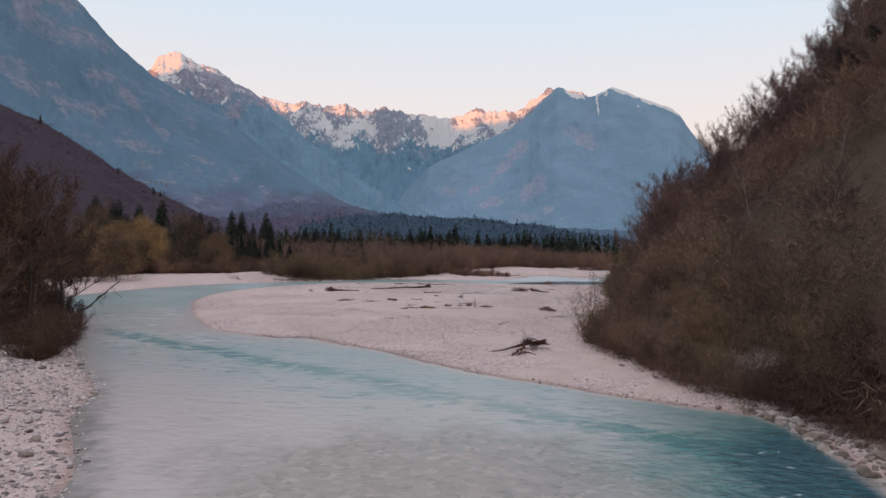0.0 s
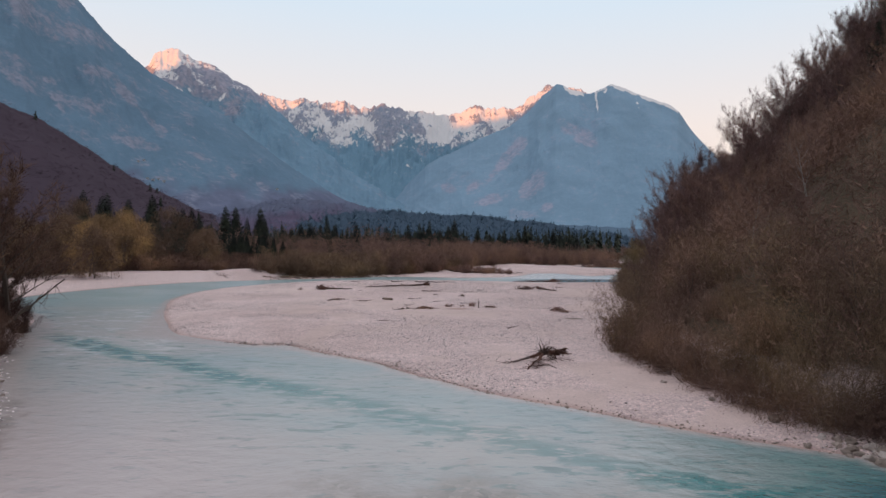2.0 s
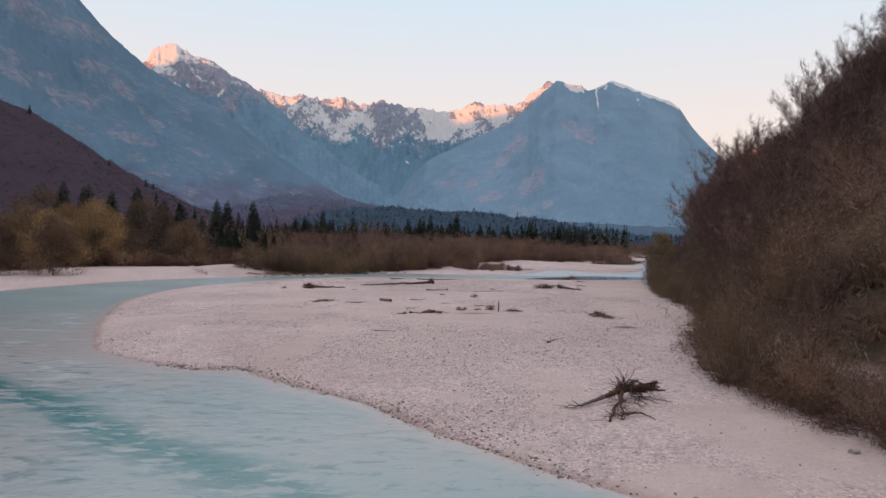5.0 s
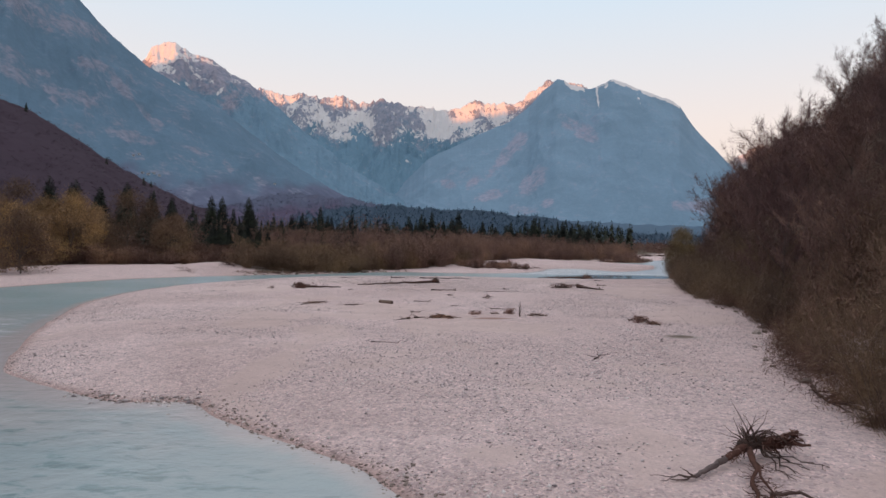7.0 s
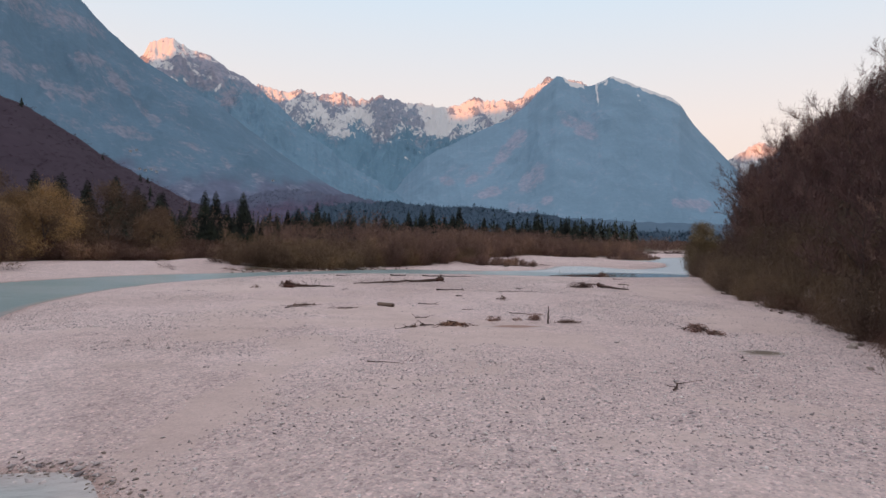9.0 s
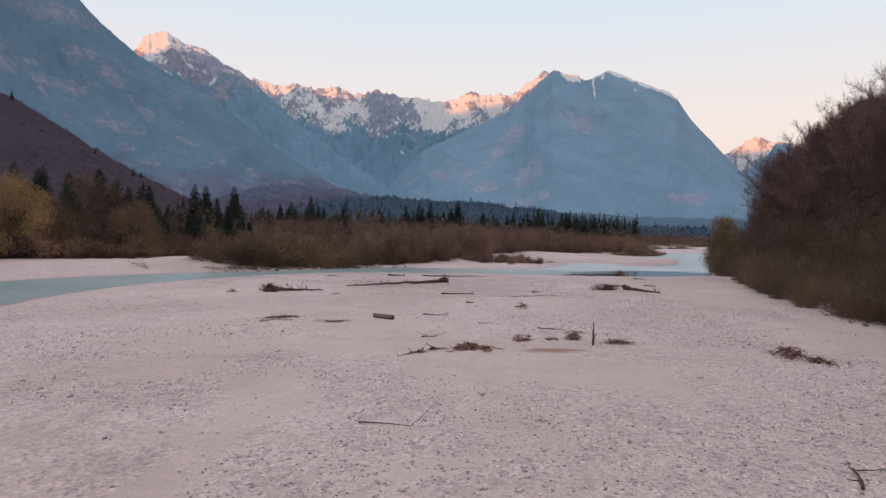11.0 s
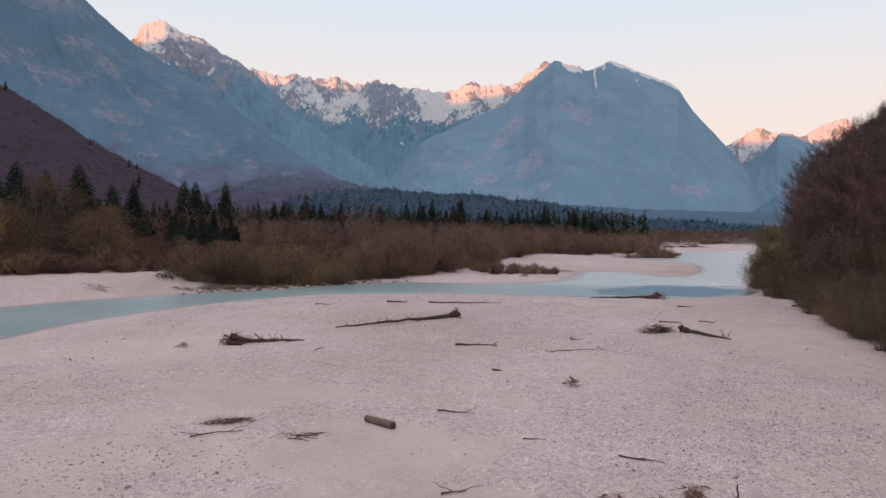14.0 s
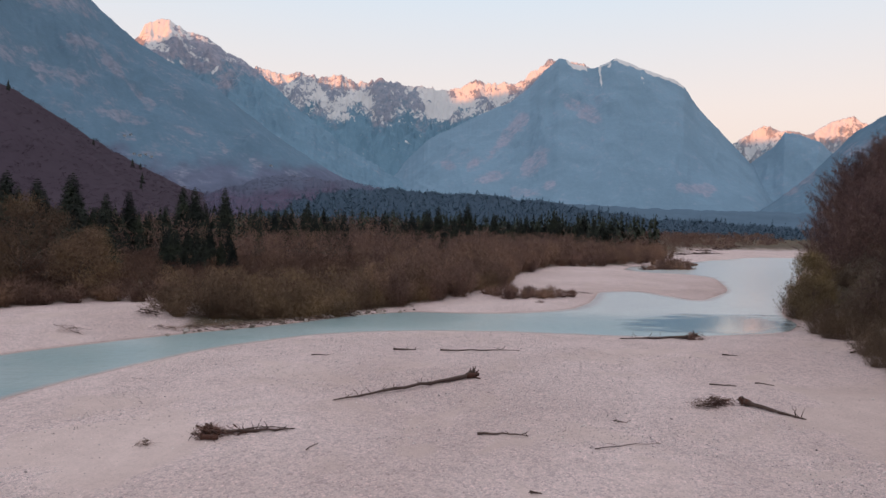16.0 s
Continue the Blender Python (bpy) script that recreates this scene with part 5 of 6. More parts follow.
# low scrub on the outer edge of the far bar and on the gravel island
low_scrub = plant("willow_scrub", "low reddish scrub on the edge of the far gravel bar", "shrub", shrub_meshes(455, 2.6, 2.2, 20, 1500, TWIG_RED, 0.03), 16, 211.5, 0, 1, "bar scrub", ("stem", "crown"))
plants([low_scrub], [(12.5, 212), (14.5, 209.5), (18, 210.5), (19.5, 213.5), (21.5, 212), (23.5, 214), (15.5, 214), (10.8, 213.5), (26, 216.5), (20, 217), (28.5, 219)], 57, (0.55, 1.05))
plants([low_scrub], [(78, 312), (81, 314), (84, 313), (87, 316), (90, 315), (94, 318), (75, 310), (86, 320), (91, 322)], 58, (0.8, 1.35))
plants([low_scrub], [(84, 315), (86, 317), (88.5, 316)], 59, (1.8, 2.3))


# small houses far up on the slope
def house(x, y, z, turn, size):
    ob = thing("house", "tiny white house with grey roof on the far slope", "house", at(x, y, z, turn, size), "far houses")
    bm = bmesh.new()
    bmesh.ops.create_cube(bm, size=1.0, matrix=Matrix.Translation((0, 0, 2.2)) @ Matrix.Diagonal((11, 8, 6, 1)))
    me = bpy.data.meshes.new("wall")
    bm.to_mesh(me)
    bm.free()
    me.materials.append(HOUSE_WALL)
    part("wall", me, ob)
    part("roof", mesh("roof", [(-6, -4.8, 5), (6, -4.8, 5), (6, 4.8, 5), (-6, 4.8, 5), (-6, 0, 8.6), (6, 0, 8.6)],
                      [(0, 1, 5, 4), (2, 3, 4, 5), (0, 4, 3), (1, 2, 5), (0, 3, 2, 1)], HOUSE_ROOF), ob)
    for k in (-3, 0, 3):
        part("window", mesh("window", [(k - 0.6, -4.03, 2.4), (k + 0.6, -4.03, 2.4), (k + 0.6, -4.03, 3.8), (k - 0.6, -4.03, 3.8)], [(0, 1, 2, 3)], HOUSE_ROOF), ob)


# white walls, greyed and blued in the colour for the haze before them
k = Mat("white_plaster", 0.9)
HOUSE_WALL = k.colour(k.mix(k.noise(0.8, 4), (0.34, 0.37, 0.42), (0.42, 0.44, 0.49))).m
k = Mat("grey_roof_tiles", 0.8)
HOUSE_ROOF = k.colour(k.mix(k.noise(1.2, 4), (0.12, 0.11, 0.11), (0.22, 0.2, 0.19))).m
rng = random.Random(60)
flank = FLANK["mountain_7"]
for bearing, el in ((-22.6, 5.0), (-22.3, 4.9), (-21.9, 5.0), (-21.4, 4.9), (-23.4, 6.3), (-22.9, 6.45), (-12.6, 4.6)):
    b = np.degrees(np.arctan2(flank[:, 0] - EYE[0], flank[:, 1] - EYE[1]))
    e = np.degrees(np.arctan2(flank[:, 2] - EYE[2], np.hypot(flank[:, 0] - EYE[0], flank[:, 1] - EYE[1])))
    q = flank[np.argmin((b - bearing) ** 2 + (e - el) ** 2)]
    house(q[0], q[1], q[2] - 0.5, rng.uniform(-30, 30), rng.uniform(0.5, 0.7))


# thickets that close the gaps on the far bank
def thicket(name, label, area, count, high, wide, per, length, width, mat, seed):
    rs2 = np.random.RandomState(seed)
    a = np.array(area, float)
    x, y = rs2.uniform(a[:, 0].min(), a[:, 0].max(), count * 6), rs2.uniform(a[:, 1].min(), a[:, 1].max(), count * 6)
    k = inside(x, y, area) & (river_off(x, y) > 3.5)
    x, y = x[k][:count], y[k][:count]
    return tagged(new(name, tri_mesh(name, fuzz(np.stack([x, y, heights(x, y) - 0.3], 1), rs2.uniform(*high, len(x)), rs2.uniform(*wide, len(x)), per, length, width, seed, 0.8, True), mat)), label, "thicket", kind="stuff")


thicket("scrub_thicket", "dense brown willow thicket on the far bank", [(-16, 186), (-10, 192), (8, 213), (16, 224), (24, 262), (42, 296), (74, 330), (110, 376), (60, 380), (6, 268), (-6, 225)], 400, (4, 7.5), (1.8, 3.2), 300, 0.9, 0.03, TWIG, 61)
thicket("olive_thicket", "olive willow thicket at the river edge", [(-38, 179), (-20, 183), (-10, 194), (2, 210), (-4, 220), (-40, 198)], 90, (4, 6.5), (1.6, 2.8), 260, 0.9, 0.04, OLIVE, 62)
thicket("left_thicket", "dark brown thicket among the far willows", [(-130, 126), (-86, 142), (-76, 160), (-72, 176), (-60, 187), (-60, 195), (-66, 206), (-75, 222), (-92, 242), (-150, 250)], 400, (2.5, 5.5), (2, 3.6), 220, 1.0, 0.05, DARK_TWIG, 63)
thicket("low_thicket", "low dark brown thicket behind the gravel bank", [(-82, 156), (-74, 172), (-62, 185), (-52, 195), (-41, 193), (-26, 190), (-12, 196), (4, 224), (10, 262), (-14, 300), (-96, 300), (-84, 236), (-90, 215)], 760, (2.0, 4.2), (1.9, 3.2), 260, 1.0, 0.045, DARK_TWIG, 65)
thicket("wood_thicket", "bare brown woods behind the scrub", [(-66, 268), (-18, 258), (2, 232), (20, 270), (70, 340), (60, 400), (-80, 330)], 400, (7, 10.5), (2.4, 3.8), 260, 1.1, 0.055, TWIG_RED, 64)
# low brush whose dark twig colour also gives the shaded band beneath the shrubs
rng = random.Random(66)
foot = spline(FOOT[1:13], 12)
low = np.array([(x + rng.uniform(-1.9 if y < 79 else -1.5, 2.2), y + rng.uniform(-0.8, 0.8)) for x, y in foot for _ in range(6 if y < 100 else 4) if y > 46] + [(x + rng.uniform(0.1, 4.5), y + rng.uniform(-0.8, 0.8)) for x, y in foot for _ in range(20) if 16 < y <= 46])
tagged(new("foot_thicket", tri_mesh("foot_thicket", fuzz(np.column_stack([low, heights(low[:, 0], low[:, 1]) - 0.15]), np.array([rng.uniform(0.7, 2.0) for _ in low]), np.array([rng.uniform(0.7, 1.4) for _ in low]), 150, 0.5, 0.013, 67, 0.1, True), DARK_TWIG)),
       "low brush along the slope foot, dark for the shade under shrubs", "undergrowth", kind="stuff")

thicket("far_scrub", "low brown scrub beyond the distant gravel bar", [(112, 425), (150, 446), (190, 480), (250, 560), (330, 665), (430, 900), (150, 820), (90, 520)], 400, (3, 6.5), (3.5, 6.0), 90, 1.8, 0.2, TWIG_RED, 68)

line = spline([(-37, 177.5), (-20, 182), (-10, 193), (8, 214), (16, 226), (24, 263)], 26)
rng = random.Random(69)
low = np.array([(x - rng.uniform(-0.3, 3.2), y + rng.uniform(0.0, 3.4)) for x, y in line for _ in range(3)])
tagged(new("front_brush", tri_mesh("front_brush", fuzz(np.column_stack([low, heights(low[:, 0], low[:, 1]) - 0.2]), np.array([rng.uniform(1.6, 3.6) for _ in low]), np.array([rng.uniform(0.9, 1.7) for _ in low]), 130, 0.8, 0.03, 70, 0.6, True), OLIVE)),
       "low olive brush along the front of the willow scrub", "undergrowth", kind="stuff")

thicket("slope_thicket", "dense dark brown thicket at the end of the slope", [(60, 168), (68, 190), (78, 208), (90, 224), (102, 240), (116, 236), (98, 196), (84, 166)], 130, (4, 7), (2.2, 3.6), 420, 0.9, 0.025, DARK_TWIG, 71)


# ---- stones ----
def pebble_tris(x, y, z, size, seed):
    """Small squashed stones of eight faces each, as triangles."""
    rs2 = np.random.RandomState(seed)
    n = len(x)
    a = rs2.uniform(0, 2 * np.pi, n)
    ax = np.stack([np.cos(a), np.sin(a), 0.3 * rs2.normal(size=n)], 1) * (size * rs2.uniform(0.8, 1.5, n))[:, None]
    ay = np.stack([-np.sin(a), np.cos(a), 0.3 * rs2.normal(size=n)], 1) * (size * rs2.uniform(0.6, 1.0, n))[:, None]
    az = np.stack([0.3 * rs2.normal(size=n), 0.3 * rs2.normal(size=n), np.ones(n)], 1) * (size * rs2.uniform(0.35, 0.7, n))[:, None]
    c = np.stack([x, y, z + size * 0.15], 1)
    six = (c + ax, c + ay, c - ax, c - ay)
    tris = []
    for k in range(4):
        p, q = six[k], six[(k + 1) % 4]
        tris += [np.stack([p, q, c + az], 1), np.stack([q, p, c - az], 1)]
    return np.stack(tris, 1).reshape(-1, 3, 3)


def solid_mesh(name, tris, per, mat):
    """Joined stones whose faces share their corners, so that each stays one island."""
    flat = tris.reshape(-1, per * 3, 3)
    key = flat[0].round(5)
    uniq, where = np.unique(key, axis=0, return_inverse=True)
    pick = [int(np.argmax(where == i)) for i in range(len(uniq))]
    verts = flat[:, pick].reshape(-1, 3)
    idx = (where.reshape(1, -1) + (np.arange(len(flat)) * len(uniq))[:, None]).ravel()
    me = bpy.data.meshes.new(name)
    me.vertices.add(len(verts))
    me.vertices.foreach_set("co", verts.ravel())
    me.loops.add(len(idx))
    me.loops.foreach_set("vertex_index", idx)
    me.polygons.add(len(idx) // 3)
    me.polygons.foreach_set("loop_start", np.arange(0, len(idx), 3))
    me.update(calc_edges=True)
    me.materials.append(mat)
    return me


def river_depth(x, y):
    return line_distance(x, y, RIVER, True) * np.where(inside(x, y, RIVER), -1, 1)


rs = np.random.RandomState(70)
n = 260000
px, py = rs.uniform(-40, 48, n), 42 + 138 * rs.uniform(0, 1, n) ** 1.3


def sand_at(x, y):
    i, j = np.clip(np.searchsorted(gy, y), 0, len(gy) - 1), np.clip(np.searchsorted(gx, x), 0, len(gx) - 1)
    return sand[i, j]


dens = smooth(0.4, 0.58, vnoise(px / 11 + 3, py / 11, 61) * 0.6 + vnoise(px / 4, py / 4, 62) * 0.4) * (1 - 0.93 * sand_at(px, py))
keep = (river_depth(px, py) > 0.1) & (slope_in(px, py) < 0.5) & (rs.uniform(size=n) < 0.06 + 0.94 * dens)
px, py = px[keep][:90000], py[keep][:90000]
size = 0.026 + 0.045 * rs.uniform(size=len(px)) ** 3 + 0.06 * (rs.uniform(size=len(px)) > 0.988)
tagged(new("pebbles", solid_mesh("pebbles", pebble_tris(px, py, heights(px, py), size, 71), 8, STONE)), "loose pale pebbles scattered over the gravel bar", "pebbles", kind="stuff")
# coarse cobbles of the near left bank
px, py = rs.uniform(-48, -8, 44000), rs.uniform(16, 72, 44000)
keep = (river_depth(px, py) > -0.7) & (px > -30 - 0.35 * py)
px, py = px[keep][:15000], py[keep][:15000]
tagged(new("cobbles", solid_mesh("cobbles", pebble_tris(px, py, heights(px, py), 0.055 + 0.14 * rs.uniform(size=len(px)) ** 2.5, 73), 8, STONE)), "coarse pale limestone cobbles on the river bank", "cobbles", kind="stuff")
# stones at the water's edge
t = rs.uniform(0, 1, 1100)
edge = spline(BAR_SHORE[5:20])
k = (t * (len(edge) - 2)).astype(int)
f = (t * (len(edge) - 2) - k)[:, None]
ep = edge[k] * (1 - f) + edge[k + 1] * f + rs.normal(size=(1100, 2)) * (0.5, 0.5)
tagged(new("shore_stones", solid_mesh("shore_stones", pebble_tris(ep[:, 0], ep[:, 1], np.maximum(heights(ep[:, 0], ep[:, 1]), -0.55), 0.035 + 0.06 * rs.uniform(size=1100) ** 2, 75), 8, BOULDER)), "wet dark stones along the shoreline", "stones", kind="stuff")


def stone_mesh(seed):
    """A rough stone: an icosahedron pulled out of shape."""
    rng = random.Random(seed)
    bm = bmesh.new()
    bmesh.ops.create_icosphere(bm, subdivisions=2, radius=1.0)
    sx, sy, sz = rng.uniform(0.9, 1.4), rng.uniform(0.7, 1.0), rng.uniform(0.5, 0.8)
    for q in bm.verts:
        n = noise.noise(q.co * 1.1 + Vector((seed * 7.3, 0, 0)))
        q.co = Vector((q.co.x * sx, q.co.y * sy, q.co.z * sz)) * (1 + 0.5 * n + rng.uniform(-0.15, 0.15))
    me = bpy.data.meshes.new("stone")
    bm.to_mesh(me)
    bm.free()
    me.materials.append(BOULDER)
    return me


STONES = [stone_mesh(s) for s in range(6)]


def stones_on(spots, sizes, seed, sink=0.25):
    rng = random.Random(seed)
    for x, y in spots:
        r = rng.uniform(*sizes) * rng.uniform(0.7, 1.0)
        ob = part("stone", rng.choice(STONES), ground)
        ob.matrix_basis = pose(x, y, max(ground_z(x, y), -0.75) + r * (0.5 - sink), rng.uniform(-25, 25), rng.uniform(-25, 25), rng.uniform(0, 360)) @ Matrix.Scale(r, 4)


stones_on(scatter(81, 230, 0.36, lambda r: (r.uniform(18.5, 25), r.uniform(20, 45.5)), lambda x, y: (river_depth(x, y) > -0.5) & (river_depth(x, y) < 1.5) & (x > 19.4)), (0.1, 0.36), 82)
stones_on([(21.6, 33.0), (22.3, 29.6), (21.5, 37.2), (22.0, 26.2), (20.9, 41.4)], (0.4, 0.6), 87)
stones_on(scatter(83, 120, 0.5, lambda r: (r.uniform(-36, -9), r.uniform(18, 58)), lambda x, y: (river_depth(x, y) > -0.3) & (river_depth(x, y) < 15)), (0.12, 0.27), 84)
stones_on(scatter(88, 40, 0.7, lambda r: (r.uniform(-33, -2), r.uniform(169, 200)), lambda x, y: (river_depth(x, y) > -0.4) & (river_depth(x, y) < 1.6) & (y > 176 + 0.9 * (x + 24))), (0.2, 0.55), 89)
stones_on(scatter(85, 60, 1.2, lambda r: (r.uniform(15, 56), r.uniform(44, 185)), lambda x, y: np.abs(slope_in(x, y) + 1.2) < 1.4), (0.12, 0.35), 86)


# ---- driftwood ----
def stem_mesh(name, rng, a, b, r0, r1, mat, sides=7, wander=0.05, steps=8, knots=True, lumpy=0.0):
    """A crooked tapering stem from a to b, with broken ends."""
    a, b = Vector(a), Vector(b)
    pts = []
    for i in range(steps + 1):
        p = a.lerp(b, i / steps)
        w = math.sin(math.pi * i / steps) * (b - a).length * wander
        pts.append(p + Vector((rng.uniform(-w, w), rng.uniform(-w, w), rng.uniform(-w, w) * 0.4)))
    radii = [(r0 + (r1 - r0) * i / steps) * (rng.uniform(0.85 - lumpy, 1.18 + lumpy) if knots else 1.0) for i in range(steps + 1)]
    v, f = [], []
    tube(v, f, pts, radii, sides)
    return mesh(name, v, f, mat, flat=False), pts


def on_ground(x, y, lift=0.0):
    return Vector((x, y, ground_z(x, y) + lift))


def local(ob, p):
    return ob.matrix_basis.inverted() @ Vector(p)


def add_stem(ob, name, rng, a, b, r0, r1, mat=None, label="", **k):
    me, pts = stem_mesh(name, rng, local(ob, a), local(ob, b), r0, r1, mat or DRIFT, **k)
    part(name, me, ob, label)
    return [ob.matrix_basis @ p for p in pts]


def root_stump():
    """The large uprooted stump near the water: a hub with a fan of rootlets, limbs toward the river, a torn trunk."""
    rng = random.Random(901)
    ob = thing("root_stump", "uprooted driftwood stump with spreading roots on gravel", "driftwood", pose(10.7, 63.0, ground_z(10.7, 63.0)))
    g = lambda x, y, h=0.05: on_ground(x, y, h)
    hub = g(10.72, 63.0, 0.42)
    add_stem(ob, "hub", rng, g(10.45, 62.95, 0.38), g(11.0, 63.1, 0.46), 0.2, 0.2, DRIFT, sides=9, wander=0.02, steps=4)
    add_stem(ob, "trunk", rng, g(10.85, 63.05, 0.42), g(11.85, 63.35, 0.36), 0.15, 0.14, RED_WOOD, "splintered reddish trunk", sides=8, wander=0.05, steps=7, lumpy=0.35)
    add_stem(ob, "trunk", rng, g(11.4, 63.25, 0.38), g(12.45, 63.5, 0.66), 0.13, 0.045, RED_WOOD, "torn upturned trunk end", sides=7, wander=0.07, steps=6, lumpy=0.4)
    add_stem(ob, "trunk", rng, g(11.9, 63.3, 0.4), g(12.75, 63.3, 0.3), 0.09, 0.03, RED_WOOD, sides=6, wander=0.1, steps=6, lumpy=0.3)
    for _ in range(130):
        q = rng.uniform(0.0, 1.0)
        a = g(11.0 + 1.3 * q, 63.1 + 0.3 * q + rng.uniform(-0.12, 0.12), 0.4 + 0.16 * q + rng.uniform(-0.14, 0.12))
        add_stem(ob, "splinter", rng, a, a + Vector((rng.uniform(-0.15, 0.45), rng.uniform(-0.4, 0.25), rng.uniform(-0.38, 0.22))), rng.uniform(0.015, 0.05), 0.006, RED_WOOD if _ % 4 else RED_ROOT, wander=0.14, steps=5, sides=4)
    # the long root that reaches along the shore
    far = add_stem(ob, "root", rng, g(10.55, 62.9, 0.4), g(9.6, 62.2, 0.24), 0.13, 0.1, RED_WOOD, wander=0.05, steps=6, sides=8, lumpy=0.07)
    for _ in range(46):
        q = rng.random()
        a = g(10.55 - 0.95 * q, 62.9 - 0.7 * q + rng.uniform(-0.1, 0.1), 0.4 - 0.16 * q + rng.uniform(-0.1, 0.08))
        add_stem(ob, "splinter", rng, a, a + Vector((rng.uniform(-0.4, 0.1), rng.uniform(-0.3, 0.05), rng.uniform(-0.2, 0.14))), rng.uniform(0.012, 0.03), 0.005, RED_WOOD if _ % 3 else RED_ROOT, wander=0.14, steps=5, sides=4)
    far = add_stem(ob, "root", rng, far[-1], g(8.35, 61.25, 0.1), 0.1, 0.055, PALE_ROOT, "smooth grey root", wander=0.03, steps=10, knots=False)
    for dx, dy, dz in ((-1.0, -0.1, 0.05), (-1.2, 0.15, 0.12), (-0.35, 0.2, 0.3), (-0.6, -0.15, 0.2)):
        add_stem(ob, "rootlet", rng, far[-1], g(8.35 + dx, 61.25 + dy, dz), 0.028, 0.006, wander=0.1, steps=6, sides=5)
    # limbs that lie toward the water
    for (ex, ey), r, forks in (((9.0, 59.1), 0.075, 30), ((9.55, 59.3), 0.05, 26)):
        a, b = g(10.62, 62.8, 0.36), g(ex, ey, 0.05)
        leg = add_stem(ob, "limb", rng, a, b, r, r * 0.6, RED_WOOD, wander=0.03, steps=8, sides=8, lumpy=0.1)
        for _ in range(forks):
            p = leg[rng.randrange(3, 9)]
            add_stem(ob, "rootlet", rng, p, on_ground(p.x + rng.uniform(-0.6, 0.6), p.y + rng.uniform(-0.6, 0.5), rng.uniform(0.04, 0.4)), 0.014, 0.004, RED_WOOD, wander=0.2, sides=4, steps=6)
    side = add_stem(ob, "limb", rng, g(9.75, 60.0, 0.1), g(10.5, 60.0, 0.16), 0.05, 0.04, wander=0.05, steps=5)
    side = add_stem(ob, "limb", rng, side[-1], g(10.9, 59.35, 0.06), 0.04, 0.015, wander=0.05, steps=5)
    for (ex, ey), r in (((11.3, 61.6), 0.04), ((11.9, 61.9), 0.03), ((12.6, 62.1), 0.025), ((10.9, 61.2), 0.03)):
        leg = add_stem(ob, "root", rng, g(11.0, 62.9, 0.32), g(ex, ey, 0.06), r, r * 0.4, wander=0.09, steps=8, sides=5)
        for k in (5, 7):
            add_stem(ob, "rootlet", rng, leg[k], on_ground(leg[k].x + rng.uniform(-0.6, 0.6), leg[k].y + rng.uniform(-0.5, 0.4), 0.05), 0.014, 0.005, wander=0.12, sides=4, steps=5)
    # the fan of rootlets round the hub
    for k in range(64):
        w = math.pi * (0.02 + 1.0 * k / 63)
        way = Vector((math.cos(w), rng.uniform(-0.6, 0.5), 0.15 + 0.95 * math.sin(w)))
        line = bent(rng, local(ob, hub + Vector((rng.uniform(-0.2, 0.2), rng.uniform(-0.15, 0.15), rng.uniform(-0.05, 0.12)))), way, rng.uniform(0.35, 0.95) * (1.5 if k % 5 == 0 else 1.0), 10, 0.26, -0.16)
        v, f = [], []
        tube(v, f, line, [(0.022 if k % 3 else 0.014) * (1 - 0.82 * i / 10) for i in range(11)], 4)
        part("rootlet", mesh("rootlet", v, f, DRIFT if k % 3 else RED_WOOD, flat=False), ob)
    # long thin roots that arch over toward the torn trunk
    for k in range(9):
        p, d = local(ob, hub + Vector((rng.uniform(-0.1, 0.25), rng.uniform(-0.1, 0.1), 0.1))), Vector((rng.uniform(-0.15, 0.5), rng.uniform(-0.3, 0.3), 1))
        line, turn = [p.copy()], rng.uniform(0.2, 0.34)
        for i in range(10):
            d = (d + Vector((turn, rng.uniform(-0.12, 0.12), -0.14 - 0.05 * i)) + rand_way(rng) * 0.1).normalized()
            p = p + d * rng.uniform(0.11, 0.17)
            p.z = max(p.z, 0.05)
            line.append(p.copy())
        v, f = [], []
        tube(v, f, line, [0.017 * (1 - 0.75 * i / 10) for i in range(11)], 4)
        part("arching_root", mesh("arching_root", v, f, DRIFT, flat=False), ob)
    core = {n: next(c for c in ob.children if c.name.startswith(n)) for n in ("hub", "trunk", "limb")}
    for c in list(ob.children):
        kind = c.name.split(".")[0]
        if kind in ("splinter", "rootlet", "arching_root"):
            c.parent = core[{"splinter": "trunk", "rootlet": "limb", "arching_root": "hub"}[kind]]
    return ob


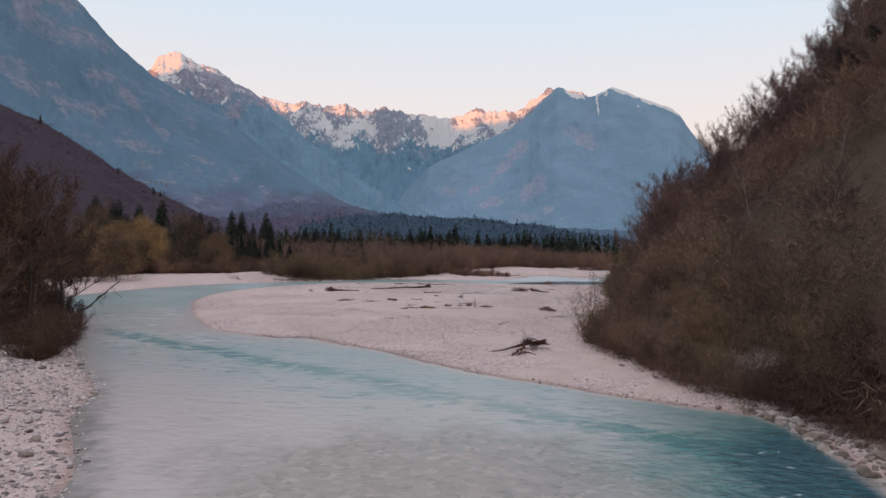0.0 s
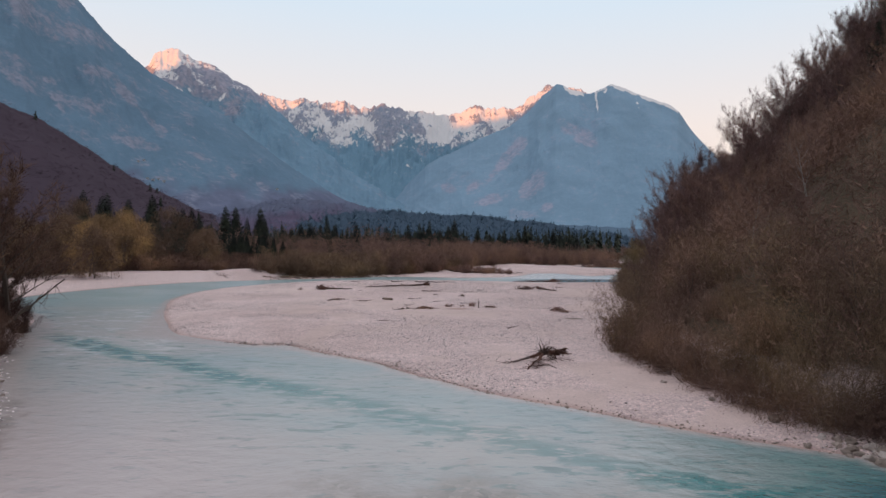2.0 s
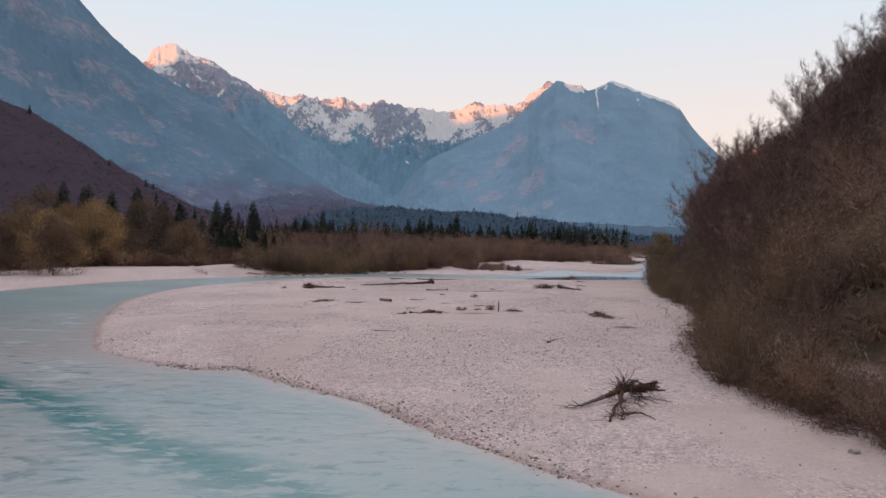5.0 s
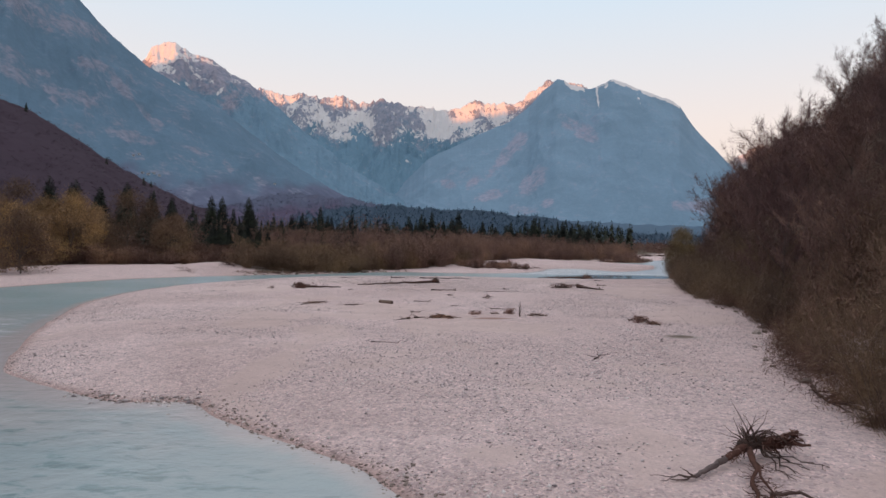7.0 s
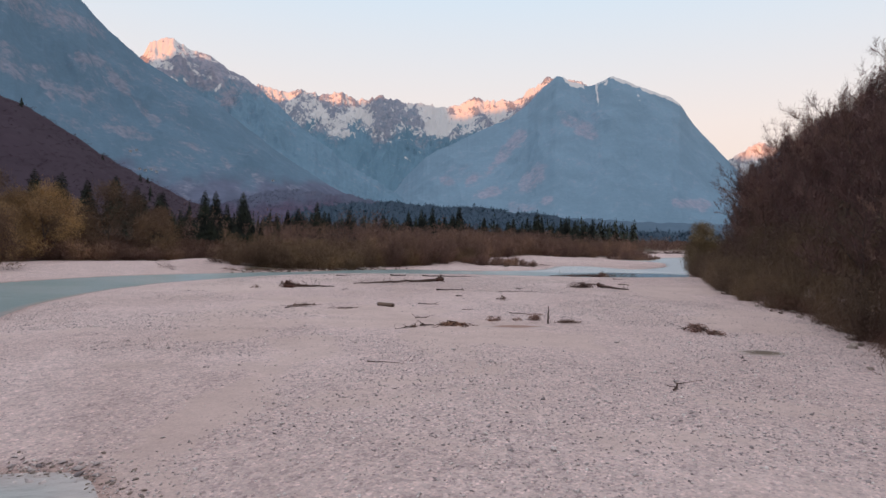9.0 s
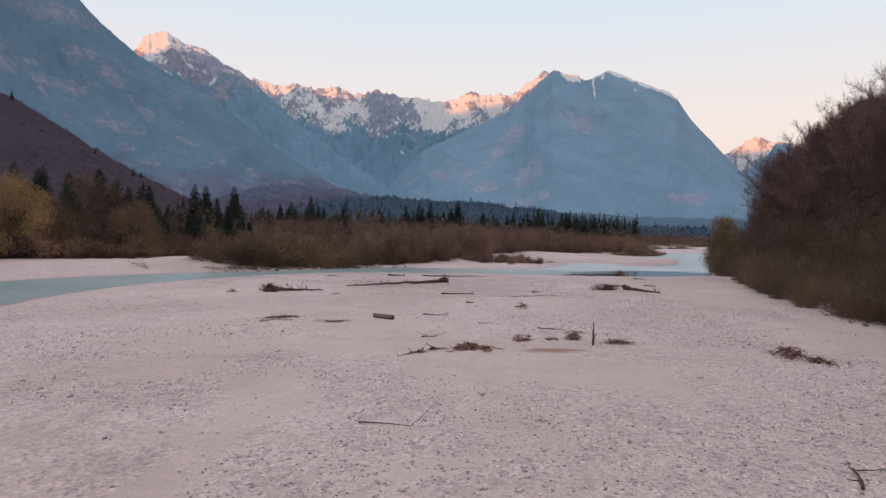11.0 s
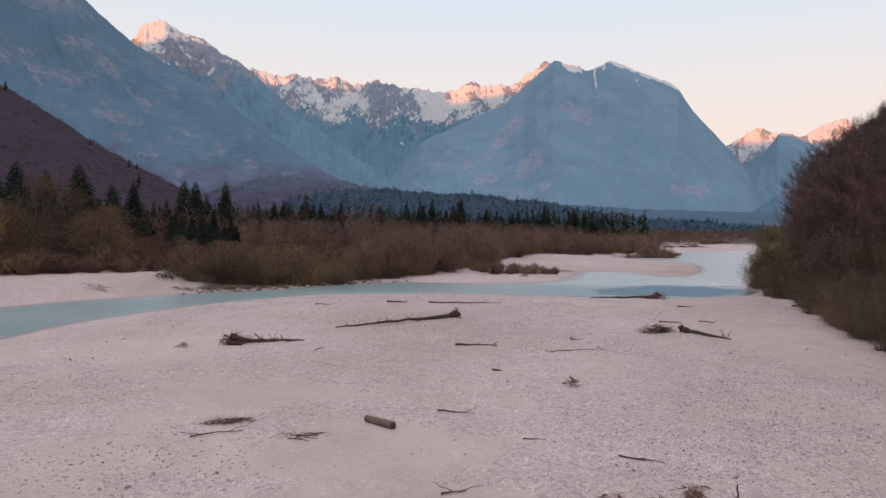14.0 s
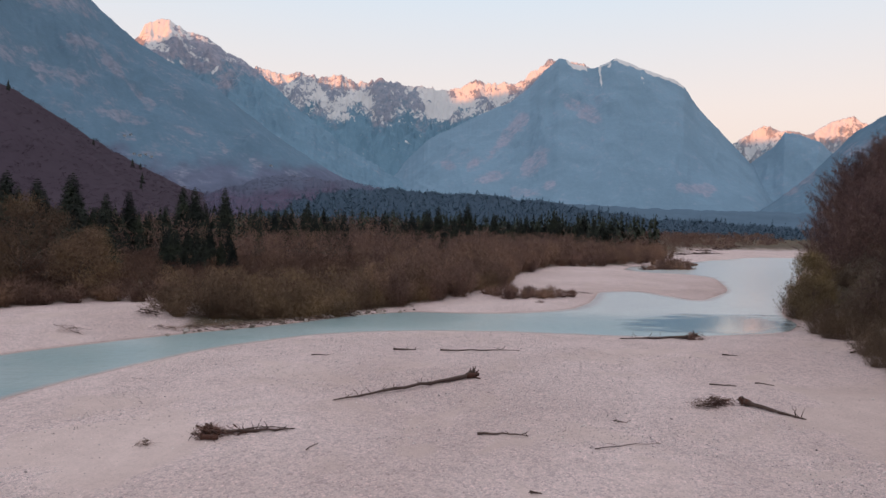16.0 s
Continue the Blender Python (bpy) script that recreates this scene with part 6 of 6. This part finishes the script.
def fallen_tree(label, root, tip, r, seed, plate=0.75, twigs=9, lift=0.1):
    """A stripped trunk that lies on the gravel, with its root plate at one end."""
    rng = random.Random(seed)
    ob = thing("fallen_tree", label, "driftwood", pose(root[0], root[1], ground_z(*root)))
    a, b = on_ground(*root, r * 1.3), on_ground(*tip, lift)
    line = add_stem(ob, "trunk", rng, a, b, r, r * 0.25, wander=0.018, steps=12, sides=8)
    way = (a - b).normalized()
    side = way.orthogonal().normalized()
    for k in range(4):
        w = 2 * math.pi * (k + rng.random()) / 4
        off = (math.cos(w) * side + math.sin(w) * way.cross(side)) * plate * 0.28
        add_stem(ob, "root_stock", rng, a - way * 0.25, a + way * plate * rng.uniform(0.6, 1.0) + Vector((off.x, off.y, abs(off.z) * 1.3)), r * 1.3, r * 0.8, RED_WOOD if k % 2 else DRIFT, wander=0.1, steps=5, sides=7)
    for k in range(12):
        w = 2 * math.pi * k / 12
        out = (math.cos(w) * side + math.sin(w) * way.cross(side)) * plate * rng.uniform(0.45, 0.95) + way * rng.uniform(0.2, 1.0) * plate
        end = a + out
        end.z = max(end.z, ground_z(end.x, end.y) + 0.03)
        add_stem(ob, "root", rng, a + way * plate * rng.uniform(0.0, 0.5), end, r * 0.6, 0.035, RED_WOOD if k % 3 == 0 else DRIFT, wander=0.14, steps=5, sides=5)
    for k in range(twigs):
        p = line[rng.randrange(4, 12)]
        add_stem(ob, "branch", rng, p, p + Vector((rng.uniform(-0.6, 0.6), rng.uniform(-0.4, 0.4), rng.uniform(0.3, 0.9))), 0.035, 0.008, wander=0.1, steps=4, sides=4)
    return ob


def branch(label, pts, r, seed, forks=3):
    """One lying branch through a few points, with short forks."""
    rng = random.Random(seed)
    ob = thing("branch", label, "driftwood", pose(pts[0][0], pts[0][1], ground_z(*pts[0])), "loose branches")
    line = [on_ground(x, y, r * 0.9) for x, y in pts]
    way = []
    for a, b in zip(line[:-1], line[1:]):
        for s in np.linspace(0, 1, 5)[:-1]:
            p = a.lerp(b, s)
            j = (b - a).length * 0.035
            way.append(p + Vector((rng.uniform(-j, j), rng.uniform(-j, j), rng.uniform(0, j))))
    way.append(line[-1])
    v, f = [], []
    tube(v, f, [local(ob, p) for p in way], [r * (1 - 0.75 * i / len(way)) * rng.uniform(0.85, 1.15) for i in range(len(way))], 6)
    part("stem", mesh("stem", v, f, DRIFT, flat=False), ob)
    for _ in range(forks):
        p = rng.choice(way[1:])
        add_stem(ob, "fork", rng, p, p + Vector((rng.uniform(-0.9, 0.9), rng.uniform(-0.7, 0.7), rng.uniform(0.02, 0.4))), r * 0.45, 0.01, wander=0.1, steps=4, sides=4)
    return ob


def tangle(name, label, x, y, rx, ry, h, count, seed, mat=None, category="driftwood", thick=0.05, fine=160, slab=False, turn=0.0, grass=None, curl=0):
    """A heap of branches; the finest twigs are one mesh."""
    rng = random.Random(seed)
    ob = thing(name, label, category, pose(x, y, ground_z(x, y)), "driftwood heaps")
    for _ in range(count):
        a = Vector((x + rng.gauss(0, 0.45) * rx, y + rng.gauss(0, 0.45) * ry, 0))
        w = rng.gauss(turn, 0.7)
        b = a + Vector((math.cos(w) * rx * rng.uniform(0.5, 1.0), math.sin(w) * ry * rng.uniform(0.3, 0.9), 0))
        a.z, b.z = ground_z(a.x, a.y) + rng.uniform(0.02, h), ground_z(b.x, b.y) + rng.uniform(0.02, h * 0.6)
        add_stem(ob, "branch", rng, a, b, thick * rng.uniform(0.5, 1.2), 0.012, mat, wander=0.09, steps=6, sides=5)
    v, f = [], []
    for _ in range(fine):
        p = Vector((rng.gauss(0, 0.42) * rx, rng.gauss(0, 0.42) * ry, 0))
        p.z = rng.uniform(0, h) * math.exp(-(p.x / rx) ** 2 - (p.y / ry) ** 2) + ground_z(x + p.x, y + p.y) - ground_z(x, y)
        d = rand_way(rng, 0.1) + Vector((0.6 * math.cos(turn), 0.6 * math.sin(turn), 0))
        d.z *= 0.45
        blade(v, f, rng, p, d.normalized(), rng.uniform(0.2, 0.7), 0.011)
    tagged(part("twig_tangle", mesh("twig_tangle", v, f, grass or BRUSH), ob), kind="stuff")
    for i in range(curl):
        p = Vector((rng.gauss(0, 0.4) * rx, rng.gauss(0, 0.4) * ry, 0))
        p.z = ground_z(x + p.x, y + p.y) - ground_z(x, y) + rng.uniform(0.03, h * 0.7)
        d = rand_way(rng, 0.2)
        d.z *= 0.5
        line = bent(rng, p, d, rng.uniform(0.5, 1.1) * min(rx, 1.0), 7, 0.42, -0.2)
        low = ground_z(x, y)
        for q in line:
            q.z = max(q.z, ground_z(x + q.x, y + q.y) - low + 0.02)
        v, f = [], []
        tube(v, f, line, [0.026 * (1 - 0.7 * j / 7) for j in range(8)], 4)
        part("root", mesh("root", v, f, (RED_WOOD, DRIFT, LOG_WOOD)[i % 3], flat=False), ob)
    if slab:
        add_stem(ob, "bark_slab", rng, on_ground(x - rx * 0.35, y - ry * 0.5, 0.16), on_ground(x + rx * 0.3, y - ry * 0.55, 0.14), 0.2, 0.16, RED_WOOD, "reddish slab of bark", sides=7, wander=0.03)
    return ob


def root_mat(label, x, y, rx, ry, h, roots, fibres, seed, turn=0.0, wisps=6):
    """A low mat of curled reddish roots and bark fibre, with gaps of gravel showing and a few wisps that reach out."""
    rng = random.Random(seed)
    ob = thing("root_mat", label, "driftwood", pose(x, y, ground_z(x, y)), "driftwood heaps")
    low = ground_z(x, y)
    lobes = [(rng.gauss(0, 0.38) * rx, rng.gauss(0, 0.38) * ry, rng.uniform(0.5, 1.0)) for _ in range(6)]

    def settle(line, most):
        for q in line:
            g = ground_z(x + q.x, y + q.y) - low
            q.z = min(max(q.z, g + 0.015), g + most)
        return line

    def curl(reach, wander):
        cx, cy, big = rng.choice(lobes)
        w, r = rng.uniform(0, 2 * math.pi), rng.uniform(0.1, 0.45) * min(rx, ry) * 1.3
        p = Vector((cx + math.cos(w) * r, cy + math.sin(w) * r, rng.uniform(0.0, h * big)))
        d = Vector((-math.sin(w), math.cos(w), rng.uniform(-0.2, 0.5)))
        pts, q = [p.copy()], p.copy()
        bend = rng.choice((-1, 1)) * rng.uniform(0.2, 0.55)
        for i in range(7):
            d = Vector((d.x * math.cos(bend) - d.y * math.sin(bend), d.x * math.sin(bend) + d.y * math.cos(bend), d.z - 0.16)) + rand_way(rng) * wander
            d.normalize()
            q = q + d * (reach / 7)
            pts.append(q.copy())
        return settle(pts, h)

    for i in range(roots):
        v, f = [], []
        r = rng.uniform(0.018, 0.05)
        tube(v, f, curl(rng.uniform(0.5, 1.2) * min(rx, 1.2), 0.18), [r * (1 - 0.65 * j / 7) * rng.uniform(0.8, 1.2) for j in range(8)], 5)
        part("root", mesh("root", v, f, (RED_ROOT, RED_WOOD, RED_ROOT, DRIFT)[i % 4], flat=False), ob)
    v, f = [], []
    for _ in range(fibres):
        tube(v, f, curl(rng.uniform(0.2, 0.6), 0.3)[::2], [0.009, 0.008, 0.006, 0.003], 3)
    tagged(part("fibre", mesh("fibre", v, f, DEAD_GRASS), ob), kind="stuff")
    for k in range(wisps):
        w = turn + rng.gauss(0, 0.5) + (math.pi if k % 3 == 0 else 0)
        line = settle(bent(rng, Vector((math.cos(w) * rx * 0.6, math.sin(w) * ry * 0.8, 0.08)), Vector((math.cos(w), math.sin(w), 0.1)), rng.uniform(0.4, 0.9) * rx, 8, 0.25, -0.05), h * 0.5)
        v, f = [], []
        tube(v, f, line, [0.02 * (1 - 0.75 * j / 8) for j in range(9)], 4)
        part("wisp", mesh("wisp", v, f, DRIFT, flat=False), ob)
    return ob


def cut_log():
    rng = random.Random(77)
    ob = thing("log", "short bleached driftwood log lying on gravel", "log", pose(-2.65, 109.05, ground_z(-2.65, 109.05)))
    me, pts = stem_mesh("log_body", rng, local(ob, on_ground(-3.25, 109.55, 0.14)), local(ob, on_ground(-2.0, 108.5, 0.14)), 0.16, 0.19, LOG_WOOD, sides=12, wander=0.008, knots=False)
    part("log_body", me, ob)
    for p, q in ((pts[0], pts[1]), (pts[-1], pts[-2])):
        out = (p - q).normalized()
        v, f = [], []
        tube(v, f, [p - out * 0.03, p + out * 0.05, p + out * 0.1, p + out * 0.13], [0.165, 0.15, 0.1, 0.03], 12)
        part("log_end", mesh("log_end", v, f, DRIFT, flat=False), ob, "darker weathered end grain")


def standing_stick():
    rng = random.Random(78)
    ob = thing("stick", "thin dead stem standing upright in the gravel", "stick", pose(9.2, 99.0, ground_z(9.2, 99.0)))
    a = on_ground(9.2, 99.0, -0.1)
    line = add_stem(ob, "stem", rng, a, a + Vector((0.03, 0.1, 1.35)), 0.075, 0.02, wander=0.03, sides=6)
    add_stem(ob, "fork", rng, line[3], line[3] + Vector((0.14, 0, 0.3)), 0.025, 0.01, steps=3, sides=4)
    add_stem(ob, "fork", rng, line[5], line[5] + Vector((-0.16, 0.05, 0.25)), 0.02, 0.008, steps=3, sides=4)


def mud_patch(label, x, y, rx, ry, seed, dark, light):
    """A shallow hollow with fine damp silt."""
    k = Mat("damp_silt", 0.8, 0.3)
    ox, oy = k.math("MULTIPLY", k.math("SUBTRACT", k.axis("X"), x), 1 / rx), k.math("MULTIPLY", k.math("SUBTRACT", k.axis("Y"), y), 1 / ry)
    off = k.math("ADD", k.math("SQRT", k.math("ADD", k.math("MULTIPLY", ox, ox), k.math("MULTIPLY", oy, oy))), k.math("MULTIPLY", k.math("SUBTRACT", k.noise(1.1, 5, vec=k.stretch(0.5, 2.0, 1.0)), 0.5), 1.1))
    stain = k.mix(k.noise(2.2, 5, vec=k.stretch(0.6, 2.5, 1.0)), dark, light)
    k.colour(k.mix(k.span(off, 0.34, 0.95), stain, (0.5, 0.392, 0.372))).bump(k.noise(7, 4), 0.3, 0.02)
    v, f = [], []
    rings, n = 5, 40
    for i in range(rings + 1):
        for j in range(n):
            w = 2 * math.pi * j / n
            r = i / rings * (1 + 0.25 * noise.noise(Vector((math.cos(w) * 1.3, math.sin(w) * 1.3, seed))))
            a, b = x + rx * r * math.cos(w), y + ry * r * math.sin(w)
            v.append((a - x, b - y, ground_z(a, b) + 0.035 * (1 - r) - 0.012 - ground_z(x, y) + 0.012))
    for i in range(rings):
        for j in range(n):
            q = (j + 1) % n
            f.append((i * n + j, (i + 1) * n + j, (i + 1) * n + q, i * n + q))
    ob = new("silt_patch", mesh("silt_patch", v, f, k.m, flat=False))
    ob.matrix_basis = pose(x, y, ground_z(x, y))
    return tagged(ob, label, "silt")


root_stump()
fallen_tree("bare fallen tree trunk with root plate on gravel", (2.7, 146.4), (-8.3, 138.4), 0.19, 910, 1.05, 16)
fallen_tree("grey fallen tree with brown root mass by the water", (32.2, 169.8), (23.0, 168.4), 0.2, 911, 1.15, 6)
fallen_tree("dark broken log with a root end on gravel", (23.7, 138.1), (26.2, 134.3), 0.19, 912, 0.55, 4)
cut_log()
standing_stick()
root_mat("low mat of curled reddish roots on the gravel bar", 2.35, 97.8, 1.15, 0.6, 0.26, 60, 420, 920, 0.4, 10)
branch("dark broken branch at the edge of a driftwood heap", [(0.3, 97.4), (0.75, 97.6), (1.25, 97.6)], 0.07, 941, 3)
branch("knobby crooked branch beside a driftwood heap", [(-0.2, 96.7), (-0.5, 96.65), (-0.8, 96.1), (-1.25, 95.6)], 0.04, 921, 9)
root_mat("dark knob of roots at the end of a crooked branch", -0.12, 96.74, 0.2, 0.16, 0.2, 16, 10, 945, 0.0, 1)
tangle("driftwood_heap", "tangled roots and reddish bark on gravel", -14.6, 129.4, 1.5, 0.9, 0.85, 12, 922, RED_WOOD, fine=200, slab=True, curl=30, grass=DEAD_GRASS)
fallen_tree("bundle of long dry branches with a reddish root end", (-14.5, 129.7), (-9.8, 131.0), 0.16, 923, 0.95, 5, 0.12)
root_mat("chunky reddish root burl on gravel", -15.2, 129.4, 0.75, 0.6, 0.8, 36, 160, 947, 2.8, 8)
branch("curved branch arching beside a root heap", [(-13.6, 130.0), (-12.6, 131.0), (-11.4, 131.4), (-10.3, 131.2)], 0.07, 943, 6)
root_mat("reddish brown brushwood mound stranded on the gravel bar", 21.7, 138.3, 1.0, 0.8, 0.95, 44, 420, 924, 0.2, 6)
tangle("driftwood_heap", "thin upright twigs beside a brushwood mound", 20.1, 137.6, 1.3, 0.9, 0.75, 14, 942, None, fine=420, thick=0.03)
root_mat("matted reddish brushwood stranded near the shrubs", 18.4, 96.6, 0.85, 0.9, 0.5, 34, 260, 925, 2.2, 8)
root_mat("thin trail of dry reddish brushwood on gravel", 18.9, 94.7, 0.6, 1.3, 0.3, 22, 160, 946, -1.3, 6)
tangle("driftwood_heap", "thin grey brushwood stranded on fine silt", -9.9, 109.6, 1.4, 0.5, 0.14, 7, 926, None, fine=320, thick=0.025)
tangle("driftwood_heap", "scattered short sticks lying on gravel", -6.2, 107.6, 1.3, 0.6, 0.07, 7, 927, None, fine=60, thick=0.022)
tangle("driftwood_heap", "small dark tuft of roots on gravel", 8.2, 117.2, 0.5, 0.6, 0.5, 8, 928, None, fine=90, thick=0.04)
tangle("driftwood_heap", "small dark tuft of roots beside the branches", -18.2, 127.7, 0.5, 0.4, 0.35, 6, 929, None, fine=70, thick=0.035)
tangle("driftwood_heap", "dark stump and driftwood at the bank edge", -38.0, 176.5, 1.6, 1.0, 1.3, 14, 930, None, fine=220, thick=0.09)
tangle("driftwood_heap", "driftwood stranded along the far scrub", 29.5, 226.0, 3.4, 1.2, 0.7, 16, 931, None, fine=260, thick=0.08)
tangle("driftwood_heap", "dark driftwood along the far gravel edge", 12.5, 213.6, 3.4, 0.9, 0.5, 14, 932, None, fine=200, thick=0.07)
tangle("driftwood_heap", "dark root mass at the foot of the shrubs", 51.5, 169.5, 1.7, 1.0, 0.7, 14, 933, None, fine=260, thick=0.07)
tangle("driftwood_heap", "small dark driftwood lump on the far gravel", 19.6, 204.6, 0.9, 0.6, 0.5, 8, 934, None, fine=100, thick=0.06)
root_mat("brown matted root mass beside a fallen tree", 32.8, 169.2, 1.5, 1.0, 1.0, 50, 260, 940)
for i, (hx, hy, sx) in enumerate(((18.9, 49.6, 1.2), (18.2, 53.6, 1.5), (17.6, 58.4, 1.7), (17.6, 63.4, 1.4), (18.6, 69.5, 1.4), (20.2, 75.6, 1.3), (24.0, 83.5, 1.3), (30.8, 97.5, 1.2))):
    tangle("driftwood_heap", "dark dead branches washed against the shrubs", hx, hy, sx, 1.3, 0.5, 13, 970 + i, None, fine=240, thick=0.04)
branch("dark dead limb lying at the edge of the shrubs", [(18.4, 72.6), (17.6, 70.9), (17.2, 69.4)], 0.09, 961, 8)
branch("pale dead limb under the shrubs", [(17.5, 69.6), (17.9, 68.4), (17.3, 66.9)], 0.07, 962, 7)
root_mat("dark washed roots at the edge of the shrubs", 17.9, 69.9, 0.8, 0.7, 0.4, 24, 60, 963, -0.8, 6)
root_mat("dark roots under the shrubs beside gravel", 17.2, 66.6, 0.7, 0.8, 0.4, 20, 60, 964, -1.2, 6)
for i, (hx, hy, sx) in enumerate(((157, 452, 7), (182, 490, 9), (205, 525, 9), (172, 470, 5), (138, 418, 5), (150, 430, 6), (126, 408, 4))):
    tangle("driftwood_heap", "long dark driftwood pile on a distant gravel bar", hx, hy, sx, 2.0, 1.0, 14, 980 + i, None, fine=120, thick=0.25)
for i, (hx, hy) in enumerate(((-33.5, 172.2), (-31, 173.3), (-28.6, 174.8), (-26.2, 176.2), (-23.8, 178), (-21.4, 180), (-19, 182.3), (-16.8, 184.6), (-14.6, 187.4), (-12.4, 190), (-9.5, 193.4), (-6, 197))):
    tangle("driftwood_heap", "dark roots and brushwood on the undercut bank", hx, hy, 2.2, 0.9, 0.5, 9, 1041 + i, None, fine=320, thick=0.045, turn=0.85)
tangle("dry_bush", "small dry bush on the far gravel bank", -43.3, 167.0, 1.9, 1.0, 1.0, 10, 935, None, "bush", 0.03, 220)
root_mat("low tuft of dead reddish grass beside a standing stick", 8.5, 100.6, 0.48, 0.4, 0.5, 8, 260, 936, 0.0, 4)
tangle("dry_bush", "low dry brown tuft on gravel", 10.6, 99.6, 0.95, 0.3, 0.24, 12, 937, RED_WOOD, "bush", 0.014, 200, turn=-0.4, grass=BRUSH)
root_mat("low dry brown tuft at a silt hollow", 5.6, 100.4, 0.5, 0.4, 0.3, 8, 180, 938, 0.5, 4)
root_mat("small dark tuft of roots near a silt hollow", 7.2, 100.6, 0.3, 0.25, 0.2, 8, 40, 944, 0.5, 3)
mud_patch("brown damp silt hollow in the gravel", 6.7, 97.3, 2.3, 0.85, 3, (0.24, 0.128, 0.1), (0.39, 0.24, 0.2))
mud_patch("olive brown dead grass and silt on gravel", 18.6, 87.9, 1.5, 1.2, 5, (0.085, 0.06, 0.043), (0.2, 0.15, 0.112))
for i, (label, pts, r, forks) in enumerate((
        ("long dark branch lying across the gravel", [(0.6, 158.6), (5.1, 159.4), (9.1, 159.4)], 0.1, 5),
        ("dark branch lying on the far gravel", [(-4.6, 159.1), (-2.2, 159.0)], 0.13, 3),
        ("crooked dark branch on gravel", [(2.2, 130.9), (3.8, 130.9), (5.4, 130.4)], 0.1, 3),
        ("thin straight stick on gravel", [(9.2, 127.9), (11.4, 128.5), (13.6, 128.9)], 0.035, 2),
        ("small forked twig on gravel", [(12.0, 133.8), (12.8, 133.4)], 0.05, 5),
        ("thin bent twig on gravel", [(-8.4, 127.2), (-7.9, 128.5)], 0.04, 1),
        ("straight weathered pole on gravel", [(23.7, 144.7), (25.9, 144.2)], 0.08, 0),
        ("short weathered stick on gravel", [(28.2, 145.4), (29.5, 144.6)], 0.07, 0),
        ("short dark stick on gravel", [(4.0, 121.2), (4.6, 121.0)], 0.07, 1),
        ("small dark branch near the water", [(-12.8, 155.6), (-11.2, 155.7)], 0.08, 1),
        ("slender stick lying on gravel", [(0.1, 111.4), (1.0, 111.1), (1.9, 110.9)], 0.045, 1),
        ("thin stick lying on gravel", [(3.7, 107.1), (4.7, 107.0)], 0.03, 0),
        ("thin branch lying on silt", [(-10.7, 107.4), (-8.7, 108.3)], 0.04, 2),
        ("long thin stick on gravel", [(7.2, 104.9), (8.9, 104.2)], 0.04, 1),
        ("short sticks lying on silt", [(-0.1, 101.3), (0.8, 101.6)], 0.04, 2),
        ("small dark twig sticking from gravel", [(10.3, 79.0), (10.7, 79.7), (11.0, 80.4)], 0.05, 3),
        ("thin twig lying on sand", [(-2.1, 84.4), (-0.5, 84.0)], 0.03, 1),
        ("dark stick at the foot of the shrubs", [(46.5, 160), (48.2, 161)], 0.1, 2),
        ("small dark driftwood stick on gravel", [(31.0, 158), (32.6, 157.6)], 0.07, 1))):
    branch(label, pts, r, 950 + i, forks)


# leaning trunk and pale stems on the near left bank
def leaning_tree():
    rng = random.Random(990)
    ob = thing("leaning_tree", "dark bare tree leaning far out over the river", "tree", pose(-30.5, 66.5, ground_z(-30.5, 66.5)))
    a = on_ground(-30.5, 66.5, -0.2)
    b = a + Vector((5.4, 2.0, 5.2))
    line = add_stem(ob, "trunk", rng, a, b, 0.16, 0.05, BARK, wander=0.02, steps=10)
    for k in range(16):
        p = line[rng.randrange(3, 10)]
        add_stem(ob, "branch", rng, p, p + Vector((rng.uniform(-0.6, 1.2), rng.uniform(-1, 1), rng.uniform(-1.6, 0.9))), 0.03, 0.006, BARK, wander=0.1, steps=4, sides=4)


leaning_tree()
pair = tree_meshes(320, 12, 2.2, 9, 900, TWIG, bark=PALE_BARK)
proto = plant("bare_tree", "slender tree with pale grey bark on the bank", "tree", pair, -32, 61.5, 0, 1, "pale bank trees")
plants([proto], bankward([(-35, 61), (-31.5, 54.5), (-37, 58), (-34, 64.5), (-36, 57), (-39, 62)]), 992, (0.85, 1.1))
